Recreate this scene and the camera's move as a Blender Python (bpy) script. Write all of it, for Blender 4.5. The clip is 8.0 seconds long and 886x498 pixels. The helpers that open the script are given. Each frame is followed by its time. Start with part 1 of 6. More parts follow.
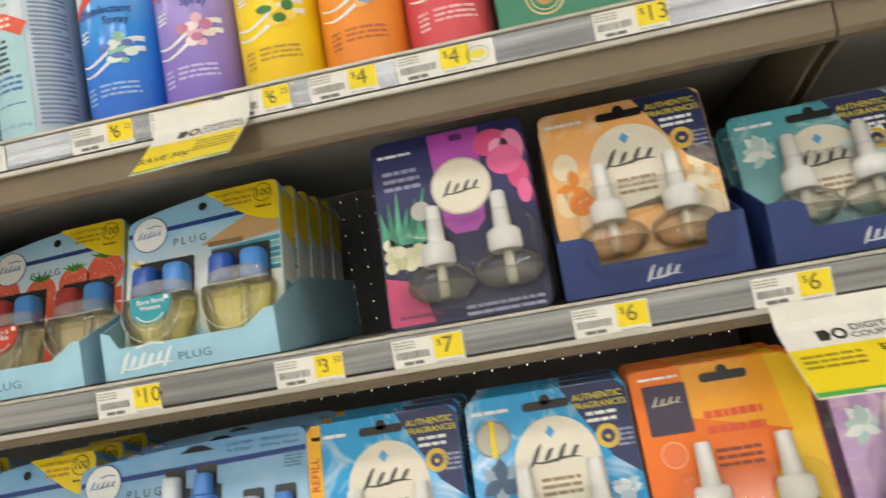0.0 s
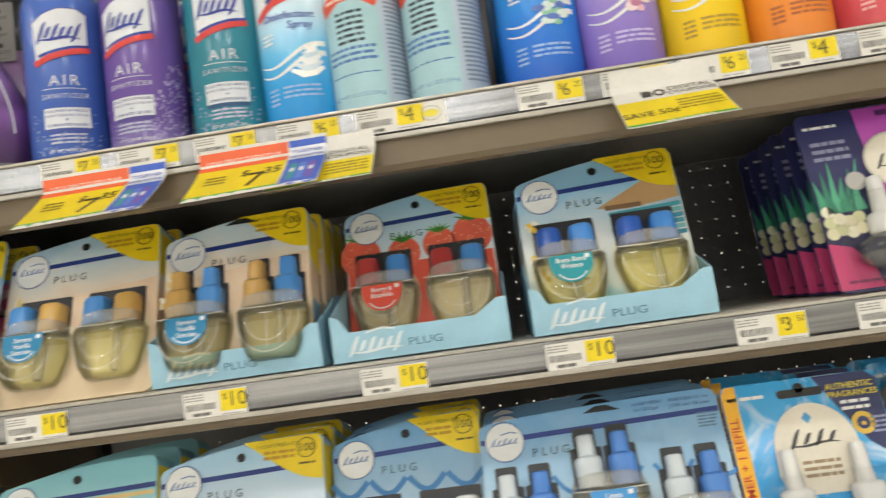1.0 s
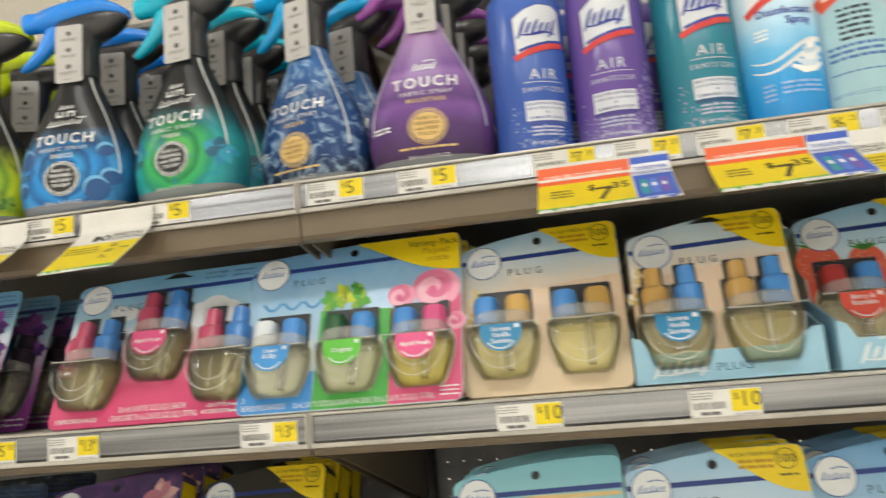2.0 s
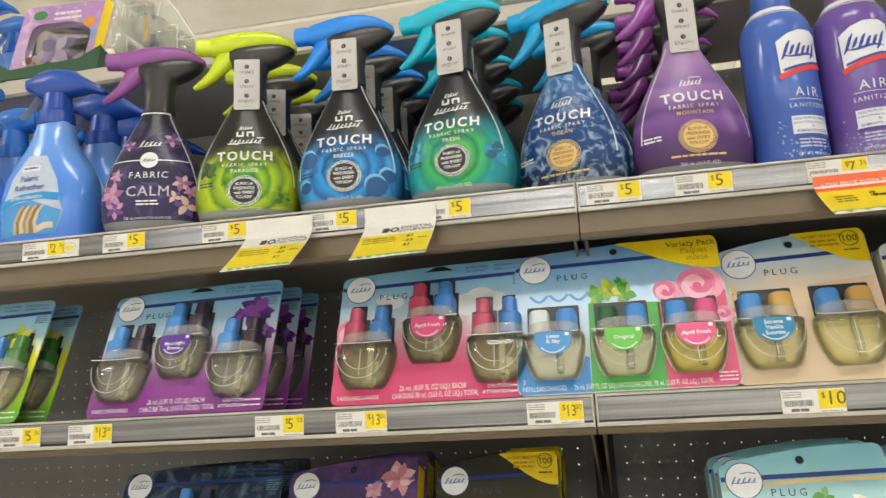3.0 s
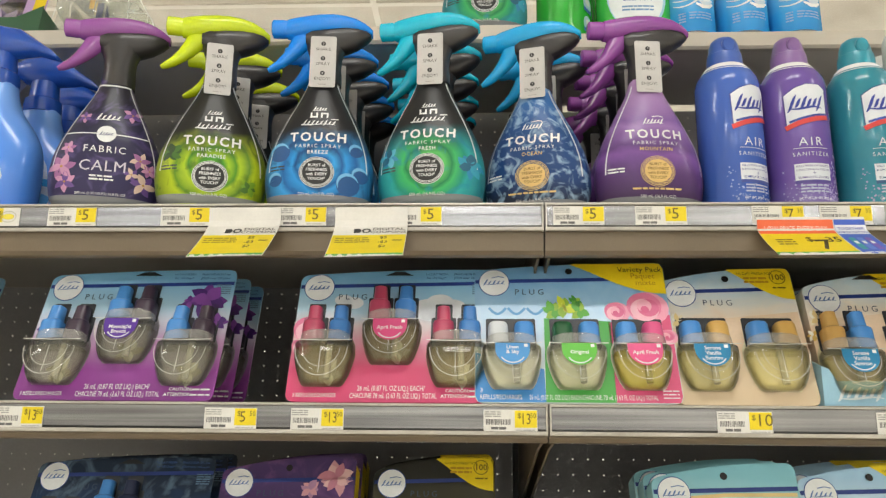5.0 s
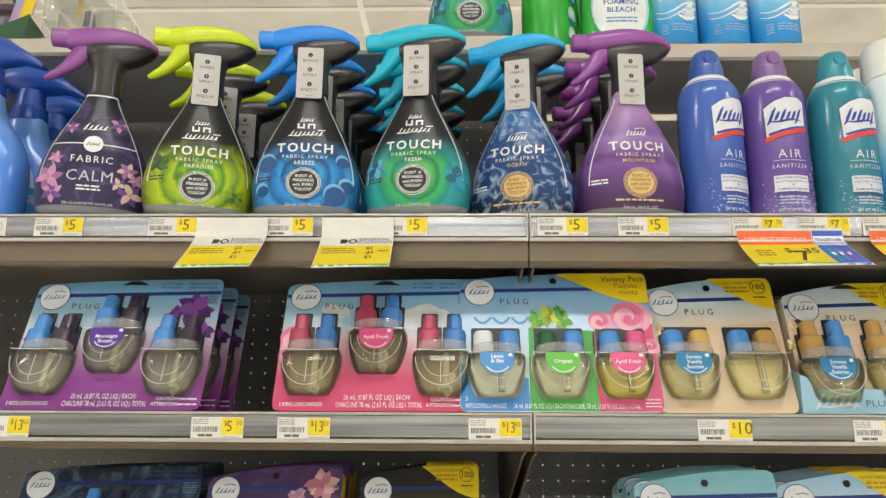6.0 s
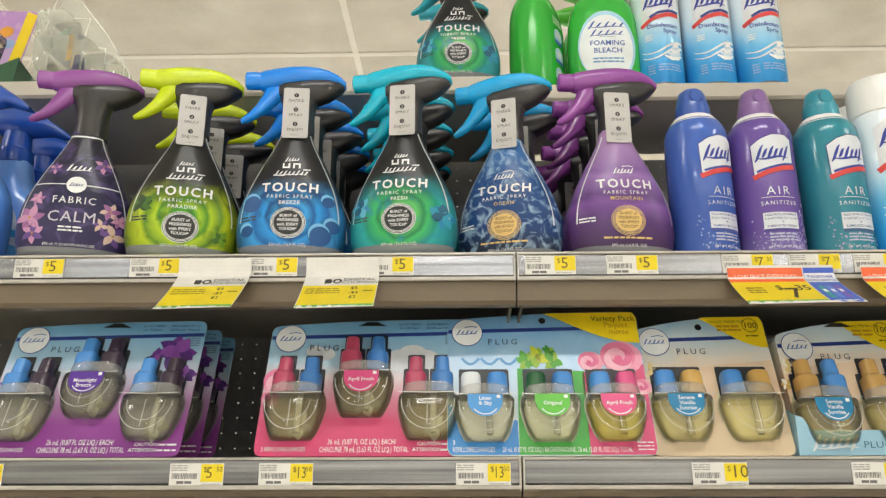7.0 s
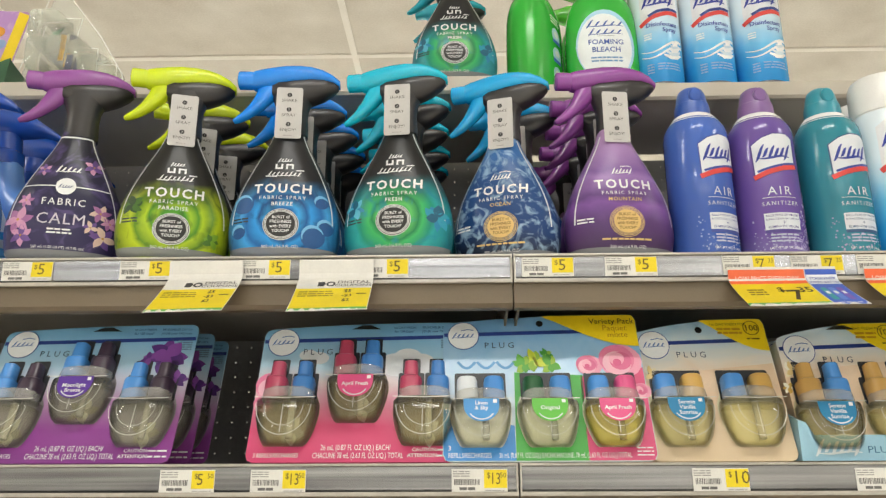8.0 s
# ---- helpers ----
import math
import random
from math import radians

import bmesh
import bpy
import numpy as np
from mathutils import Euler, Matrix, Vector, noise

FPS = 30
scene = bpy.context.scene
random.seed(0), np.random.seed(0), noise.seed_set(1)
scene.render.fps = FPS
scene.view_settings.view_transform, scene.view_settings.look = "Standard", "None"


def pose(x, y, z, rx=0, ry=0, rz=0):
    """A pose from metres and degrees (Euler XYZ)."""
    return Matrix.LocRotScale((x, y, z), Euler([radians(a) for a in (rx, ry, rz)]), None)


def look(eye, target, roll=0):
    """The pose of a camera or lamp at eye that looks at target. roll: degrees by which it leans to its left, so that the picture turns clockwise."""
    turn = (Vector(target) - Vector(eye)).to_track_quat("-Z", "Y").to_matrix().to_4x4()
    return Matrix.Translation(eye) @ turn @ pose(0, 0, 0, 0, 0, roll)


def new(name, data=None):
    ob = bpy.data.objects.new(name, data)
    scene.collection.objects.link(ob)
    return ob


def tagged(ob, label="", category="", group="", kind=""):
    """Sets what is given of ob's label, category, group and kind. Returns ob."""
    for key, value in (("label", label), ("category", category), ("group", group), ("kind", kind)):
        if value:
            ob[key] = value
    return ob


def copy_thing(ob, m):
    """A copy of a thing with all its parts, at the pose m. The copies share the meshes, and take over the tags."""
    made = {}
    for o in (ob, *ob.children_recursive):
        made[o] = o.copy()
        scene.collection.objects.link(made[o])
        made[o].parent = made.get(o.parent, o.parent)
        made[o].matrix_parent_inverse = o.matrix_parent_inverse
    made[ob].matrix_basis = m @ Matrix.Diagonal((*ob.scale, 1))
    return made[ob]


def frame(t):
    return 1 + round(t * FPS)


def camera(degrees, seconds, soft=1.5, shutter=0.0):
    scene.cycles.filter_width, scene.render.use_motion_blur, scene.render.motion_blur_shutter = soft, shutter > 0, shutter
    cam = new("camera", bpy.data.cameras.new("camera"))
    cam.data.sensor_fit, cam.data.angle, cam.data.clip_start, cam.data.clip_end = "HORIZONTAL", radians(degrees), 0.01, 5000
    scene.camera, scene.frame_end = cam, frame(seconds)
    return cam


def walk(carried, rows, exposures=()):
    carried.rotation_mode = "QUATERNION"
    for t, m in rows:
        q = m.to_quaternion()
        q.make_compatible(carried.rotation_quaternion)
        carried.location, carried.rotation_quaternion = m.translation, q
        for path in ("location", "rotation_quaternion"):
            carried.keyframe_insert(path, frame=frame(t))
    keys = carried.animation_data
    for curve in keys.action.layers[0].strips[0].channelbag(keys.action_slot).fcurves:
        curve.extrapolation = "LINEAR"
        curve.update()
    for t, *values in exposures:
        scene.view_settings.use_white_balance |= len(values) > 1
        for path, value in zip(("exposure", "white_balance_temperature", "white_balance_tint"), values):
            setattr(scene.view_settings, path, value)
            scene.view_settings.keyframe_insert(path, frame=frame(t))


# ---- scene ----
import functools

cam = camera(60.8, 8.0, soft=1.3, shutter=0.28)
PATH = [
    (0, (0.789, -0.447, 1.392), (0.53, 1.529, 1.559), -10.0),
    (0.5, (0.646, -0.443, 1.41), (0.46, 1.538, 1.615), -9.7),
    (1, (0.478, -0.49, 1.404), (0.329, 1.496, 1.595), -8.0),
    (1.25, (0.404, -0.51, 1.405), (0.268, 1.473, 1.628), -7.2),
    (1.5, (0.333, -0.527, 1.405), (0.131, 1.45, 1.626), -6.3),
    (2, (0.203, -0.514, 1.405), (-0.166, 1.425, 1.728), -4.7),
    (2.2, (0.158, -0.525, 1.401), (-0.264, 1.399, 1.749), -4.0),
    (3.3, (-0.019, -0.621, 1.375), (-0.363, 1.289, 1.858), -1.3),
    (3.5, (-0.03, -0.627, 1.373), (-0.313, 1.277, 1.919), -0.5),
    (4, (-0.063, -0.623, 1.376), (-0.244, 1.284, 1.952), 0.4),
    (4.5, (-0.061, -0.62, 1.372), (-0.174, 1.315, 1.865), 0.5),
    (4.7, (-0.061, -0.621, 1.373), (-0.157, 1.315, 1.83), 0.5),
    (5.8, (-0.06, -0.631, 1.379), (-0.108, 1.32, 1.795), 0.3),
    (6, (-0.059, -0.632, 1.38), (-0.104, 1.319, 1.819), 0.3),
    (6.5, (-0.055, -0.625, 1.379), (-0.098, 1.311, 1.878), 0.1),
    (7, (-0.05, -0.622, 1.379), (-0.087, 1.301, 1.929), -0.1),
    (7.5, (-0.05, -0.619, 1.379), (-0.09, 1.3, 1.94), -0.1),
    (8, (-0.046, -0.611, 1.382), (-0.084, 1.31, 1.937), -0.2),
]
walk(cam, [(t, look(eye, target, roll)) for t, eye, target, roll in PATH], [(0, 0.0), (8, 0.0)])

# ---- world and light: a closed shop lit by ceiling troffers ----
CEIL = 2.95
world = bpy.data.worlds.new("shop_air")
scene.world = world
world.use_nodes = True
world.node_tree.nodes["Background"].inputs[0].default_value = (0.9, 0.95, 1.0, 1)
world.node_tree.nodes["Background"].inputs[1].default_value = 0.05
TROFFERS = [(x, y) for y in (-1.2, -4.4, -8.2, 4.4) for x in (-2.44, 0.0, 2.44)]
for lx, ly in TROFFERS:
    lamp = bpy.data.lights.new("troffer_light", "AREA")
    lamp.shape, lamp.size, lamp.size_y = "RECTANGLE", 1.16, 0.26
    lamp.energy, lamp.color = {-1.2: 6.3, -4.4: 37.0, -8.2: 72.0, 4.4: 66.0}[ly], (0.965, 0.99, 0.985)
    new("troffer_light", lamp).matrix_world = pose(lx, ly, CEIL - 0.03)

# ---- materials ----


def srgb(r, g, b):
    return tuple(((v / 255 + 0.055) / 1.055) ** 2.4 if v > 10 else v / 255 / 12.92 for v in (r, g, b)) + (1,)


def hexc(h):
    return srgb(int(h[0:2], 16), int(h[2:4], 16), int(h[4:6], 16))


def base_mat(name, rough=0.5, metal=0.0, coat=0.0):
    m = bpy.data.materials.new(name)
    m.use_nodes = True
    b = m.node_tree.nodes["Principled BSDF"]
    b.inputs["Roughness"].default_value = rough
    b.inputs["Metallic"].default_value = metal
    b.inputs["Coat Weight"].default_value = coat
    b.inputs["Coat Roughness"].default_value = 0.12
    return m, m.node_tree.nodes, m.node_tree.links, b


def mix_noise(m, col, col2, scale, bump=0.0, bscale=None, rough_var=0.0, rough=0.5):
    """Two-scale noise between two colours, with a fine relief."""
    nt, ln = m.node_tree.nodes, m.node_tree.links
    b = nt["Principled BSDF"]
    tc = nt.new("ShaderNodeTexCoord")
    big, fine = nt.new("ShaderNodeTexNoise"), nt.new("ShaderNodeTexNoise")
    big.inputs["Scale"].default_value, fine.inputs["Scale"].default_value = scale, (bscale or scale * 14)
    big.inputs["Detail"].default_value = 5
    for n in (big, fine):
        ln.new(tc.outputs["Object"], n.inputs["Vector"])
    add = nt.new("ShaderNodeMath")
    add.operation = "MULTIPLY_ADD"
    ln.new(fine.outputs["Fac"], add.inputs[0])
    add.inputs[1].default_value = 0.35
    ln.new(big.outputs["Fac"], add.inputs[2])
    ramp = nt.new("ShaderNodeValToRGB")
    ramp.color_ramp.elements[0].position, ramp.color_ramp.elements[1].position = 0.45, 0.9
    ramp.color_ramp.elements[0].color, ramp.color_ramp.elements[1].color = col, col2
    ln.new(add.outputs[0], ramp.inputs[0])
    ln.new(ramp.outputs[0], b.inputs["Base Color"])
    if rough_var:
        mr = nt.new("ShaderNodeMapRange")
        mr.inputs[3].default_value, mr.inputs[4].default_value = rough - rough_var, rough + rough_var
        ln.new(big.outputs["Fac"], mr.inputs[0])
        ln.new(mr.outputs[0], b.inputs["Roughness"])
    if bump:
        bp = nt.new("ShaderNodeBump")
        bp.inputs["Strength"].default_value, bp.inputs["Distance"].default_value = 0.4, bump
        ln.new(fine.outputs["Fac"], bp.inputs["Height"])
        ln.new(bp.outputs[0], b.inputs["Normal"])
    return m


@functools.lru_cache(None)
def ink(h, rough=0.42, coat=0.0, metal=0.0):
    """Printed colour or plain moulded plastic, by hex."""
    m, nt, ln, b = base_mat("ink_" + h, rough, metal, coat)
    c = hexc(h)
    d = tuple(v * 0.86 for v in c[:3]) + (1,)
    return mix_noise(m, d, c, 35.0, rough_var=0.06, rough=rough)


@functools.lru_cache(None)
def plastic(h, rough=0.28):
    m, nt, ln, b = base_mat("plastic_" + h, rough, 0, 0.25)
    c = hexc(h)
    return mix_noise(m, tuple(v * 0.9 for v in c[:3]) + (1,), c, 18.0, bump=0.00012, bscale=700, rough_var=0.05, rough=rough)


def ramp_mat(name, stops, axis="Z", rough=0.3, coat=0.4, lo=0.0, hi=0.13, warp=0.0, wscale=25.0, kind="noise", blotch=None, bfac=0.0, bscale=40.0, neck=None):
    """Printed artwork: colours along an object axis, bent by noise, with blotches of a second colour."""
    m, nt, ln, b = base_mat(name, rough, 0, coat)
    b.inputs["Specular IOR Level"].default_value = 0.28
    tc, sep = nt.new("ShaderNodeTexCoord"), nt.new("ShaderNodeSeparateXYZ")
    ln.new(tc.outputs["Object"], sep.inputs[0])
    mr = nt.new("ShaderNodeMapRange")
    mr.inputs[1].default_value, mr.inputs[2].default_value = lo, hi
    if kind == "rings":
        # distance from a centre on the front face
        vec = nt.new("ShaderNodeVectorMath")
        vec.operation = "DISTANCE"
        flat = nt.new("ShaderNodeCombineXYZ")
        ln.new(sep.outputs["X"], flat.inputs["X"])
        ln.new(sep.outputs["Z"], flat.inputs["Z"])
        ln.new(flat.outputs[0], vec.inputs[0])
        vec.inputs[1].default_value = (0.002, 0.0, 0.034)
        src = vec.outputs["Value"]
    else:
        src = sep.outputs[axis]
    if warp:
        nz = nt.new("ShaderNodeTexNoise")
        nz.inputs["Scale"].default_value, nz.inputs["Detail"].default_value, nz.inputs["Distortion"].default_value = wscale, 6, 1.2
        ln.new(tc.outputs["Object"], nz.inputs["Vector"])
        ma = nt.new("ShaderNodeMath")
        ma.operation = "MULTIPLY_ADD"
        ln.new(nz.outputs["Fac"], ma.inputs[0])
        ma.inputs[1].default_value = warp
        ln.new(src, ma.inputs[2])
        src = ma.outputs[0]
    ln.new(src, mr.inputs[0])
    ramp = nt.new("ShaderNodeValToRGB")
    els = ramp.color_ramp.elements
    while len(els) < len(stops):
        els.new(0.5)
    for e, (p, h) in zip(els, stops):
        e.position, e.color = p, hexc(h)
    ln.new(mr.outputs[0], ramp.inputs[0])
    out = ramp.outputs[0]
    if blotch:
        nz = nt.new("ShaderNodeTexNoise")
        nz.inputs["Scale"].default_value, nz.inputs["Detail"].default_value, nz.inputs["Distortion"].default_value = bscale, 8, 2.0
        ln.new(tc.outputs["Object"], nz.inputs["Vector"])
        r2 = nt.new("ShaderNodeValToRGB")
        r2.color_ramp.elements[0].position, r2.color_ramp.elements[1].position = 0.5, 0.66
        ln.new(nz.outputs["Fac"], r2.inputs[0])
        mu = nt.new("ShaderNodeMath")
        mu.operation = "MULTIPLY"
        mu.inputs[1].default_value = bfac
        ln.new(r2.outputs[0], mu.inputs[0])
        mx = nt.new("ShaderNodeMix")
        mx.data_type = "RGBA"
        ln.new(mu.outputs[0], mx.inputs["Factor"])
        ln.new(out, mx.inputs[6])
        mx.inputs[7].default_value = hexc(blotch)
        out = mx.outputs[2]
    if neck:
        # a second colour that takes over towards the neck, with a broken edge
        nz = nt.new("ShaderNodeTexNoise")
        nz.inputs["Scale"].default_value, nz.inputs["Detail"].default_value = 45, 4
        ln.new(tc.outputs["Object"], nz.inputs["Vector"])
        ma = nt.new("ShaderNodeMath")
        ma.operation = "MULTIPLY_ADD"
        ln.new(nz.outputs["Fac"], ma.inputs[0])
        ma.inputs[1].default_value = 0.02
        ln.new(sep.outputs["Z"], ma.inputs[2])
        m2 = nt.new("ShaderNodeMapRange")
        m2.inputs[1].default_value, m2.inputs[2].default_value = neck[1], neck[2]
        ln.new(ma.outputs[0], m2.inputs[0])
        mx = nt.new("ShaderNodeMix")
        mx.data_type = "RGBA"
        ln.new(m2.outputs[0], mx.inputs["Factor"])
        ln.new(out, mx.inputs[6])
        mx.inputs[7].default_value = hexc(neck[0])
        out = mx.outputs[2]
    ln.new(out, b.inputs["Base Color"])
    return m


@functools.lru_cache(None)
def clear(h="ffffff", gloss=1.0, body=0.0, rough=0.05):
    """Clear plastic: see-through, with Fresnel gloss, and a little milky body."""
    m = bpy.data.materials.new("clear_" + h)
    m.use_nodes = True
    nt, ln = m.node_tree.nodes, m.node_tree.links
    nt.remove(nt["Principled BSDF"])
    tr, gl, df = nt.new("ShaderNodeBsdfTransparent"), nt.new("ShaderNodeBsdfGlossy"), nt.new("ShaderNodeBsdfDiffuse")
    tr.inputs[0].default_value = hexc(h)
    df.inputs[0].default_value = hexc(h)
    gl.inputs["Roughness"].default_value = rough
    fr = nt.new("ShaderNodeFresnel")
    fr.inputs["IOR"].default_value = 1.45
    mu = nt.new("ShaderNodeMath")
    mu.operation, mu.inputs[1].default_value = "MULTIPLY", gloss
    ln.new(fr.outputs[0], mu.inputs[0])
    m1, m2 = nt.new("ShaderNodeMixShader"), nt.new("ShaderNodeMixShader")
    m1.inputs[0].default_value = body
    ln.new(tr.outputs[0], m1.inputs[1])
    ln.new(df.outputs[0], m1.inputs[2])
    ln.new(mu.outputs[0], m2.inputs[0])
    ln.new(m1.outputs[0], m2.inputs[1])
    ln.new(gl.outputs[0], m2.inputs[2])
    ln.new(m2.outputs[0], nt["Material Output"].inputs[0])
    return m


def noisy(name, h1, h2, scale, rough=0.5, metal=0.0, bump=0.0, bscale=None, rv=0.08, coat=0.0):
    m, nt, ln, b = base_mat(name, rough, metal, coat)
    return mix_noise(m, hexc(h1), hexc(h2), scale, bump, bscale, rv, rough)


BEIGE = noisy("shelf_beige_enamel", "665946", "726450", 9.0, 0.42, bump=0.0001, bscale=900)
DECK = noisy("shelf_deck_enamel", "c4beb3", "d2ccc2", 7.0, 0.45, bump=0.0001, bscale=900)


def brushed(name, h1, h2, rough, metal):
    """Drawn metal strip with long streaks along it, whose colour also paints in reflections."""
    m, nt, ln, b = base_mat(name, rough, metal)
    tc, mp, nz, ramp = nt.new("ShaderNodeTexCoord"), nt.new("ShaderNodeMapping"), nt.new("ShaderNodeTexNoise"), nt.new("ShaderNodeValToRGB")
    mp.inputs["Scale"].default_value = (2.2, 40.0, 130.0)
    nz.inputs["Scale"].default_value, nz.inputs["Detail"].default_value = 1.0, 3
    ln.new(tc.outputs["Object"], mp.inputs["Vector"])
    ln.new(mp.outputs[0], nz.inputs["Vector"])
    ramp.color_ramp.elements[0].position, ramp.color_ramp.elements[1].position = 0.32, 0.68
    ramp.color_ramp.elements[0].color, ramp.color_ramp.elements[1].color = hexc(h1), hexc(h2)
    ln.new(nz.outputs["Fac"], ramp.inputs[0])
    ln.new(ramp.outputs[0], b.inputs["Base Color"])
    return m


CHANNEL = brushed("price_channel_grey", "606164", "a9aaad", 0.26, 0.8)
EDGE = noisy("channel_clear_edge", "a29d93", "bdb8ae", 20.0, 0.2)
BOARD = noisy("back_panel_charcoal", "8b8a8c", "989798", 12.0, 0.5, bump=0.0002, bscale=350)
DARKGAP = noisy("dark_fixture_steel", "1c1b1b", "262524", 9.0, 0.5)
TILE = noisy("ceiling_tile_mineral", "cfc7b9", "e9e3d8", 4.0, 0.9, bump=0.0025, bscale=140, rv=0.04)
TOPLIP = noisy("top_shelf_cream_enamel", "b9b2a4", "c8c1b4", 9.0, 0.4, bump=0.0001, bscale=900)
GRID = noisy("ceiling_grid_white", "efe9de", "f4efe6", 8.0, 0.5)
FLOOR = noisy("vinyl_floor", "e2ddd3", "ece8e0", 1.6, 0.28, bump=0.0003, bscale=60)
WALL = noisy("painted_shop_wall", "e2ddd2", "ebe7de", 1.2, 0.7, bump=0.0004, bscale=90)
BLACKP = plastic("2a2829", 0.36)
TAGW = ink("c3c1bf", 0.5)
PAPER = ink("e2e0da", 0.55)
YEL = ink("ecd415", 0.5)
PLUGCLR = clear("fdfdfa", 0.95, 0.035, 0.04)
BASECLR = clear("c9ccd0", 1.0, 0.35, 0.1)

# ---- mesh helpers ----


def part(name, bm, mat, parent=None, label="", smooth=True, bevel=0.0):
    me = bpy.data.meshes.new(name)
    if not isinstance(bm, bpy.types.Mesh):
        bmesh.ops.recalc_face_normals(bm, faces=bm.faces[:])
        bm.to_mesh(me)
        bm.free()
    else:
        me = bm
    for mt in (mat if isinstance(mat, (list, tuple)) else [mat]):
        me.materials.append(mt)
    if smooth:
        me.shade_smooth()
        me.set_sharp_from_angle(angle=radians(38))
    ob = new(name, me)
    if parent:
        ob.parent = parent
    return tagged(ob, label)


def box_bm(x0, x1, y0, y1, z0, z1, bev=0.0, seg=2, bm=None):
    own = bm is None
    bm = bm or bmesh.new()
    g = bmesh.ops.create_cube(bm, size=1, matrix=Matrix.Translation(((x0 + x1) / 2, (y0 + y1) / 2, (z0 + z1) / 2)) @ Matrix.Diagonal((x1 - x0, y1 - y0, z1 - z0, 1)))
    if bev and own:
        bmesh.ops.bevel(bm, geom=bm.edges[:], offset=bev, segments=seg, affect="EDGES", profile=0.6)
    return bm


def loft(rings, closed=True, bm=None, caps=True):
    """A skin over rings of points with equal counts."""
    bm = bm or bmesh.new()
    vs = [[bm.verts.new(p) for p in r] for r in rings]
    n = len(rings[0])
    for a, b in zip(vs, vs[1:]):
        for i in range(n if closed else n - 1):
            j = (i + 1) % n
            bm.faces.new((a[i], a[j], b[j], b[i]))
    if caps:
        bm.faces.new(vs[0][::-1])
        bm.faces.new(vs[-1])
    return bm


def oval(cx, cy, z, a, b, n=40, e=2.0):
    pts = []
    for i in range(n):
        t = 2 * math.pi * i / n
        c, s = math.cos(t), math.sin(t)
        pts.append((cx + a * math.copysign(abs(c) ** (2 / e), c), cy + b * math.copysign(abs(s) ** (2 / e), s), z))
    return pts


def curve_at(tab, z):
    """Smooth interpolation in a table of (z, value)."""
    if z <= tab[0][0]:
        return tab[0][1]
    for (z0, v0), (z1, v1) in zip(tab, tab[1:]):
        if z <= z1:
            return v0 + (v1 - v0) * (z - z0) / (z1 - z0)
    return tab[-1][1]


def smooth_tab(tab, n):
    """Resample a table with a Catmull-Rom curve."""
    out, k = [], len(tab) - 1
    for i in range(n + 1):
        s = k * i / n
        j = min(int(s), k - 1)
        f = s - j
        p = [tab[max(j - 1, 0)], tab[j], tab[j + 1], tab[min(j + 2, k)]]
        v = []
        for d in (0, 1):
            a, b, c, e = (q[d] for q in p)
            v.append(0.5 * (2 * b + (c - a) * f + (2 * a - 5 * b + 4 * c - e) * f * f + (3 * b - a - 3 * c + e) * f ** 3))
        out.append(tuple(v))
    return out


def revolve(tab, n=48, cx=0.0, cy=0.0, bm=None, caps=True):
    return loft([oval(cx, cy, z, r, r, n) for z, r in tab], bm=bm, caps=caps)


def rounded(w, h, r, x=0.0, y=0.0, n=5, radii=None):
    """Outline of a rounded rectangle centred on x, from y upward; radii: bl, br, tr, tl."""
    rr = radii or (r, r, r, r)
    pts = []
    for (sx, sy, a0), q in zip(((-1, 0, 180), (1, 0, 270), (1, 1, 0), (-1, 1, 90)), rr):
        cx, cy = x + sx * (w / 2 - q), y + (q if sy == 0 else h - q)
        for i in range(n + 1):
            a = radians(a0 + 90 * i / n)
            pts.append((cx + q * math.cos(a), cy + q * math.sin(a)))
    return pts


def slab(outline, y0, y1, bm=None):
    """A plate with that outline in x and z, from y0 (front) to y1 (back)."""
    bm = bm or bmesh.new()
    f = [bm.verts.new((x, y0, z)) for x, z in outline]
    b = [bm.verts.new((x, y1, z)) for x, z in outline]
    n = len(f)
    bm.faces.new(f)
    bm.faces.new(b[::-1])
    for i in range(n):
        j = (i + 1) % n
        bm.faces.new((f[j], f[i], b[i], b[j]))
    return bm


@functools.lru_cache(None)
def glyphs(text, bold, spread=1.0):
    cu = bpy.data.curves.new("words", "FONT")
    cu.body, cu.size, cu.resolution_u, cu.align_x = text, 1.0, 2, "CENTER"
    cu.offset, cu.space_character = (0.014 if bold is True else float(bold)), spread
    ob = new("words", cu)
    bpy.context.view_layer.update()
    me = bpy.data.meshes.new_from_object(ob.evaluated_get(bpy.context.evaluated_depsgraph_get()))
    vs = [(v.co.x, v.co.y) for v in me.vertices]
    fs = [tuple(p.vertices) for p in me.polygons]
    bpy.data.objects.remove(ob)
    bpy.data.curves.remove(cu)
    bpy.data.meshes.remove(me)
    return vs, fs


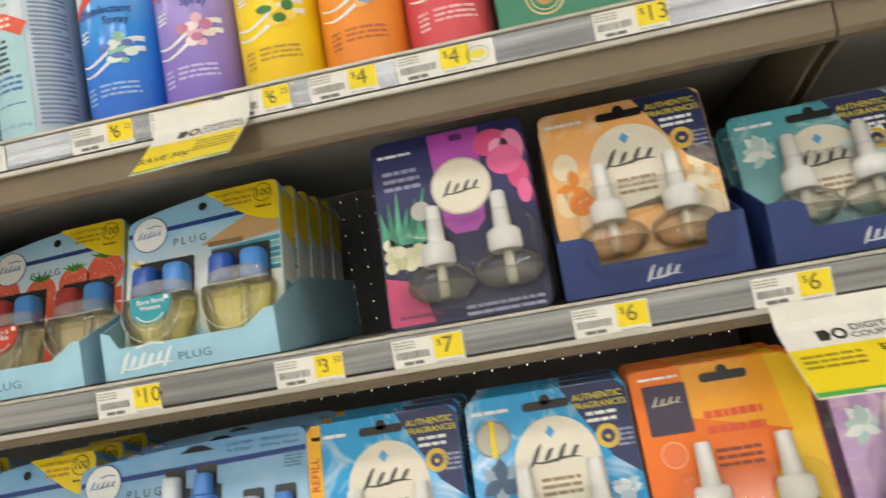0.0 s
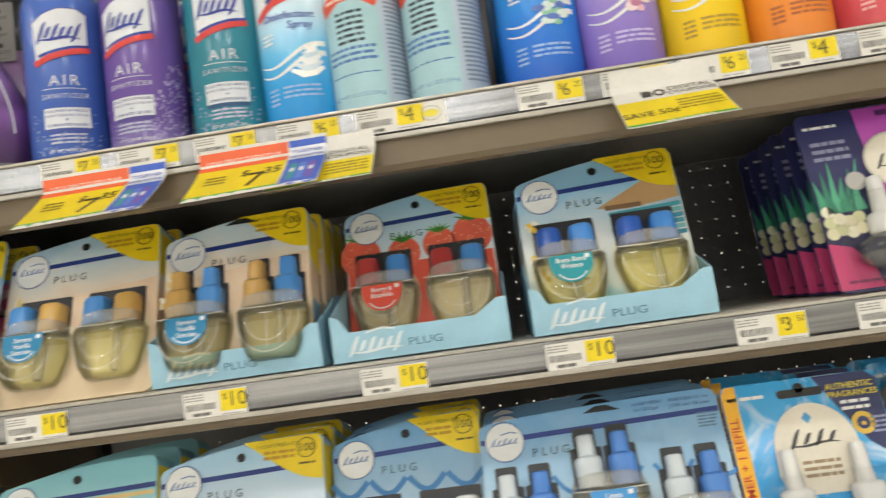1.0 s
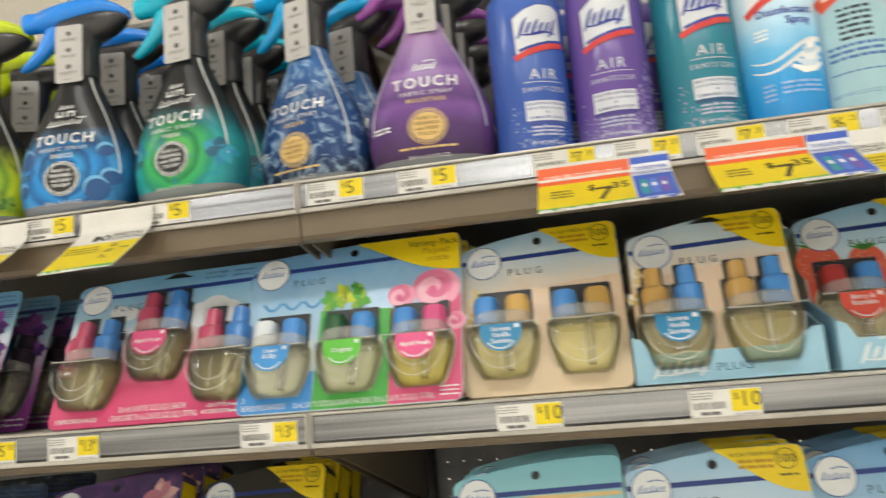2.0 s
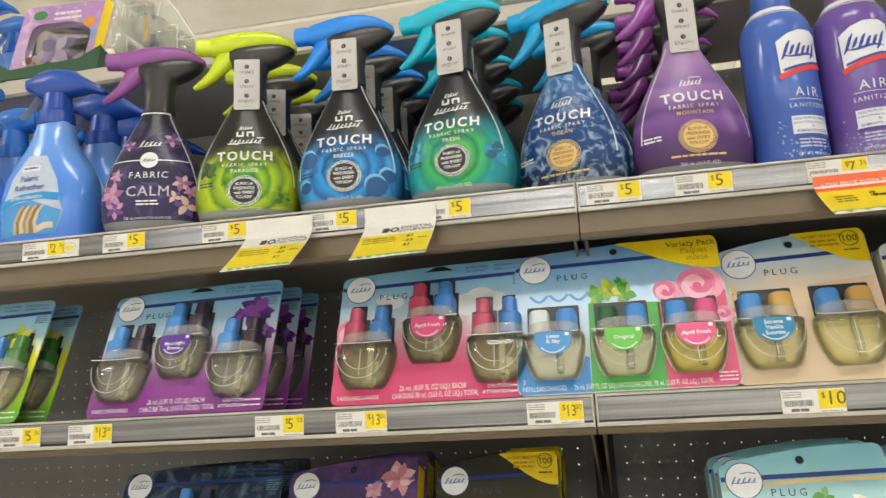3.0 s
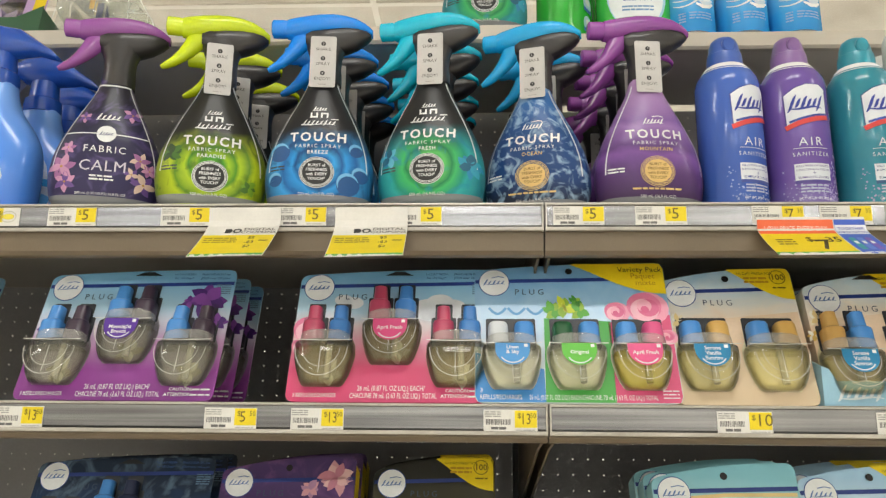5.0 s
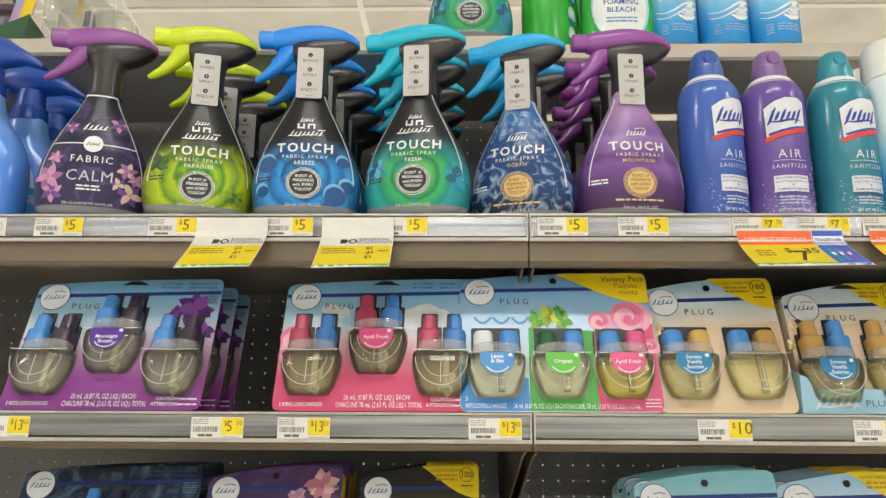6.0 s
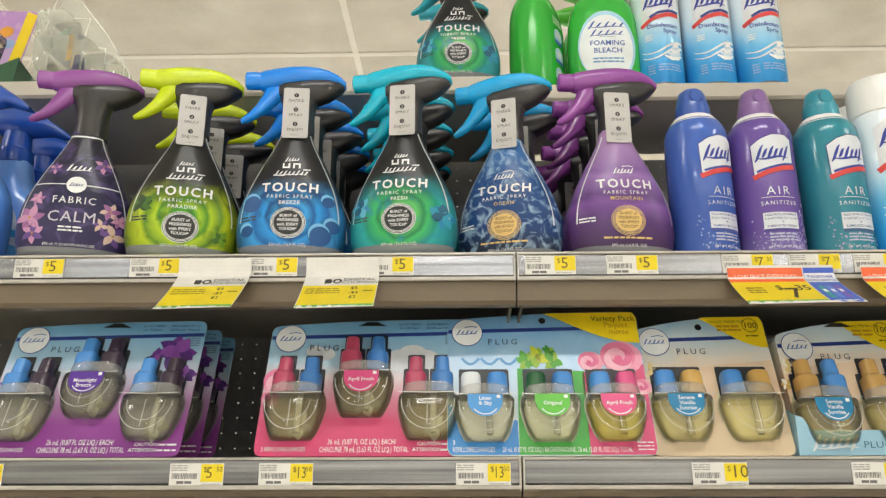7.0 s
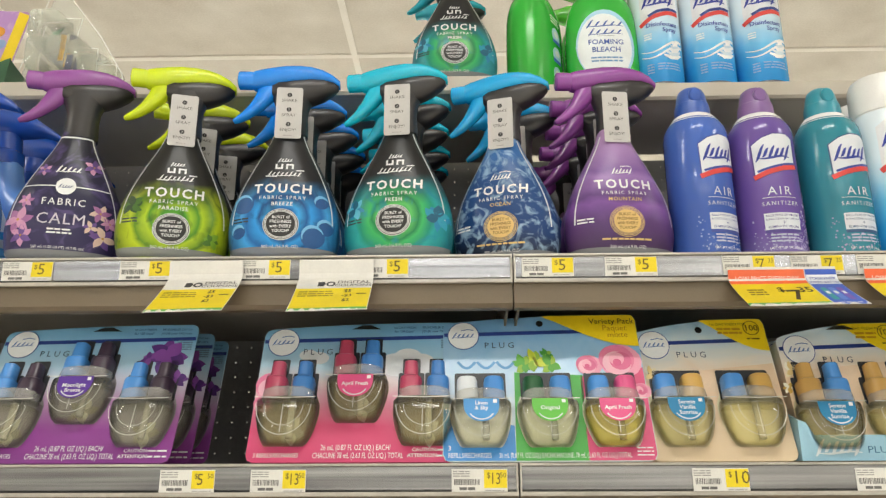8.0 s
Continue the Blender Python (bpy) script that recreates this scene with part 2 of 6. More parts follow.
class Art:
    """Flat print, collected as polygons in u (right) and v (up), and laid on a surface by a map."""

    def __init__(self):
        self.polys, self.g = [], "artwork"

    def poly(self, pts, ink_mat, level=1):
        self.polys.append((list(pts), None, ink_mat, level, self.g))
        return self

    def rect(self, u0, v0, u1, v1, m, level=1):
        return self.poly([(u0, v0), (u1, v0), (u1, v1), (u0, v1)], m, level)

    def disc(self, u, v, r, m, level=1, ry=None, n=28, a0=0, a1=360):
        ry = ry or r
        k = n if a1 - a0 >= 360 else n + 1
        return self.poly([(u + r * math.cos(radians(a0 + (a1 - a0) * i / n)), v + ry * math.sin(radians(a0 + (a1 - a0) * i / n))) for i in range(k)], m, level)

    def ring(self, u, v, r, w, m, level=2, n=32, ry=None):
        ry = ry or r
        o = [(u + r * math.cos(2 * math.pi * i / n), v + ry * math.sin(2 * math.pi * i / n)) for i in range(n)]
        q = [(u + (r - w) * math.cos(2 * math.pi * i / n), v + (ry - w) * math.sin(2 * math.pi * i / n)) for i in range(n)]
        self.polys.append((o + q, [(i, (i + 1) % n, n + (i + 1) % n, n + i) for i in range(n)], m, level, self.g))
        return self

    def stroke(self, pts, w, m, level=2):
        l, r = [], []
        for i, (u, v) in enumerate(pts):
            a, b = pts[max(i - 1, 0)], pts[min(i + 1, len(pts) - 1)]
            dx, dy = b[0] - a[0], b[1] - a[1]
            k = math.hypot(dx, dy) or 1
            ww = w / 2 if not callable(w) else w(i / (len(pts) - 1)) / 2
            l.append((u - dy / k * ww, v + dx / k * ww))
            r.append((u + dy / k * ww, v - dx / k * ww))
        n = len(pts)
        self.polys.append((l + r, [(i, n + i, n + i + 1, i + 1) for i in range(n - 1)], m, level, self.g))
        return self

    def text(self, s, u, v, size, m, level=3, bold=False, stretch=1.0, turn=0.0, width=None, spread=1.0):
        if not s.strip():
            return self
        vs, fs = glyphs(s, bold, spread)
        if width:
            wd = max(x for x, _ in vs) - min(x for x, _ in vs)
            stretch = width / (wd * size)
        c, sn = math.cos(radians(turn)), math.sin(radians(turn))
        pts = [(u + (x * stretch * c - y * sn) * size, v + (x * stretch * sn + y * c) * size) for x, y in vs]
        self.polys.append((pts, fs, m, level, "lettering"))
        return self

    def bars(self, u0, u1, v, lines, pitch, m, level=2, thick=0.5, seed=0):
        rnd = random.Random(seed + int(u0 * 7000) + int(v * 9000))
        keep, self.g = self.g, "small_print"
        for k in range(lines):
            u = u0
            while u < u1 - 0.001:
                e = min(u + rnd.uniform(0.003, 0.009), u1)
                self.rect(u, v - k * pitch, e, v - k * pitch + pitch * thick, m, level)
                u = e + rnd.uniform(0.0006, 0.0012)
        self.g = keep
        return self

    def flourish(self, u, v, w, h, m, level=3, loops=5):
        """Slanted tapered dashes over a swoosh, in the place of a script mark."""
        keep, self.g = self.g, "script_mark"
        amps = (0.52, 0.26, 0.40, 0.24, 0.30, 0.50, 0.26, 0.38)
        step = w / loops
        for k in range(loops):
            cu, am = u - w / 2 + step * (k + 0.5), amps[k % 8] * h
            pts = [(cu + (f - 0.5) * (step * 0.5 + am * 0.7), v + (f - 0.5) * 2 * am - 0.06 * h * math.sin(f * 6)) for f in (0.0, 0.25, 0.5, 0.75, 1.0)]
            self.stroke(pts, lambda f: min(0.22 * h, 0.55 * step) * (0.35 + 0.65 * math.sin(math.pi * f)), m, level)
        self.stroke([(u - w / 2 + w * i / 8, v - 0.30 * h - 0.07 * h * math.sin(math.pi * i / 4)) for i in range(9)], lambda f: 0.10 * h * (0.4 + math.sin(math.pi * f)), m, level)
        self.g = keep
        return self

    def lay(self, fmap, parent, name="print", fine=None, label="", lift=0.00022):
        """One mesh a kind of print: artwork, lettering, small print, script mark."""
        for g in dict.fromkeys(p[4] for p in self.polys):
            self.lay_group(g, fmap, parent, fine, label, lift)

    def lay_group(self, g, fmap, parent, fine, label, lift):
        mats, verts, faces, idx = [], [], [], []
        for pts, fs, m, level, grp in self.polys:
            if grp != g:
                continue
            if m not in mats:
                mats.append(m)
            k = mats.index(m)
            if fine is None:
                o = len(verts)
                verts += [fmap(u, v, level * lift) for u, v in pts]
                for f in (fs or [tuple(range(len(pts)))]):
                    faces.append([o + i for i in f])
                    idx.append(k)
                continue
            bm = bmesh.new()
            bv = [bm.verts.new((u, v, 0)) for u, v in pts]
            for f in (fs or [tuple(range(len(pts)))]):
                try:
                    bm.faces.new([bv[i] for i in f])
                except ValueError:
                    pass
            if max(p[0] for p in pts) - min(p[0] for p in pts) > fine * 1.5 or max(p[1] for p in pts) - min(p[1] for p in pts) > fine * 2.5:
                bmesh.ops.triangulate(bm, faces=bm.faces[:])
                for _ in range(5):
                    long = [e for e in bm.edges if e.calc_length() > fine]
                    if not long:
                        break
                    bmesh.ops.subdivide_edges(bm, edges=long, cuts=1)
                    bmesh.ops.triangulate(bm, faces=[f for f in bm.faces if len(f.verts) > 3])
            bm.verts.index_update()
            o = len(verts)
            verts += [fmap(v.co.x, v.co.y, level * lift) for v in bm.verts]
            for f in bm.faces:
                faces.append([o + v.index for v in f.verts])
                idx.append(k)
            bm.free()
        me = bpy.data.meshes.new(g)
        me.from_pydata(verts, [], faces)
        me.polygons.foreach_set("material_index", idx)
        for m in mats:
            me.materials.append(m)
        me.update()
        ob = new(g, me)
        ob.parent = parent
        return tagged(ob, label, "", "", "stuff")


def front(y):
    """Map for a flat face that looks to -y, at that depth."""
    return lambda u, v, h: (u, y - h, v)


def thing(name, label, category, group="", kind=""):
    return tagged(new(name), label, category, group, kind)

# ---- the large structure ----
ZA, ZB, ZC, ZT, ZR = 1.553, 1.385, 1.212, 1.792, 1.801   # deck heights; ZR: the second top shelf
YB, YL, YT = 0.345, 0.128, 0.166                          # back panel, fronts of the two top shelves
SEC = 0.975                                    # width of a shelf section


def structure(name, bm, mat, label, category):
    return tagged(part(name, bm, mat, None, "", smooth=False), label, category, "", "structure")


structure("floor", box_bm(-5, 5, -11, 7, -0.1, 0), FLOOR, "pale speckled vinyl shop floor", "floor")
bm = bmesh.new()
for x0, x1, y0, y1 in ((-5.1, -5, -11, 7), (5, 5.1, -11, 7), (-5.1, 5.1, -11.1, -11), (-5.1, 5.1, 7, 7.1)):
    box_bm(x0, x1, y0, y1, 0, CEIL + 0.1, bm=bm)
structure("wall", bm, WALL, "off-white painted walls that close the shop", "wall")

# ceiling: mineral tiles dropped between tee bars
bm = bmesh.new()
TW, TS = 1.22, 0.61
for i in range(10):
    for j in range(32):
        x, y = -5.325 + i * TW, -11.99 + j * TS
        x0, x1, y0, y1 = max(x + 0.012, -5), min(x + TW - 0.012, 5), max(y + 0.012, -11), min(y + TS - 0.012, 7)
        if x1 - x0 > 0.02 and y1 - y0 > 0.02:
            box_bm(x0, x1, y0, y1, CEIL, CEIL + 0.02, bm=bm)
structure("ceiling", bm, TILE, "off-white mineral fibre ceiling tiles in a grid", "ceiling")
bm = bmesh.new()
for i in range(10):
    x = -5.325 + i * TW
    if -5 < x < 5:
        box_bm(x - 0.012, x + 0.012, -11, 7, CEIL - 0.006, CEIL + 0.03, bm=bm)
structure("ceiling_grid_rail", bm, GRID, "white painted tee bars along the ceiling", "ceiling grid")
bm = bmesh.new()
for j in range(32):
    y = -11.99 + j * TS
    if -11 < y < 7:
        box_bm(-5, 5, y - 0.012, y + 0.012, CEIL - 0.0065, CEIL + 0.0295, bm=bm)
structure("ceiling_grid_rail", bm, GRID, "white painted tee bars across the ceiling", "ceiling grid")

TUBE = bpy.data.materials.new("lamp_diffuser")
TUBE.use_nodes = True
TUBE.node_tree.nodes["Principled BSDF"].inputs["Emission Color"].default_value = (1, 0.95, 0.87, 1)
TUBE.node_tree.nodes["Principled BSDF"].inputs["Emission Strength"].default_value = 9.0
for lx, ly in TROFFERS:
    lampbox = thing("ceiling_light", "white troffer light with a glowing diffuser", "ceiling light", "ceiling lights of the shop")
    lampbox.location = (lx, ly, CEIL)
    bm = bmesh.new()
    for a in ((-0.61, 0.61, -0.16, -0.135), (-0.61, 0.61, 0.135, 0.16), (-0.61, -0.585, -0.135, 0.135), (0.585, 0.61, -0.135, 0.135)):
        box_bm(*a, -0.04, 0.0, bm=bm)
    part("frame", bm, GRID, lampbox, smooth=False)
    part("diffuser", box_bm(-0.585, 0.585, -0.135, 0.135, -0.012, -0.008), TUBE, lampbox, smooth=False)

# perforated back panel, with real holes through which the far aisle shows
PITCH = 0.0186
nx, nz = int(3.1 / PITCH), int(0.74 / PITCH)
verts, faces = [], []
HX, HZ = -1.1, 1.055
HR = 0.0010
for i in range(nx):
    for j in range(nz):
        x, z = HX + i * PITCH, HZ + j * PITCH
        o = len(verts)
        h = PITCH / 2
        cx, cz = x + h, z + h
        verts += [(x, YB, z), (cx, YB, z), (x + PITCH, YB, z), (x + PITCH, YB, cz), (x + PITCH, YB, z + PITCH), (cx, YB, z + PITCH), (x, YB, z + PITCH), (x, YB, cz)]
        for k in range(8):
            a = radians(225 + 45 * k)
            verts.append((cx + HR * math.cos(a), YB, cz + HR * math.sin(a)))
        for k in range(8):
            verts.append((verts[o + 8 + k][0], YB + 0.002, verts[o + 8 + k][2]))
        for k in range(8):
            q = (k + 1) % 8
            faces.append((o + k, o + q, o + 8 + q, o + 8 + k))
            faces.append((o + 8 + k, o + 8 + q, o + 16 + q, o + 16 + k))
me = bpy.data.meshes.new("back_panel")
me.from_pydata(verts, [], faces)
tagged(part("back_panel", me, BOARD, smooth=False), "charcoal perforated steel back panel of the shelving", "back panel", "", "structure")
structure("lower_back_panel", box_bm(-3.2, 3.2, YB + 0.003, YB + 0.006, 0.1, 1.05), BOARD, "charcoal steel panel below the perforated board", "back panel")
for x in (-2 * SEC, -SEC, 0.0, SEC, 2 * SEC):
    up = thing("shelf_upright", "dark slotted steel upright of the shelving", "shelf upright", "uprights of the shelving")
    up.location = (x, YB - 0.012, 0)
    part("post", box_bm(-0.012, 0.012, -0.009, 0.012, 0.0, ZT - 0.022, 0.002), DARKGAP, up)


def shelf(x0, x1, z, y0, label, group, fold=0.0455, strip=True):
    """A steel shelf: deck, folded lip, price channel with clear edges, and a bracket at each end."""
    sh = thing("shelf", label, "shelf", group)
    sh.location = ((x0 + x1) / 2, y0, z)
    w = (x1 - x0) / 2 - 0.0006
    d = YB - y0 - 0.014
    part("deck", box_bm(-w, w, 0.002, d, -0.018, -0.0005, 0.0012), DECK, sh)
    prof = [(0.0015, -0.0235), (0.0015, 0.0045 - fold), (0.004, 0.001 - fold), (0.010, -fold), (0.012, 0.0015 - fold), (0.012, -0.0185), (0.006, -0.0185), (0.004, -0.0235)]
    if not strip:
        prof = [(0.0, -0.0005), (0.0, -0.017), (0.003, -0.02), (0.010, -0.02), (0.012, -0.0185), (0.012, -0.0005)]
    bm = loft([[(-w, y, zz) for y, zz in prof], [(w, y, zz) for y, zz in prof]])
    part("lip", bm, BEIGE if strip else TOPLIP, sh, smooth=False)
    if strip:
        prof = [(-0.0012, -0.0028), (-0.0012, -0.0195), (0.0012, -0.0215), (0.004, -0.0215), (0.004, -0.0012)]
        bm = loft([[(-w, y, zz) for y, zz in prof], [(w, y, zz) for y, zz in prof]])
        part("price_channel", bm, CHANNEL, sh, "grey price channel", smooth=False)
        for s in (-1, 1):
            part("end_cap", box_bm(s * w - 0.0016 * (s > 0), s * w + 0.0016 * (s < 0), -0.0036, 0.003, -0.0246, 0.0002, 0.0004), EDGE, sh, "pale channel end", smooth=False)
        for za, zb in ((-0.0022, 0.0), (-0.0245, -0.0212)):
            part("channel_edge", box_bm(-w, w, -0.0034, 0.0008, za, zb, 0.0008), EDGE, sh, "pale clear rim", smooth=False)
    for s in (-1, 1):
        xa = s * (w - 0.004)
        out = [(0.014, -0.0190), (d, -0.0190), (d, -0.11), (d - 0.03, -0.11), (0.05, -0.0065 - fold), (0.014, -0.0005 - fold)]
        bm = loft([[(xa - 0.001, y, zz) for y, zz in out], [(xa + 0.001, y, zz) for y, zz in out]])
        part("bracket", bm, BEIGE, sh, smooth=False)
    return sh


for k in (-2, -1, 0, 1):
    for z, lab in ((ZA, "beige steel shelf with a grey price channel, stocked with sprays"), (ZB, "beige steel shelf with a grey price channel, stocked with refill packs"), (ZC, "beige steel shelf with a grey price channel, stocked with refill packs")):
        shelf(k * SEC, (k + 1) * SEC, z, 0.0, lab, "shelves of the gondola", 0.0455 if z == ZA else 0.031)
for k, y0, z in ((-2, YL, ZT), (-1, YL, ZT), (0, YT, ZR), (1, YT, ZR)):
    shelf(k * SEC, (k + 1) * SEC, z, y0, "shallow beige steel top shelf set back from the others", "top shelves", strip=False)
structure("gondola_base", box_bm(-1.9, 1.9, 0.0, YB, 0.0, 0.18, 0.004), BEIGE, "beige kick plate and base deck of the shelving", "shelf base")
# ---- shared inks ----
NAVY, WHITE, SKY, RED, GREEN = ink("1c2f6e"), ink("eef0f0"), ink("8fc3e6"), ink("d23a3c"), ink("3f9a3c")
BLK, GREY = ink("2d2b2b"), ink("8d8b88")
ORANGE = ink("ee6a2c")


# ---- spray bottles with trigger heads ----
BODY_A = smooth_tab([(0.0, 0.0400), (0.006, 0.0450), (0.018, 0.0478), (0.030, 0.0485), (0.045, 0.0468), (0.060, 0.0424), (0.075, 0.0358), (0.090, 0.0282), (0.104, 0.0208), (0.116, 0.0156), (0.127, 0.0130)], 44)
BODY_B = [(0.0, 0.0225), (0.01, 0.0255), (0.03, 0.0275), (0.06, 0.0255), (0.09, 0.0195), (0.116, 0.0138), (0.127, 0.0125)]


def bottle_map(u, v, h):
    a, b = curve_at(BODY_A, v), curve_at(BODY_B, v)
    s = max(-0.985, min(0.985, u / a))
    c = (1 - abs(s) ** 2.3) ** (1 / 2.3)
    n = Vector((s * abs(s) ** 0.3 / a, -c ** 1.3 / b, 0)).normalized()
    return (a * s + n.x * h, -b * c + n.y * h, v)


def side_loft(tab, n=18, e=2.4, bm=None):
    """Rings across x: x, low z, high z, half width."""
    rings = []
    for x, z0, z1, w in tab:
        ring = []
        for i in range(n):
            t = 2 * math.pi * i / n
            c, s = math.cos(t), math.sin(t)
            ring.append((x, w * math.copysign(abs(c) ** (2 / e), c), (z0 + z1) / 2 + (z1 - z0) / 2 * math.copysign(abs(s) ** (2 / e), s)))
        rings.append(ring)
    return loft(rings, bm=bm)


def trigger_head(par, colour, dark, clear_trigger=None):
    """Shell with nozzle, dark underside and collar, and a curved trigger."""
    col = plastic(colour, 0.22)
    collar = loft([oval(0.001, 0, z, a, b, 28) for z, a, b in ((0.120, 0.0150, 0.0140), (0.127, 0.0150, 0.0140), (0.138, 0.0142, 0.0132), (0.148, 0.0150, 0.0132), (0.156, 0.0180, 0.0130), (0.164, 0.021, 0.0125))])
    part("collar", collar, dark, par)
    under = side_loft([(-0.018, 0.160, 0.172, 0.008), (-0.012, 0.154, 0.176, 0.0110), (0.004, 0.1505, 0.180, 0.0122), (0.018, 0.1535, 0.181, 0.0122), (0.029, 0.1585, 0.180, 0.0110), (0.038, 0.1645, 0.1775, 0.0080), (0.0425, 0.1690, 0.1740, 0.004)])
    part("underside", under, dark, par)
    shell = side_loft([(-0.036, 0.1675, 0.1855, 0.0085), (-0.030, 0.167, 0.187, 0.0105), (-0.018, 0.168, 0.1892, 0.0122), (-0.006, 0.1690, 0.1908, 0.0136), (0.006, 0.1705, 0.1910, 0.0144), (0.018, 0.1722, 0.1896, 0.0142), (0.028, 0.1728, 0.1868, 0.0130), (0.037, 0.1722, 0.1825, 0.0102), (0.0440, 0.1712, 0.1775, 0.0055)])
    part("head_shell", shell, col, par)
    noz = side_loft([(-0.0505, 0.1705, 0.1835, 0.0062), (-0.0495, 0.1685, 0.1850, 0.0076), (-0.040, 0.1685, 0.1852, 0.0080), (-0.0355, 0.169, 0.1845, 0.0078)])
    part("nozzle", noz, col, par)
    path = [(-0.0165, 0.174, 0.0068, 0.0120), (-0.0225, 0.165, 0.0066, 0.0100), (-0.0285, 0.1555, 0.0062, 0.0078), (-0.0350, 0.1475, 0.0058, 0.0058), (-0.0420, 0.1410, 0.0052, 0.0044), (-0.0485, 0.1365, 0.0046, 0.0032), (-0.0525, 0.1345, 0.003, 0.0018)]
    rings = []
    for i, (x, z, w, t) in enumerate(path):
        a, b = path[max(i - 1, 0)], path[min(i + 1, len(path) - 1)]
        d = Vector((b[0] - a[0], 0, b[1] - a[1])).normalized()
        nrm = Vector((-d.z, 0, d.x))
        rings.append([(x + nrm.x * t * math.sin(q), w * math.cos(q), z + nrm.z * t * math.sin(q)) for q in [2 * math.pi * k / 12 for k in range(12)]])
    part("trigger", loft(rings), clear_trigger or col, par)


def step_tag(par, z0=0.110):
    """The grey neck tag with its three steps."""
    tag = part("neck_tag", slab(rounded(0.0235, 0.050, 0.0018, 0.0, z0), -0.0172, -0.0166), TAGW, par, "pale grey card tag")
    a = Art()
    for k, w in enumerate(("SHAKE", "SPRAY", "ENJOY!")):
        v = z0 + 0.0425 - 0.0145 * k
        a.disc(0, v, 0.0022, BLK, 1, n=14)
        a.text(str(k + 1), 0, v - 0.0011, 0.0032, TAGW, 2)
        a.text(w, 0, v - 0.0068, 0.0042, ink("55534f"), 1, stretch=1.1)
    a.bars(-0.004, 0.004, z0 + 0.0022, 1, 0.001, GREY)
    a.lay(front(-0.0172), tag, "lettering")


def touch_bottle(label, mat, head, scent, scent_ink, gold=False, kind="wide", accent="e6e6e6", badge="262626", drop=0.0, tag=0.110):
    b = thing("spray_bottle", label, "spray bottle", "trigger spray bottles on the shelf")
    rings = [oval(0, 0, z, a, curve_at(BODY_B, z), 56, 2.3) for z, a in BODY_A]
    part("bottle", loft(rings), mat, b)
    rim = [oval(0, 0, z, curve_at(BODY_A, max(z, 0)) * k, curve_at(BODY_B, max(z, 0)) * k, 56, 2.3) for z, k in ((0.0, 0.96), (0.001, 1.01), (0.006, 1.012), (0.0085, 1.006))]
    part("clear_foot", loft(rim), BASECLR, b, "clear plastic foot")
    trigger_head(b, head, BLACKP)
    a = Art()
    wht, bad = ink(accent), ink(badge)
    # pale label outline down both flanks, also painted as the clear rim's reflections
    for s in (-1, 1):
        a.stroke([(s * 0.88 * curve_at(BODY_A, v), v) for v in [0.030 + 0.0880 * i / 26 for i in range(27)]], 0.0009, ink("dfe1e4"), 1)
    if kind == "calm":
        a.stroke([(-0.034, 0.0665), (0.034, 0.0665)], 0.0011, WHITE, 2)
        a.stroke([(-0.0135, 0.1185), (-0.006, 0.1175), (0.006, 0.1175), (0.0135, 0.1185)], 0.0016, WHITE, 2)
        a.disc(0, 0.0665, 0.0082, WHITE, 3).flourish(0, 0.0665, 0.011, 0.004, NAVY, 4, 5)
        a.flourish(0, 0.0835, 0.020, 0.007, WHITE, 3, 5)
        a.text("FABRIC", 0, 0.0485, 0.0092, WHITE, 2, spread=1.25)
        a.text("CALM", 0, 0.0310, 0.0142, ink("cfc9d6"), 2, spread=1.1)
        a.bars(-0.010, 0.010, 0.0255, 2, 0.003, WHITE)
        a.text("500 mL (1.05 US PT) 16.9 FL OZ", 0, 0.0095, 0.0031, WHITE, 2)
        pet = [ink("a2689c"), ink("c790b4"), ink("6a4a90"), ink("d8bcae")]
        for cx, cz, r, k in ((-0.034, 0.034, 0.013, 0), (-0.030, 0.020, 0.010, 1), (0.030, 0.044, 0.009, 3), (0.034, 0.022, 0.011, 2), (0.024, 0.030, 0.007, 2), (-0.020, 0.083, 0.0065, 1), (0.019, 0.089, 0.0085, 1), (-0.030, 0.052, 0.007, 0), (0.038, 0.036, 0.007, 0)):
            for q in range(6):
                t = radians(60 * q + 20 * k)
                a.stroke([(cx + r * f * math.cos(t + 0.25 * f), cz + r * f * math.sin(t + 0.25 * f)) for f in (0.0, 0.25, 0.5, 0.75, 1.0)], lambda f: r * 0.55 * math.sin(math.pi * min(1.0, 0.10 + 0.9 * f)), pet[(k + q % 2) % 4], 1 + q % 2)
            a.disc(cx, cz, r * 0.10, ink("b98a41"), 3, n=8)
        a.lay(bottle_map, b, "label_print", 0.006)
        return b
    if kind == "dark":
        top = 0.0600 - drop
        a.flourish(0, top + 0.0325, 0.012, 0.0046, wht, 2, 5)
        q = top + 0.0235
        for s in (-1, 1):
            o = 0.0046 * s
            a.rect(o - 0.0036, q, o - 0.0020, q + 0.0052, wht, 2).rect(o + 0.0014, q, o + 0.0030, q + 0.0052, wht, 2)
            a.rect(o - 0.0020, q + (0.0036 if s > 0 else 0.0), o + 0.0014, q + (0.0052 if s > 0 else 0.0016), wht, 2)
        a.flourish(0.0, top + 0.0185, 0.029, 0.0056, wht, 2, 8)
        a.stroke([(-0.016, top + 0.0165), (-0.006, top + 0.0158)], 0.0010, wht, 2)
        a.stroke([(0.010, top + 0.0222), (0.0165, top + 0.0226)], 0.0010, wht, 2)
    else:
        top = 0.0620 - drop
        a.flourish(0, top + 0.0170, 0.018, 0.0062, wht, 2, 6)
        a.stroke([(-0.001, top + 0.0215), (0.005, top + 0.0224), (0.009, top + 0.0215)], 0.0008, wht, 2)
    a.text("TOUCH", 0, top, 0.0122, wht, 2, bold=0.026, stretch=0.98, spread=1.28)
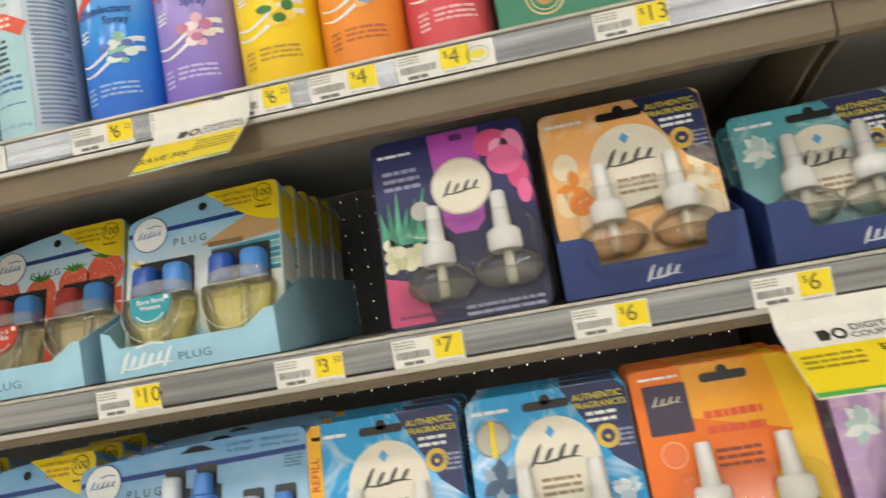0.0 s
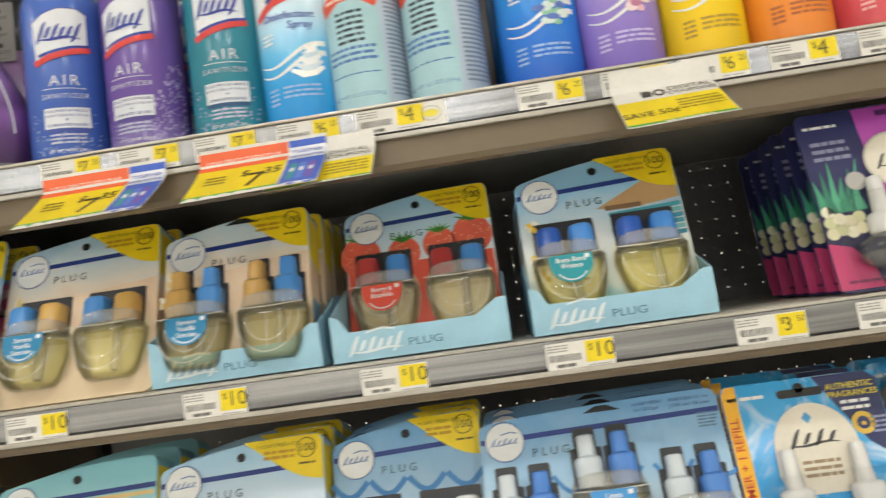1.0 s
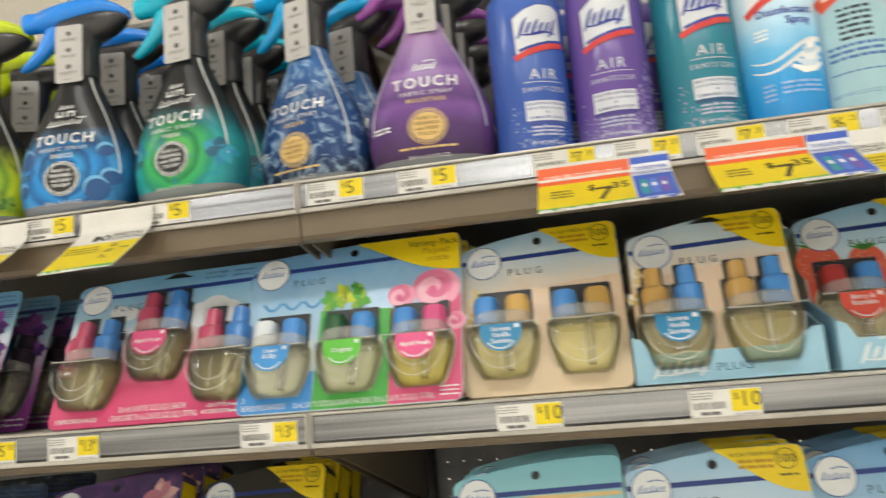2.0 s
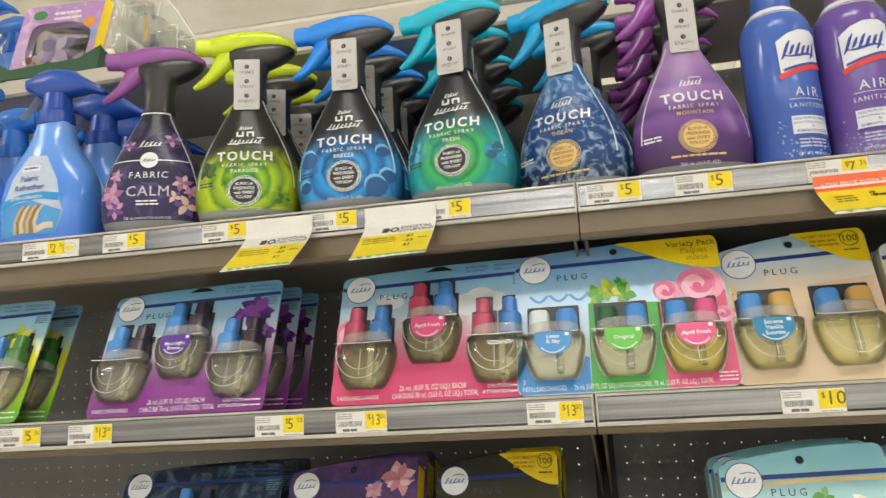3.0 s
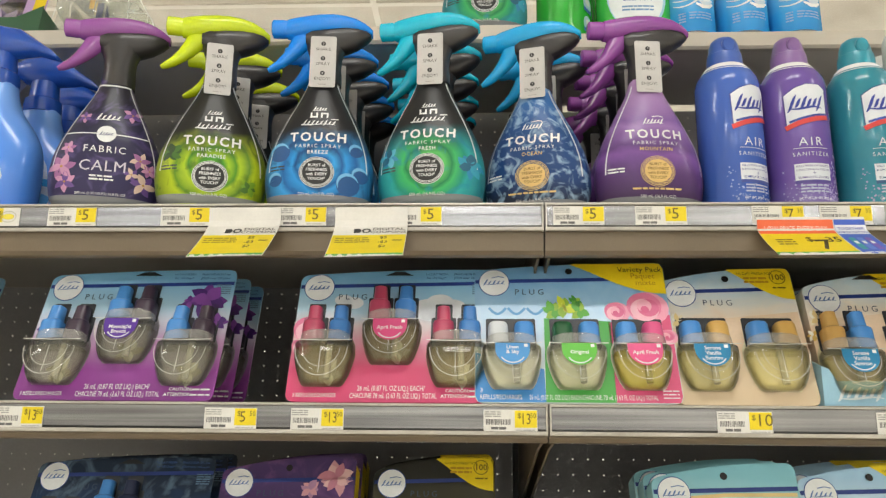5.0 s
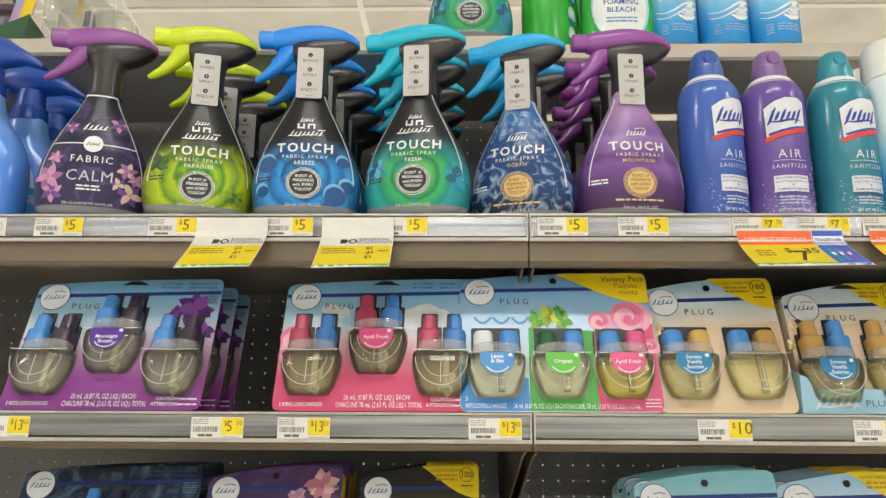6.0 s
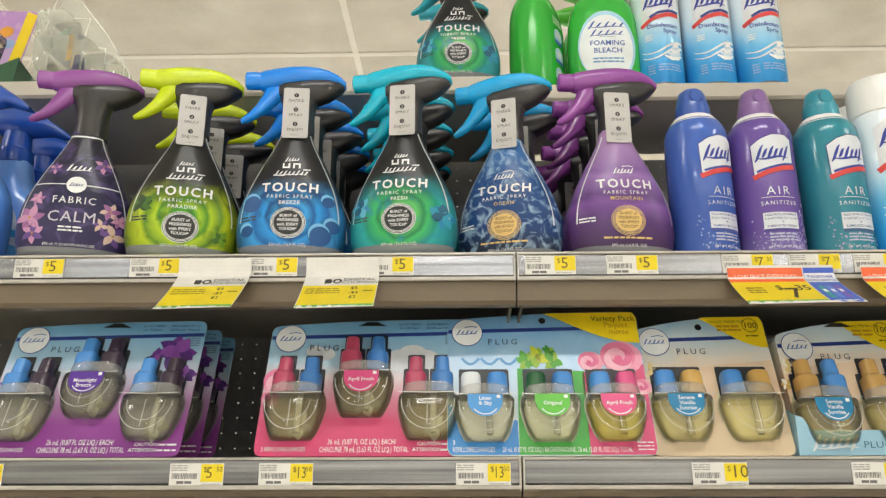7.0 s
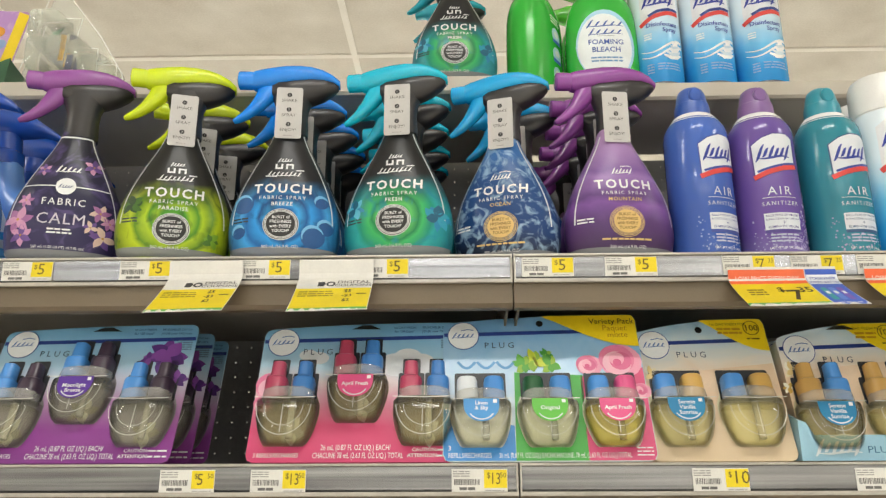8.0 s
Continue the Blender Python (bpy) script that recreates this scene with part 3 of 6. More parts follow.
    a.text("FABRIC SPRAY", 0, top - 0.0062, 0.0048, wht, 2, stretch=1.0, spread=1.35)
    a.text(scent, 0, top - 0.0120, 0.0048, ink(scent_ink), 2, bold=True, spread=1.2)
    rc = 0.0310 - drop
    bw = ink("e3c079") if gold else WHITE
    a.disc(0, rc, 0.0152, bw, 2, 0.0140).disc(0, rc, 0.0147, mat if gold else bad, 3, 0.0135).ring(0, rc, 0.0140, 0.0006, bw, 4, ry=0.0128)
    a.ring(0, rc, 0.0129, 0.0005, bw, 4, ry=0.0117)
    a.disc(0, rc, 0.0119, bw if gold else bad, 4, 0.0107)
    tx = ink("7a5a22") if gold else WHITE
    for k, w in enumerate(("BURST of", "FRESHNESS", "with EVERY", "TOUCH*")):
        a.text(w, 0, rc + 0.0048 - 0.0040 * k, 0.0037, tx, 5, bold=True)
    if scent == "PARADISE":
        petals(a, -0.033, 0.046, 0.010, ("2c5216", "3f6a1c", "24420f"), 8, 41, 1)
        petals(a, 0.033, 0.018, 0.008, ("3f6a1c", "6f9a20"), 6, 42, 1)
    elif scent == "FRESH":
        petals(a, -0.035, 0.044, 0.010, ("1c86b4", "55b4d0", "16607e"), 8, 43, 1)
        petals(a, 0.037, 0.034, 0.012, ("1c86b4", "2a9ab8", "16607e"), 8, 44, 1)
    elif scent == "BREEZE":
        for cu, cv, r in ((-0.033, 0.047, 0.009), (0.027, 0.018, 0.010), (0.037, 0.027, 0.007), (0.033, 0.050, 0.006), (-0.036, 0.022, 0.006)):
            a.disc(cu, cv, r, ink("16528e"), 1).stroke([(cu + r * 0.9 * math.cos(radians(q)), cv + r * 0.9 * math.sin(radians(q))) for q in range(20, 201, 15)], lambda f: 0.0026 * math.sin(math.pi * f) + 0.0003, ink("74b8e4"), 2)
    a.bars(-0.041, -0.028, 0.033, 2, 0.0028, ink("2f3a3a") if kind == "dark" else WHITE)
    if gold:
        a.bars(-0.022, 0.022, 0.0145, 1, 0.0032, bw)
    a.text("500 mL (16.9 FL OZ)", 0, 0.0075, 0.0036, ink("d7d7d7"), 2)
    a.lay(bottle_map, b, "label_print", 0.006)
    step_tag(b, tag)
    return b


# ---- aerosol cans ----
CR = 0.0290


def can_map(r):
    def f(u, v, h):
        t = u / r
        return ((r + h) * math.sin(t), -(r + h) * math.cos(t), v)
    return f


def air_can(label, mat, cap, deep, spin=0.0):
    c = thing("aerosol_can", label, "aerosol can", "aerosol cans on the shelf")
    part("body", revolve([(0.0035, CR - 0.0012), (0.0055, CR), (0.118, CR), (0.126, CR - 0.0012), (0.134, CR - 0.0055), (0.139, CR - 0.0105)]), mat, c)
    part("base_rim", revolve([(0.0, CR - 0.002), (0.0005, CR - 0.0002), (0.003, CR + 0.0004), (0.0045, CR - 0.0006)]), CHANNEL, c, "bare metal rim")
    part("shoulder_ring", revolve([(0.1325, CR - 0.0045), (0.136, CR - 0.0072), (0.1405, CR - 0.0112), (0.141, CR - 0.014)]), ink("e9e9ea"), c, "white ring")
    capm = plastic(cap, 0.3)
    part("cap", revolve([(0.139, 0.0156), (0.1395, 0.0164), (0.150, 0.0160), (0.1535, 0.0154), (0.154, 0.0148), (0.163, 0.0131), (0.168, 0.0112), (0.1705, 0.0080), (0.1715, 0.004)], 36), capm, c)
    part("spout", loft([[(q * math.cos(radians(k)), -d, 0.1595 + q * 1.25 * math.sin(radians(k))) for k in range(0, 360, 30)] for d, q in ((0.010, 0.0062), (0.0148, 0.0060), (0.0160, 0.0048))]), capm, c, "round spray opening")
    a = Art()
    u0 = spin
    shield = [(-0.018, 0.072), (-0.012, 0.0745), (0.0, 0.0775), (0.012, 0.0805), (0.018, 0.082), (0.0185, 0.110), (0.012, 0.1135), (0.0, 0.1135), (-0.010, 0.110), (-0.019, 0.104)]
    a.poly([(u0 + u * 1.06, 0.0935 + (v - 0.0935) * 1.06) for u, v in shield], ink(deep), 1)
    a.poly([(u0 + u, v) for u, v in shield], ink("dfe3ea"), 2)
    a.stroke([(u0 - 0.0195, 0.073), (u0 - 0.008, 0.0772), (u0 + 0.006, 0.081), (u0 + 0.0195, 0.0835)], 0.0045, ink("d8423c"), 3)
    a.stroke([(u0 - 0.016, 0.0745 + 0.004), (u0 - 0.006, 0.0812), (u0 + 0.008, 0.0845), (u0 + 0.0195, 0.0862)], 0.0022, ink("25419c"), 3)
    a.flourish(u0 - 0.001, 0.0955, 0.028, 0.0150, ink("2c3c9a"), 4, 6)
    a.text("AIR", u0, 0.0560, 0.0112, ink("d6d8e2"), 2, spread=1.3)
    a.rect(u0 - 0.015, 0.0535, u0 + 0.015, 0.0539, WHITE, 2)
    a.text("SANITIZER", u0, 0.0465, 0.0052, ink("d6d8e2"), 2, spread=1.35)
    a.rect(u0 - 0.0155, 0.0245, u0 + 0.0155, 0.0395, ink("dfe3ea"), 2)
    a.rect(u0 - 0.0155, 0.0216, u0 + 0.0155, 0.0244, ink(deep), 2)
    a.text("KILLS 99.9% OF VIRUSES", u0, 0.0362, 0.0027, ink(deep), 3, bold=True)
    a.text("& BACTERIA IN THE AIR", u0, 0.0328, 0.0027, ink(deep), 3)
    a.text("+", u0, 0.0288, 0.005, ink(deep), 3)
    a.text("ELIMINATES ODORS", u0, 0.0258, 0.0029, ink(deep), 3, bold=True)
    a.bars(u0 - 0.012, u0 + 0.012, 0.0190, 3, 0.0028, ink("b9bfd8"))
    a.text("NET WT 10 OZ (283 g)", u0, 0.0072, 0.0028, WHITE, 2)
    rnd = random.Random(len(label))
    for k in range(260 if "purple" in label else 0):
        q = rnd.uniform(0.006, 0.042)
        v = 0.006 + 0.058 * rnd.random() ** 1.3 * min(1.0, q / 0.03)
        e = rnd.uniform(0.0008, 0.0020)
        a.rect(u0 + q, v, u0 + q + e, v + e, ink(("9f8fcc", "b7a9dc", "8a78bc")[k % 3]), 1)
    for k in range(90):
        q, v = rnd.uniform(-0.028, 0.028), 0.006 + 0.03 * rnd.random() ** 2
        s = rnd.uniform(0.0006, 0.0016)
        a.rect(u0 + q, v, u0 + q + s, v + s, ink({"35": "8fa6d6"}.get(deep[:2], "a8a4cf")), 1)
    a.lay(can_map(CR), c, "label_print", 0.005)
    return c


def spray_can(label, mat, lo, words=True, art="bloom", tint="8fb6e8", spin=0.0, h=0.140, cap="f0f0ee"):
    """A taller disinfectant can with a white overcap."""
    c = thing("aerosol_can", label, "aerosol can", "aerosol cans on the shelf")
    part("body", revolve([(0.0035, CR - 0.0012), (0.0055, CR), (h - 0.006, CR), (h, CR - 0.002)]), mat, c)
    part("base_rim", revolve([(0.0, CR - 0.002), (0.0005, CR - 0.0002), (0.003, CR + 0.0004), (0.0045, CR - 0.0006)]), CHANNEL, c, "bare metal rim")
    part("cap", revolve([(h - 0.001, CR - 0.0022), (h + 0.0005, CR - 0.0005), (h + 0.030, CR - 0.0016), (h + 0.036, CR - 0.004), (h + 0.038, CR - 0.009)]), plastic(cap, 0.35), c, "white overcap")
    a = Art()
    u0 = spin
    if art == "panel":
        a.rect(u0 - 0.022, 0.004, u0 + 0.022, h - 0.008, ink("cfd9e2"), 1)
        a.poly([(u0 - 0.022, 0.004), (u0 + 0.022, 0.004), (u0 + 0.022, 0.078), (u0, 0.086), (u0 - 0.022, 0.076)], ink("a9cfd8"), 2)
        a.stroke([(u0 - 0.022, 0.079), (u0 - 0.008, 0.0865), (u0 + 0.008, 0.0872), (u0 + 0.022, 0.080)], 0.011, ink("e0563a"), 3)
        a.stroke([(u0 - 0.016, 0.129), (u0, 0.133), (u0 + 0.016, 0.132)], 0.006, ink("2a55b8"), 3)
        a.bars(u0 - 0.018, u0 + 0.014, 0.087, 2, 0.0045, ink("f3d5c8"), 4)
        a.text("ectant", u0 - 0.002, 0.1105, 0.0125, ink("3a4a9c"), 3, bold=True)
        a.bars(u0 - 0.006, u0 + 0.014, 0.102, 2, 0.005, ink("8fb6b8"), 3)
        a.bars(u0 - 0.010, u0 + 0.010, 0.072, 6, 0.0042, ink("33424a"), 3)
        a.bars(u0 - 0.019, u0 + 0.017, 0.046, 3, 0.0042, ink("4d78b4"), 3)
        a.bars(u0 - 0.019, u0 + 0.018, 0.028, 1, 0.002, ink("4d78b4"), 3)
        a.text("NET WT 12.5 OZ (354 g)", u0, 0.012, 0.0038, ink("4d78b4"), 3)
        for k in range(38):
            a.rect(u0 + 0.026, 0.012 + k * 0.0033, u0 + 0.052 - 0.006 * ((k * 7) % 5 == 0), 0.0135 + k * 0.0033, ink("7f8fa8"), 2)
    else:
        a.poly([(u0 - 0.024, 0.079), (u0 - 0.01, 0.088), (u0 + 0.012, 0.094), (u0 + 0.024, 0.094), (u0 + 0.024, 0.128), (u0 + 0.012, 0.134), (u0 - 0.008, 0.133), (u0 - 0.024, 0.122)], ink("e6e9ee"), 1)
        a.stroke([(u0 - 0.025, 0.080), (u0 - 0.010, 0.0885), (u0 + 0.008, 0.0935), (u0 + 0.024, 0.0945)], 0.0055, ink("d8423c"), 2)
        a.stroke([(u0 - 0.014, 0.0905), (u0 - 0.004, 0.0955), (u0 + 0.010, 0.0985), (u0 + 0.024, 0.099)], 0.0036, ink("27408f"), 3)
        a.flourish(u0 - 0.001, 0.112, 0.036, 0.019, ink("2c3c9a"), 4, 6)
        dk = ink("3f4aa8") if lo != "1f6fd6" else ink("1d2f7c")
        a.text("Disinfectant", u0 + 0.001, 0.076, 0.0078, dk, 3, bold=True)
        a.text("Spray", u0 + 0.009, 0.0685, 0.0078, dk, 3, bold=True)
        a.bars(u0 - 0.021, u0 - 0.012, 0.066, 3, 0.003, WHITE)
        for k in range(2):
            a.stroke([(u0 - 0.026 + 0.052 * i / 12, 0.046 - 0.007 * k + 0.010 * (i / 12) ** 2 - 0.004 * math.sin(i * 0.5)) for i in range(13)], lambda t: 0.0008 + 0.003 * t, WHITE, 2)
        rnd = random.Random(int(lo, 16))
        pal = {"bloom": ("e9b9cf", "f3dfe6", "c77fa6"), "cloth": ("f2f5f8", "dfe9f2", "ffffff"), "lemon": ("f4c21c", "f7dc5a", "2f7a33"), "leaf": ("8fc7ae", "dff0ea", "5b79c9"), "fruit": ("f0903a", "f6b46a", "7fb0d8")}[art]
        if art == "cloth":
            for k in range(5):
                v = 0.036 + 0.0042 * k
                a.stroke([(u0 + 0.000 + 0.003 * k, v + 0.002), (u0 + 0.008 + 0.001 * k, v - 0.0015), (u0 + 0.016, v), (u0 + 0.023 - 0.001 * k, v + 0.004)], lambda t: 0.0022 + 0.0034 * math.sin(math.pi * t), ink(("ffffff", "dcebf6", "f4f8fb", "cfe3f2", "ffffff")[k]), 3 + k % 3)
        for k in range(0 if art == "cloth" else 11):
            t = 2 * math.pi * k / 11
            a.disc(u0 + 0.010 + 0.008 * math.cos(t) * (k % 3 + 1) / 2.2, 0.050 + 0.007 * math.sin(t) * (k % 2 + 1) / 1.6, rnd.uniform(0.003, 0.0055), ink(pal[k % 3]), 3 + k % 3, rnd.uniform(0.002, 0.004), 12)
        a.bars(u0 - 0.020, u0 - 0.012, 0.026, 4, 0.0034, ink(tint))
        a.bars(u0 - 0.008, u0 + 0.020, 0.026, 3, 0.0034, ink(tint))
    a.lay(can_map(CR), c, "label_print", 0.005)
    return c


# ---- refills and packs ----
def refill(par, u, v, y, left, right, disc=None, words=(), liquid="faf7e4", tall=False, s=1.0, disc_words_ink="eef0f0"):
    """A scented oil refill seen through its blister: bulb, oil, sleeve, two caps, and a half-round label."""
    w, hgt = 0.0195 * s, 0.030 * s
    yy = y - 0.0035 * s

    def ring(z, k, q, m=0.0):
        return oval(u, yy, v + z * s, w * k, 0.0105 * s * q, 28, 2.8)
    bulb = part("refill_bottle", loft([ring(0, 0.58, 0.6), ring(0.0012, 0.67, 0.76), ring(0.005, 0.78, 0.93), ring(0.010, 0.87, 1.03), ring(0.016, 0.95, 1.06), ring(0.022, 0.995, 1.05), ring(0.0268, 1.0, 1.0), ring(0.0282, 0.96, 0.9), ring(0.0288, 0.84, 0.8)]), PLUGCLR, par, "clear oil refill")
    part("oil", loft([ring(0.0012, 0.55, 0.5), ring(0.003, 0.66, 0.70), ring(0.009, 0.80, 0.88), ring(0.016, 0.89, 0.94), ring(0.0235, 0.94, 0.94), ring(0.0238, 0.9, 0.9)]), clear(liquid, 0.3, 0.05), bulb)
    part("sleeve", loft([ring(0.0275, 0.80, 0.86), ring(0.029, 0.86, 0.9), ring(0.0345, 0.82, 0.9), ring(0.0356, 0.76, 0.8)]), clear("f6f6f2", 0.6, 0.24), bulb, "milky neck sleeve")
    # highlights of the clear plastic, painted as thin pale lines before the bulb
    glints = Art()
    wl = ink("e3e3dc", 0.2)
    for kw, kz, th in ((0.86, 0.0, 0.0005), (0.62, 0.006, 0.0004)):
        glints.stroke([(u + w * kw * math.cos(radians(q)), v + (0.0215 + (0.0195 - kz) * math.sin(radians(q))) * s) for q in range(180, 361, 12)], th, wl, 1)
    glints.stroke([(u - 0.0005, v + 0.004 * s), (u - 0.0005, v + 0.022 * s)], 0.0005, wl, 1)
    glints.stroke([(u - w * 0.98, v + 0.0268 * s), (u, v + 0.0262 * s), (u + w * 0.98, v + 0.0268 * s)], 0.0006, wl, 1)
    glints.g = "blister_ridge"
    glints.polys = [(*q[:4], "blister_ridge") for q in glints.polys]
    glints.lay(front(yy - 0.0108 * s), bulb)
    part("wick", loft([oval(u + 0.003 * s, yy, v + z * s, 0.0022 * s, 0.0022 * s, 10) for z in (0.004, 0.028)]), clear("f4f2ea", 0.5, 0.45, 0.15), bulb, "milky wick tube")
    for sx, h in ((-1, left), (1, right)):
        cx = u + sx * 0.0087 * s
        if tall:
            rings = [oval(cx, yy, v + z * s, a * s, b * s, 18, 3.0) for z, a, b in ((0.0290, 0.0069, 0.0072), (0.0418, 0.0072, 0.0074), (0.0436, 0.0068, 0.0070), (0.0450, 0.0048, 0.0052), (0.0552, 0.0043, 0.0047), (0.0560, 0.003, 0.0035))]
        else:
            rings = [oval(cx, yy, v + z * s, a * s, b * s, 18, 3.0) for z, a, b in ((0.0290, 0.0070, 0.0074), (0.0430, 0.0067, 0.0072), (0.0450, 0.0060, 0.0064), (0.0458, 0.0045, 0.005))]
        part("cap", loft(rings), plastic(h, 0.42), bulb)
    if disc:
        a = Art()
        pts = [(u - 0.0112 * s, v + 0.0264 * s), (u - 0.0112 * s, v + 0.0225 * s)] + [(u + 0.0112 * s * math.cos(radians(q)), v + 0.0218 * s + 0.0108 * s * math.sin(radians(q))) for q in range(190, 351, 16)] + [(u + 0.0112 * s, v + 0.0225 * s), (u + 0.0112 * s, v + 0.0264 * s)]
        a.poly(pts, ink(disc), 1)
        for k, wd in enumerate(words):
            a.text(wd, u, v + (0.0222 - 0.0034 * k) * s, 0.0037 * s, ink(disc_words_ink), 2, bold=True)
        a.stroke([(u + 0.0088 * s * math.cos(radians(q)), v + 0.0212 * s + 0.0088 * s * math.sin(radians(q))) for q in range(215, 326, 10)], 0.0008 * s, ink("d9dee0"), 2)
        a.rect(u + 0.0074 * s, v + 0.0234 * s, u + 0.0098 * s, v + 0.0256 * s, WHITE, 2)
        a.lay(front(yy - 0.0113 * s), bulb, "label")


def bulb_back(a, u, v, s, m):
    """The pale inside of the carton that shows behind a refill."""
    tab = ((0.0, 0.61), (0.0015, 0.70), (0.005, 0.80), (0.010, 0.89), (0.016, 0.97), (0.022, 1.02), (0.0285, 1.0), (0.035, 0.86))
    w = 0.0195 * s
    a.poly([(u + w * k, v + z * s) for z, k in tab] + [(u - w * k, v + z * s) for z, k in reversed(tab)], m, 2)


def plug_outline(w, h, drop, r=0.006):
    """Card outline whose top sweeps up from the left to the right."""
    pts = [(-w / 2, r), (-w / 2 + 0.3 * r, 0.3 * r), (-w / 2 + r, 0), (w / 2 - r, 0), (w / 2 - 0.3 * r, 0.3 * r), (w / 2, r), (w / 2, h - r), (w / 2 - 0.3 * r, h - 0.3 * r), (w / 2 - r, h)]
    for i in range(1, 12):
        t = i / 12
        pts.append((w / 2 - r - (w - 2 * r) * t, h - drop * t ** 2.2))
    pts += [(-w / 2 + r, h - drop), (-w / 2 + 0.3 * r, h - drop - 0.35 * r), (-w / 2, h - drop - r)]
    return pts


def clip_low(pts, v1):
    return [(u, min(v, v1)) for u, v in pts]


def plug_header(a, w, h, drop, hole="round", corner=True, corner_words=("1st DAY FRESH FOR",), plug_u=None):
    """Navy band, round seal with a flourish, product word, hang hole, and the yellow corner."""
    vb = h - drop - 0.0125
    a.stroke([(-w / 2 + 0.0008 + (w - 0.0016) * i / 10, vb + 0.004 * (i / 10)) for i in range(11)], 0.0036, ink("203a86"), 2)
    lu, lv = -w / 2 + 0.0175, h - drop - 0.0135
    a.disc(lu, lv, 0.0138, ink("2c4f9a"), 3).disc(lu, lv, 0.0131, ink("eef1f2"), 4)
    a.flourish(lu, lv, 0.019, 0.0058, ink("5a7fb8"), 5, 5)
    a.stroke([(lu - 0.002, lv + 0.005), (lu + 0.004, lv + 0.0062), (lu + 0.009, lv + 0.0052)], 0.0008, ink("5a7fb8"), 5)
    a.text("PLUG", lu + 0.031, lv - 0.0122, 0.0080, ink("33455c"), 3, stretch=1.0, spread=1.55)
    hu = 0.0 if hole == "round" else 0.004
    if hole == "round":
        a.disc(hu, h - drop * 0.45 - 0.006, 0.0031, ink("161616"), 5, n=18)
    else:
        q = h - 0.007
        a.poly([(hu - 0.013, q), (hu + 0.013, q), (hu + 0.004, q + 0.0042), (hu - 0.004, q + 0.0042)], ink("161616"), 5)
    if corner:
        c0 = -0.002
        pts = [(w / 2 - 0.0005, h - 0.006), (w / 2 - 0.003, h - 0.0012), (w / 2 - 0.007, h - 0.0006)]
        pts += [(c0 + 0.006, h - 0.0014), (c0 + 0.004, h - 0.0022)]
        for i in range(1, 9):
            t = i / 8
            pts.append((c0 + 0.004 + (w / 2 - c0 - 0.0045) * t, h - 0.0022 - 0.0300 * math.sin(t * math.pi / 2) ** 1.15))
        a.poly(pts, ink("f3d616"), 4)
        wd = w / 2 - c0
        if corner_words[0].startswith("1"):
            a.text("1st DAY FRESH FOR", c0 + wd * 0.47, h - 0.0072, 0.0037, ink("6e5d10"), 5)
            a.bars(c0 + wd * 0.30, w / 2 - 0.021, h - 0.0118, 2, 0.0038, ink("c89a1c"), 5, 0.55)
            a.text("100", w / 2 - 0.0122, h - 0.0125, 0.0082, ink("6e5d10"), 5, bold=True)
            a.ring(w / 2 - 0.0122, h - 0.0098, 0.0072, 0.0007, ink("6e5d10"), 5, 20)
            a.bars(w / 2 - 0.018, w / 2 - 0.006, h - 0.0212, 1, 0.0028, ink("6e5d10"), 5)
        else:
            for k, s in enumerate(corner_words):
                a.text(s, w / 2 - 0.0215 + 0.002 * k, h - 0.0098 - 0.0068 * k, 0.0078, ink("2f2a10" if k == 0 else "b98a1c"), 5)


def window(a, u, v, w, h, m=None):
    # no cut-out: the shade in the opening is a dark patch on the card
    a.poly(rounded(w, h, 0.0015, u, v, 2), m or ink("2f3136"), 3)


def petals(a, u, v, r, cols, n=9, seed=1, level=2):
    """A loose bloom of tapered petals."""
    rnd = random.Random(seed)
    for k in range(n):
        t = 2 * math.pi * k / n + rnd.uniform(-0.3, 0.3)
        q, wd, bend = r * rnd.uniform(0.75, 1.1), rnd.uniform(0.45, 0.7), rnd.uniform(-0.5, 0.5)
        pts = [(u + q * f * math.cos(t + bend * f), v + q * f * math.sin(t + bend * f)) for f in (0.0, 0.2, 0.4, 0.6, 0.8, 1.0)]
        a.stroke(pts, lambda f: r * wd * math.sin(math.pi * min(1.0, 0.08 + 0.92 * f)) + 0.0003, ink(cols[k % len(cols)]), level + k % 3)


def rose(a, u, v, r):
    for k, h in enumerate(("f0a3bd", "e67fa3", "f4bccd", "dd6c95", "f2aec4", "d9608c")):
        a.disc(u + 0.12 * r * math.cos(k * 2.1), v + 0.12 * r * math.sin(k * 2.1), r * (1 - 0.16 * k), ink(h), 2 + k, r * (0.9 - 0.14 * k), 18)


def strawberry(a, u, v, r, level=2):
    a.disc(u, v, r, ink("e2644c"), level, r * 1.05, 22)
    rnd = random.Random(int(u * 9999))
    for k in range(22):
        t, q = rnd.uniform(0, 6.28), r * math.sqrt(rnd.random()) * 0.9
        a.disc(u + q * math.cos(t), v + q * math.sin(t), 0.0007, ink("f2b08a"), level + 1, n=6)
    for k in range(6):
        t = radians(30 + 24 * k)
        a.stroke([(u, v + r * 0.8), (u + r * 0.95 * math.cos(t), v + r * 0.8 + r * 0.5 * math.sin(t))], lambda q: 0.003 * (1 - q) + 0.0004, ink("4f9a3a"), level + 1)


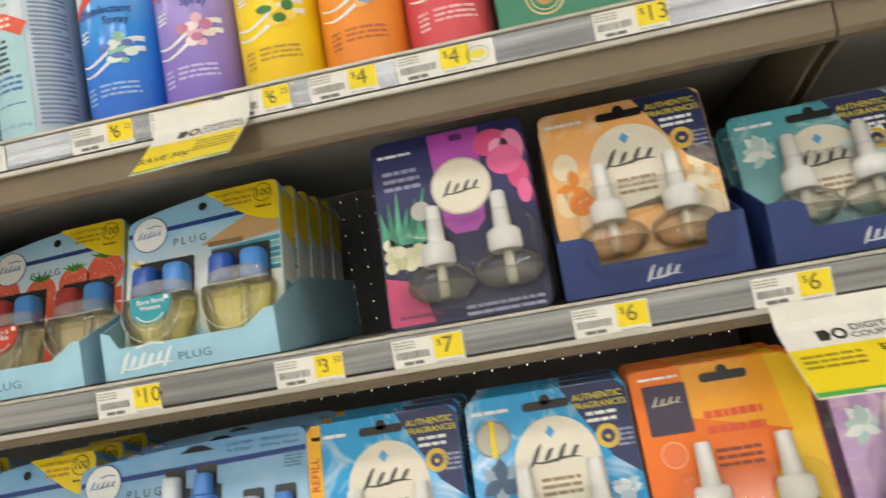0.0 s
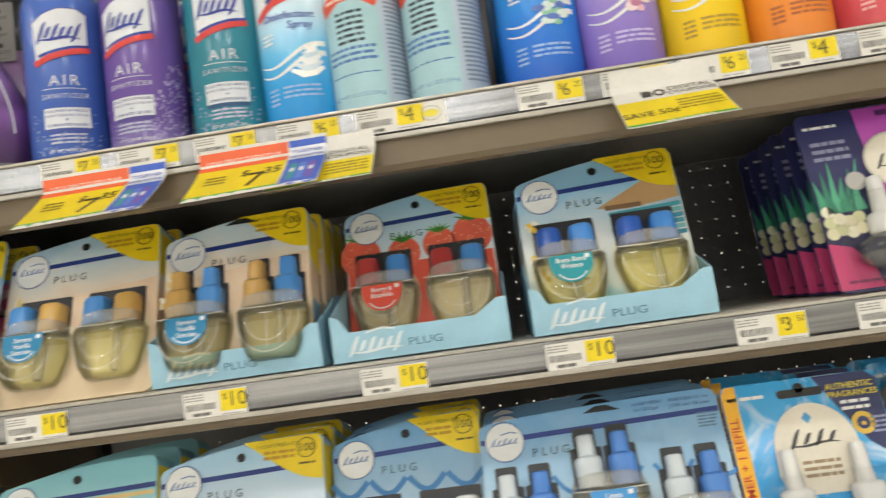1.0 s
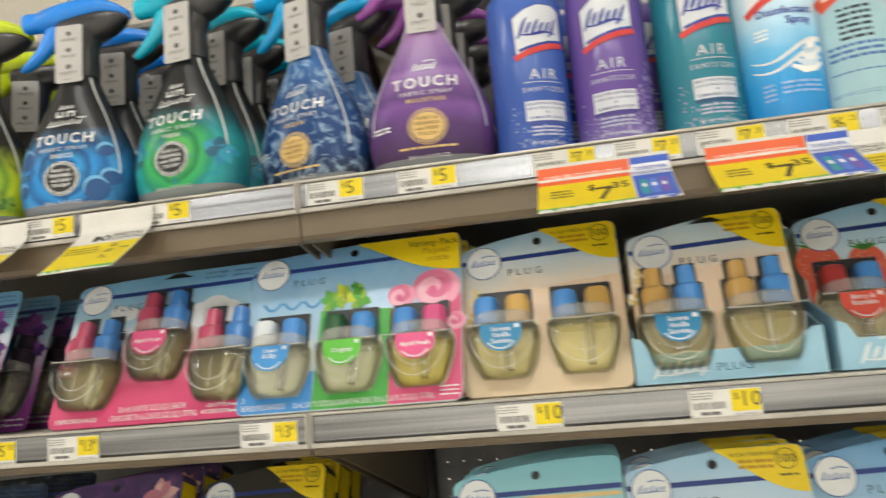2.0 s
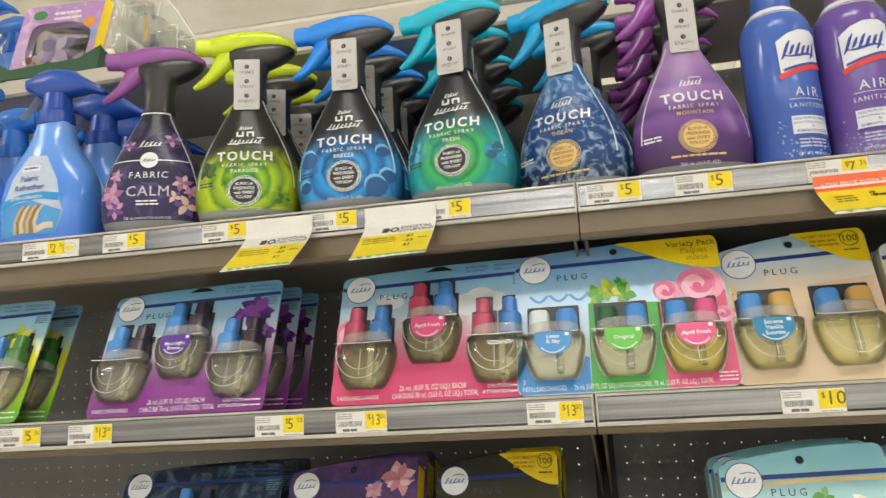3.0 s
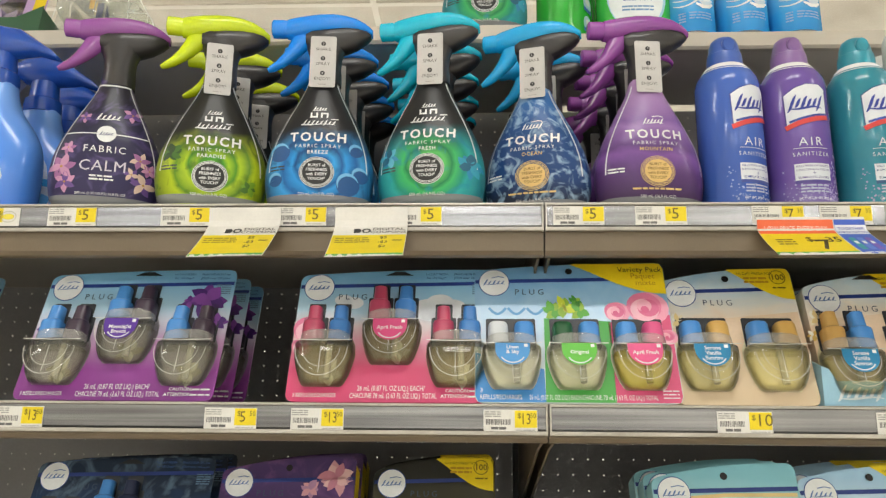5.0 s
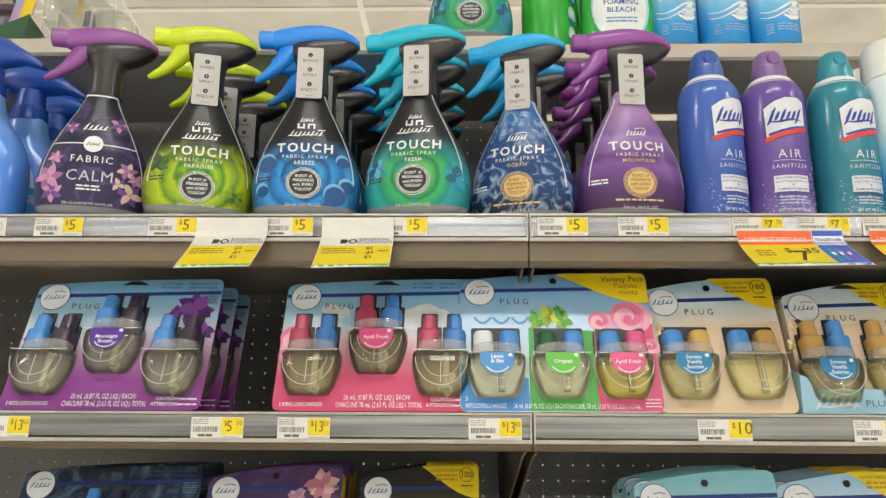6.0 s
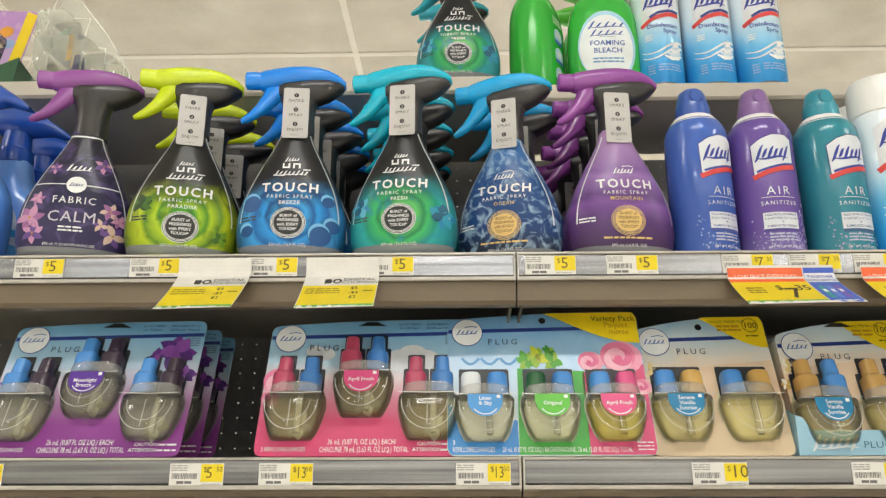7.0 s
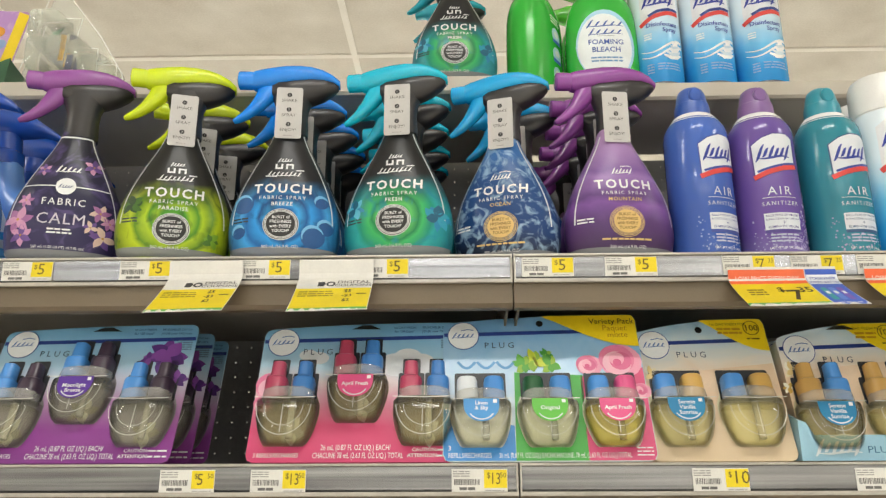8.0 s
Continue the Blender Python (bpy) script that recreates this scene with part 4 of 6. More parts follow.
SKYCARD = ramp_mat("printed_sky", [(0.0, "d6dfdc"), (0.35, "ccdae2"), (0.62, "a6c8e0"), (1.0, "74a8d4")], lo=0.022, hi=0.15, warp=0.05, wscale=30, rough=0.44)
SANDCARD = ramp_mat("printed_beach", [(0.0, "dcc7a6"), (0.25, "e6d0b2"), (0.5, "eccfb0"), (0.66, "e8e0d4"), (0.82, "c2d8e4"), (1.0, "8cbde0")], lo=0.022, hi=0.155, warp=0.045, wscale=22, rough=0.44)
BORACARD = ramp_mat("printed_lagoon", [(0.0, "2f8fa0"), (0.28, "6fb9bd"), (0.42, "d8e2d6"), (0.66, "e2e6e4"), (1.0, "93c7e8")], lo=0.0, hi=0.125, warp=0.045, wscale=26, rough=0.44)
PURPLECARD = ramp_mat("printed_violet", [(0.0, "7c3083"), (0.28, "8f4394"), (0.48, "b58ab4"), (0.64, "c3c4d4"), (0.76, "a4c6da"), (1.0, "79b2d8")], lo=0.0, hi=0.13, warp=0.02, wscale=24, rough=0.42)
PINKCARD = ramp_mat("printed_pink", [(0.0, "c93a6c"), (0.30, "d9557f"), (0.48, "dd92a8"), (0.62, "d8c6c8"), (0.74, "a9cbdd"), (1.0, "79b2d8")], lo=0.0, hi=0.13, warp=0.02, wscale=24, rough=0.42)
GREENCARD = ramp_mat("printed_lime", [(0.0, "2f9a48"), (0.3, "9ccb2c"), (0.6, "e0dc3c"), (0.75, "a9d2e0"), (1.0, "8fc4e4")], lo=0.0, hi=0.13, warp=0.02, wscale=24, rough=0.42)
LILACCARD = ramp_mat("printed_lavender", [(0.0, "6b3f86"), (0.25, "a46fb3"), (0.5, "e6e4ea"), (1.0, "a9d0ea")], lo=0.0, hi=0.13, warp=0.02, wscale=24, rough=0.42)
REDCARD = ramp_mat("printed_berry", [(0.0, "e9785c"), (0.3, "e05a48"), (0.5, "ead9d3"), (0.62, "d5e6ee"), (1.0, "93c7e8")], lo=0.0, hi=0.13, warp=0.012, wscale=24, rough=0.44)
TEALCARD = ramp_mat("printed_aqua", [(0.0, "dfeae0"), (0.4, "f0ead2"), (0.7, "b9dde0"), (1.0, "86c2cf")], lo=0.0, hi=0.13, warp=0.02, wscale=24, rough=0.42)
GLADEBLUE = ramp_mat("printed_ocean_mist", [(0.0, "2b83c4"), (0.5, "1f97d6"), (1.0, "2aa0dd")], lo=0.0, hi=0.12, warp=0.03, wscale=30, rough=0.44, blotch="cfe2ea", bfac=0.6, bscale=34)
SEACARD = ramp_mat("printed_dark_sea", [(0.0, "1c3c6c"), (0.5, "27568c"), (0.8, "1d3a62"), (1.0, "16283f")], lo=0.0, hi=0.13, warp=0.05, wscale=30, rough=0.44, blotch="7f9cb4", bfac=0.4, bscale=30)
PLUMCARD = ramp_mat("printed_plum_bloom", [(0.0, "4a2c62"), (0.6, "3f2a58"), (1.0, "4c3768")], lo=0.0, hi=0.13, warp=0.03, rough=0.42, blotch="7a4f86", bfac=0.6, bscale=26)
OLIVECARD = ramp_mat("printed_dark_olive", [(0.0, "2c2a1c"), (0.6, "45401f"), (1.0, "2c2c26")], lo=0.0, hi=0.13, warp=0.03, rough=0.42)
GLADENAVY = ramp_mat("printed_night_navy", [(0.0, "2b2a52"), (0.5, "26284e"), (1.0, "303464")], lo=0.0, hi=0.12, warp=0.03, rough=0.42)
GLADEORANGE = ramp_mat("printed_caramel", [(0.0, "e0c096"), (0.4, "e8bb84"), (1.0, "eeb06c")], lo=0.0, hi=0.12, warp=0.04, wscale=30, rough=0.42, blotch="f0dcb4", bfac=0.7, bscale=26)
GLADETEAL = ramp_mat("printed_teal_surf", [(0.0, "9fc0c0"), (0.5, "7fb2b6"), (1.0, "4f9fae")], lo=0.0, hi=0.12, warp=0.04, wscale=30, rough=0.42, blotch="dfe9e6", bfac=0.8, bscale=26)
HOTORANGE = ramp_mat("printed_citrus", [(0.0, "e4661a"), (1.0, "ea7a20")], rough=0.42, warp=0.02)
SOFTPINK = ramp_mat("printed_soft_pink", [(0.0, "b48fc4"), (0.6, "c6a9d4"), (1.0, "b58cc6")], lo=0.0, hi=0.12, rough=0.42, warp=0.03, blotch="f1d3df", bfac=0.5)


def triple_pack(label, mat, left, mid, style, w=0.171, h=0.128):
    """Three refills with tall dropper caps on a hang card."""
    p = thing("refill_pack", label, "air freshener refill pack", "refill packs on the shelf")
    drop = 0.006
    part("card", slab(plug_outline(w, h, drop), 0.0, 0.0012), mat, p, smooth=False)
    a = Art()
    plug_header(a, w, h, drop, "slot", False)
    nv = ink("2f5590")
    for k, (one, two) in enumerate((("1st DAY FRESH", "FRAICHEUR DU 1er"), ("for 150 Days*", "JOUR over 150 jours"))):
        a.text(one, w / 2 - 0.048, h - 0.0062 - 0.0040 * k, 0.0031, nv, 3, bold=True)
        a.text(two, w / 2 - 0.019, h - 0.0062 - 0.0040 * k, 0.0031, nv, 3, bold=True)
    a.bars(w / 2 - 0.016, w / 2 - 0.003, h - 0.0170, 5, 0.0022, ink("5f7f9c"), 3)
    if style == "violet":
        petals(a, 0.064, 0.096, 0.019, ("6f378f", "54297c", "8a4ca6"), 11, 3)
        petals(a, 0.076, 0.074, 0.010, ("6f378f", "54297c", "8a4ca6"), 8, 8)
        petals(a, 0.048, 0.094, 0.008, ("6a3590", "8a4ca6"), 7, 4)
        petals(a, -0.076, 0.066, 0.010, ("7a3f9a", "5b2f86"), 6, 5)
    elif style == "rose":
        rose(a, -0.073, 0.066, 0.015)
        rose(a, -0.078, 0.050, 0.009)
        rose(a, 0.078, 0.082, 0.011)
        rose(a, 0.080, 0.066, 0.009)
        for cu, cv, cr in ((0.030, 0.090, 0.011), (0.041, 0.094, 0.012), (0.052, 0.089, 0.012), (0.046, 0.084, 0.014), (0.032, 0.083, 0.012), (-0.045, 0.096, 0.008), (-0.036, 0.093, 0.009)):
            a.disc(cu, cv, cr, ink("dfe3e6"), 1, cr * 0.66)
    elif style == "lime":
        petals(a, 0.0, 0.090, 0.02, ("d8dd3a", "a9cf3a", "f0ea6a"), 9, 6)
        petals(a, 0.06, 0.085, 0.018, ("c9dd3a", "8fbf3a", "f0ea6a"), 9, 7)
    elif style == "cloth":
        for k in range(5):
            cu = -0.07 + 0.034 * k
            a.stroke([(cu + 0.026 * i / 8, 0.082 - 0.012 * math.sin(math.pi * i / 8)) for i in range(9)], 0.003, ink("4b90cf"), 2)
    low = ink({"violet": "9a4aa0", "rose": "ea5f90", "lime": "3da049", "cloth": "dfe9ef"}[style])
    wt = WHITE if style != "cloth" else ink("3a5fa0")
    a.text("3 REFILLS/RECHARGES", -w / 2 + 0.024, 0.0040, 0.0050, wt, 3, width=0.036)
    a.text("26 mL (0.87 FL OZ LIQ.) EACH/", 0.002, 0.0098, 0.0066, wt, 3, width=0.056)
    a.text("CHACUNE 78 mL (2.63 FL OZ LIQ.) TOTAL", 0.004, 0.0032, 0.0066, wt, 3, width=0.072)
    a.text("CAUTION:", w / 2 - 0.0285, 0.0088, 0.0042, wt, 3, bold=True)
    a.text("ATTENTION:", w / 2 - 0.0300, 0.0040, 0.0042, wt, 3, bold=True)
    a.bars(w / 2 - 0.0185, w / 2 - 0.003, 0.0092, 2, 0.0048, wt, 3, 0.3)
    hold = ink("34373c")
    for u, v in ((-0.056, 0.013), (0.0, 0.033), (0.056, 0.013)):
        bulb_back(a, u, v, 1.3, ink({"violet": "8f8a8e", "rose": "86795a"}.get(style, "a4a8a6")))
        petals(a, u + 0.004, v + 0.012, 0.014, ("989482", "c4c1ae", "8c8874"), 5, int(u * 900) + 60, 3)
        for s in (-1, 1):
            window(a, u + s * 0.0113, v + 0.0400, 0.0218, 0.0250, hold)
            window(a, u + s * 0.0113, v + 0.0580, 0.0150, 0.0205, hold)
    a.lay(front(0.0), p, "card_print")
    for k, (u, v) in enumerate(((-0.056, 0.013), (0.0, 0.033), (0.056, 0.013))):
        refill(p, u, v, 0.0, left, mid, {"violet": "5a2f9c", "rose": "e0568c", "lime": "4fb03a", "cloth": "3f93d6"}[style] if k == 1 else None,
               {"violet": ("", "Moonlight", "Breeze"), "rose": ("", "April Fresh"), "lime": ("",), "cloth": ("Linen", "& Sky")}[style] if k == 1 else (), "f4f0d6" if style != "violet" else "f1f0e4", True, 1.3)
    return p


def variety_pack(label, w=0.169, h=0.1345):
    p = thing("refill_pack", label, "air freshener refill pack", "refill packs on the shelf")
    drop = 0.0075
    part("card", slab(plug_outline(w, h, drop), 0.0, 0.0012), SKYCARD, p, smooth=False)
    a = Art()
    plug_header(a, w, h, drop, "round", True, ("Variety Pack", "Paquet", "mixte"))
    e1, e2 = -w / 2 + 0.058, -w / 2 + 0.115
    a.poly([(-w / 2 + 0.0005, 0.006), (-w / 2 + 0.003, 0.0008), (e1, 0.0008), (e1, 0.030), (-w / 2 + 0.0005, 0.045)], ink("3f8fd6"), 1)
    a.poly([(e1, 0.0008), (e2, 0.0008), (e2 + 0.002, 0.075), (e1 + 0.002, 0.078)], ink("4cae4a"), 1)
    a.poly([(e2, 0.0008), (w / 2 - 0.003, 0.0008), (w / 2 - 0.0005, 0.006), (w / 2 - 0.0005, 0.082), (e2, 0.074)], ink("d8527f"), 1)
    for k in range(3):
        cu = -0.072 + 0.0165 * k
        a.stroke([(cu + 0.015 * i / 8, 0.088 - 0.006 * math.sin(math.pi * i / 8)) for i in range(9)], 0.0024, ink("5a9ad0"), 2)
    for u, v, r, c in ((-0.006, 0.089, 0.009, "c9d83a"), (-0.016, 0.085, 0.008, "5aa83a"), (0.006, 0.085, 0.008, "5aa83a"), (0.004, 0.095, 0.005, "3f8f34"), (-0.006, 0.088, 0.004, "eef07a")):
        petals(a, u, v, r * 1.3, (c, "8fb83a", c), 6, int(r * 9000))
    rose(a, 0.064, 0.088, 0.018)
    rose(a, 0.038, 0.084, 0.011)
    rose(a, 0.079, 0.060, 0.008)
    us = (-0.0535, 0.001, 0.0545)
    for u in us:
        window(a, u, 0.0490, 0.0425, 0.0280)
        bulb_back(a, u, 0.0115, 1.27, ink("efecd6"))
    a.text("REFILLS/RECHARGES", -w / 2 + 0.0215, 0.0030, 0.0060, WHITE, 3, width=0.034)
    a.text("26 mL (0.87 FL OZ LIQ.) EACH/CHACUNE; 78 mL (2.63 FL OZ LIQ.) TOTAL", 0.012, 0.0030, 0.0060, WHITE, 3, width=0.104)
    a.text("3", -w / 2 + 0.0055, 0.0090, 0.0058, WHITE, 3)
    a.bars(w / 2 - 0.016, w / 2 - 0.003, 0.0105, 3, 0.003, WHITE, 3, 0.32)
    a.lay(front(0.0), p, "card_print")
    for u, l, r, d, wds, q in zip(us, ("dde3e8", "1f5a34", "4a90d9"), ("4a90d9", "4a90d9", "df5a90"), ("3f93d6", "5fc03a", "e0568c"), (("Linen", "& Sky"), ("", "Original"), ("", "April Fresh")), ("f6f7f0", "f3f5e6", "f0e8a0")):
        refill(p, u, 0.0115, 0.0, l, r, d, wds, q, False, 1.27)
    return p


def twin_pack(label, mat, style, l="4a90d9", r="d2a95c", disc="1f86b8", words=(), liquid="faf5d8", tall=False, w=0.121, h=0.132, depth=0.026, corner=True, group="refill packs on the shelf"):
    """Two refills in a folded carton with die-cut windows painted dark."""
    p = thing("refill_pack", label, "air freshener refill pack", group)
    drop = 0.0125
    part("carton", slab(plug_outline(w, h, drop), 0.0, depth), mat, p, smooth=False)
    a = Art()
    plug_header(a, w, h, drop, "slot" if tall else "round", corner)
    us = (-0.0285, 0.0285)
    dv = -0.006 if tall else 0.0
    if style == "beach":
        a.poly([(-w / 2 + 0.001, 0.055), (w / 2 - 0.001, 0.064), (w / 2 - 0.001, 0.086), (0.02, 0.082), (-w / 2 + 0.001, 0.074)], ink("ecd2b4"), 1)
        petals(a, -0.048, 0.076, 0.008, ("f7f3e4", "efe3c4", "e9d090"), 7, 11)
        petals(a, -0.054, 0.060, 0.006, ("f7f3e4", "d9b45a"), 6, 12)
    elif style == "berry":
        for u, v, q in ((-0.046, 0.078, 0.016), (-0.012, 0.076, 0.013), (0.016, 0.080, 0.013), (0.042, 0.084, 0.0155)):
            strawberry(a, u, v, q)
        a.poly([(-w / 2 + 0.001, 0.0), (w / 2 - 0.001, 0.0), (w / 2 - 0.001, 0.07), (-w / 2 + 0.001, 0.068)], ink("e2583f"), 1)
    elif style == "lagoon":
        a.poly([(-0.002, 0.085), (0.045, 0.108), (w / 2 - 0.001, 0.110), (w / 2 - 0.001, 0.086), (0.02, 0.082)], ink("c9a474"), 2)
        a.rect(0.004, 0.0825, 0.030, 0.0862, ink("8a6a4c"), 3)
        for k in range(6):
            a.stroke([(0.006 + 0.004 * (k % 3), 0.079 - 0.0042 * k), (w / 2 - 0.001, 0.081 - 0.0044 * k)], 0.0034, ink(("3f9fb0", "7cc0c2", "2f8aa2")[k % 3]), 1)
        for k in range(4):
            petals(a, -0.050 + 0.004 * (k % 2), 0.078 - 0.013 * k, 0.006, ("f7f6ee", "f3efe0", "f2c93a"), 6, 20 + k)
    elif style == "sprigs":
        for k in range(7):
            cu = -0.05 + 0.017 * k
            for q in range(6):
                a.disc(cu + 0.002 * math.sin(q * 2), 0.060 + 0.005 * q, 0.0032 - 0.0003 * q, ink(("9a6bb8", "b58fd0", "7a4f9c")[q % 3]), 2, n=10)
    elif style == "plum":
        petals(a, 0.046, 0.112, 0.017, ("d9a0a8", "e6bcbc", "c98496"), 11, 61)
        petals(a, 0.022, 0.100, 0.010, ("b487a8", "d9a0a8"), 8, 62)
    elif style == "daisies":
        petals(a, 0.040, 0.080, 0.018, ("f4f2ea", "e9e6d8", "f2b84a"), 12, 31)
        petals(a, 0.012, 0.092, 0.009, ("5f9a4a", "7fb05a"), 5, 32)
        petals(a, -0.045, 0.066, 0.010, ("f4f2ea", "f0a83a"), 8, 33)
        a.stroke([(-w / 2 + 0.002, 0.100), (0, 0.105), (w / 2 - 0.002, 0.106)], 0.003, ink("e6c98a"), 2)
    elif style == "linen":
        for k in range(4):
            cu = -0.056 + 0.028 * k
            a.stroke([(cu + 0.026 * i / 8, 0.090 - 0.010 * math.sin(math.pi * i / 8)) for i in range(9)], 0.004, ink("3f86c9"), 2)
    for u in us:
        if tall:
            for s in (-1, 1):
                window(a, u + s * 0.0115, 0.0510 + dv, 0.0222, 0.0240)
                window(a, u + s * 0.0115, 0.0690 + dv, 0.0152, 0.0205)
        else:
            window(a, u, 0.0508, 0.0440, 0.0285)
        bulb_back(a, u, 0.0115 + dv, 1.32, ink("cfc6a0" if tall else "efe8c4"))
    a.lay(front(0.0), p, "carton_print")
    side = Art()
    side.poly([(0.0006, h - 0.008), (depth - 0.001, h - 0.008), (depth - 0.001, h - 0.046), (0.0006, h - 0.040)], ink("f0d414"), 1)
    side.rect(0.004, 0.012, depth - 0.004, 0.05, ink("6d98b4"), 1)
    side.lay(lambda u, v, hh: (w / 2 + hh, u, v), p, "side_print")
    for k, u in enumerate(us):
        refill(p, u, 0.0115 + dv, 0.0, l, r, disc if k == 0 else None, words if k == 0 else (), liquid, tall, 1.32)
    return p


def tray(label, w, depth, h_side, h_front, colour, cut="right", mark=True, group="shelf trays"):
    """An open shelf tray of folded board with a low front."""
    t = thing("display_tray", label, "display tray", group)
    m, tk = ink(colour, 0.6), 0.0012
    x = w / 2
    step = [(-x, 0), (x, 0), (x, h_side), (x - 0.006, h_side), (x - 0.022, h_front), (-x + 0.012, h_front), (-x + 0.006, h_front + 0.010), (-x, h_front + 0.012)]
    if cut == "both":
        step = [(-x, 0), (x, 0), (x, h_side), (x - 0.016, h_side), (x - 0.022, h_side - 0.004), (x - 0.024, h_front), (-x + 0.024, h_front), (-x + 0.022, h_side - 0.004), (-x + 0.016, h_side), (-x, h_side)]
    part("front_panel", slab(step, 0.0, tk), m, t, smooth=False)
    for s in (-1, 1):
        hh = h_side if (s > 0 or cut == "both") else h_front + 0.012
        out = [(tk, 0), (depth, 0), (depth, hh + 0.02), (depth * 0.3, hh + 0.02), (tk, hh)]
        xa = s * x - (tk if s > 0 else 0)
        bm = loft([[(xa, y, z) for y, z in out], [(xa + tk, y, z) for y, z in out]])
        part("side_panel", bm, m, t, smooth=False)
    part("bottom_panel", box_bm(-x + tk, x - tk, tk, depth, 0.0002, 0.0014), m, t, smooth=False)
    a = Art()
    if mark:
        a.flourish(-x + 0.030, h_front * 0.5, 0.036, 0.0125, ink("e6eef2"), 1, 6)
        a.stroke([(-x + 0.024, h_front * 0.5 + 0.0085), (-x + 0.035, h_front * 0.5 + 0.0105), (-x + 0.044, h_front * 0.5 + 0.009)], 0.0012, ink("e6eef2"), 1)
        a.text("PLUG", -x + 0.064, h_front * 0.5 - 0.004, 0.0075, ink("3f6f93"), 1, stretch=1.3)
    else:
        a.flourish(0.004, h_front * 0.45, 0.020, 0.009, ink("c9d0de"), 1, 4)
    a.lay(front(0.0), t, "lettering")
    return t


def oil_card(label, mat, style, w=0.103, h=0.125, group="refill packs on the shelf"):
    """A hang card with two glass refills under a blister, a pale round seal and a navy corner."""
    p = thing("refill_pack", label, "air freshener refill pack", group)
    part("card", slab(rounded(w, h, 0.006), 0.0, 0.0012), mat, p, smooth=False)
    a = Art()
    crm = ink("e6e0d0")
    nvy = ink("27305f")
    if style == "orchid":
        a.poly([(-0.012, 0.125), (0.022, 0.125), (0.018, 0.062), (0.012, 0.055), (-0.002, 0.055), (-0.008, 0.062)], ink("b44cb4"), 1)
        for k, (u, v, ru, rv, c) in enumerate(((0.029, 0.1115, 0.0120, 0.0095, "d9508a"), (0.042, 0.106, 0.0075, 0.0125, "e884b4"), (0.036, 0.098, 0.0115, 0.0100, "e0649c"), (0.043, 0.088, 0.0068, 0.0110, "d4487f"), (0.034, 0.1075, 0.0068, 0.0060, "f0a4c6"), (0.0455, 0.075, 0.0045, 0.0085, "e0649c"))):
            a.disc(u, v, ru, ink(c), 2 + k % 3, rv, 20)
        for k in range(9):
            a.disc(-0.045 + 0.0062 * (k % 4), 0.040 + 0.0075 * (k // 4) + 0.002 * (k % 2), 0.0042, ink(("ded8b8", "cfd0a4", "e9e4cc")[k % 3]), 3 + k % 2, n=12)
        for k in range(6):
            u = -0.046 + 0.0046 * k
            a.stroke([(u, 0.054), (u - 0.001, 0.066), (u + 0.0015 * (k - 2), 0.078 + 0.006 * (k % 3))], lambda t: 0.0068 * (1 - t) + 0.0004, ink(("3f9a78", "2f7f66", "57b08c")[k % 3]), 2 + k % 2)
        a.poly([(-0.050, 0.002), (-0.022, 0.002), (-0.026, 0.018), (-0.036, 0.030), (-0.050, 0.034)], ink("c23f72"), 1)
        a.disc(-0.022, 0.074, 0.0065, ink("b9b7b4"), 5)
        a.text("FRESH", 0.007, 0.061, 0.0055, ink("7a3a86"), 3)
        a.bars(-0.044, -0.020, 0.102, 3, 0.0055, ink("8f93b4"), 2)
        a.bars(-0.046, -0.024, 0.1145, 1, 0.004, WHITE, 2)
        a.bars(-0.002, 0.046, 0.006, 2, 0.0042, ink("9a9cba"), 2)
        a.bars(-0.044, -0.016, 0.006, 1, 0.004, ink("7a2a5a"), 2)
        a.disc(0.006, 0.086, 0.0195, ink("c9c3b6"), 5).disc(0.006, 0.086, 0.0180, crm, 6)
        a.flourish(0.006, 0.085, 0.024, 0.010, ink("55524e"), 7, 4)
        a.rect(0.003, 0.118, 0.011, 0.122, ink("5a2a6a"), 3)
        spots = ((-0.014, 0.012), (0.028, 0.014))
    elif style == "citrus":
        a.poly([(0.004, 0.002), (0.046, 0.002), (w / 2 - 0.001, 0.008), (w / 2 - 0.001, h - 0.008), (0.040, h - 0.001), (0.030, h - 0.001), (0.036, 0.080), (0.018, 0.050)], ink("efc21c"), 1)
        a.poly([(0.036, 0.080), (0.030, h - 0.001), (-0.020, h - 0.001), (-0.020, 0.094)], ink("f0a41c"), 1)
        a.poly(rounded(0.026, 0.030, 0.001, -0.032, h - 0.040, 2), ink("3a2f4a"), 2).flourish(-0.032, h - 0.020, 0.018, 0.006, ink("cfc6b4"), 3, 4)
        a.disc(-0.034, h - 0.052, 0.0075, ink("ee7a3c"), 3).ring(-0.034, h - 0.052, 0.0078, 0.0007, ink("f6b48a"), 4)
        a.bars(-0.012, 0.022, h - 0.034, 2, 0.009, ink("e0582a"), 2)
        a.bars(-0.010, 0.016, h - 0.054, 3, 0.0042, ink("8a3a1c"), 2)
        a.bars(-0.046, -0.022, h - 0.0065, 1, 0.003, WHITE, 2)
        a.poly(rounded(0.028, 0.0055, 0.0022, 0.004, h - 0.0125, 3), ink("161616"), 5).disc(0.004, h - 0.0065, 0.0034, ink("161616"), 5, n=16)
        spots = ((-0.018, 0.018), (0.028, 0.018))
    else:
        a.poly([(0.010, h - 0.0004), (w / 2 - 0.006, h - 0.0004), (w / 2 - 0.0004, h - 0.006), (w / 2 - 0.0004, h - 0.058), (0.036, h - 0.046), (0.022, h - 0.022)], nvy, 2)
        a.text("AUTHENTIC", 0.0325, h - 0.0105, 0.0056, ink("e6d23a"), 4, bold=True)
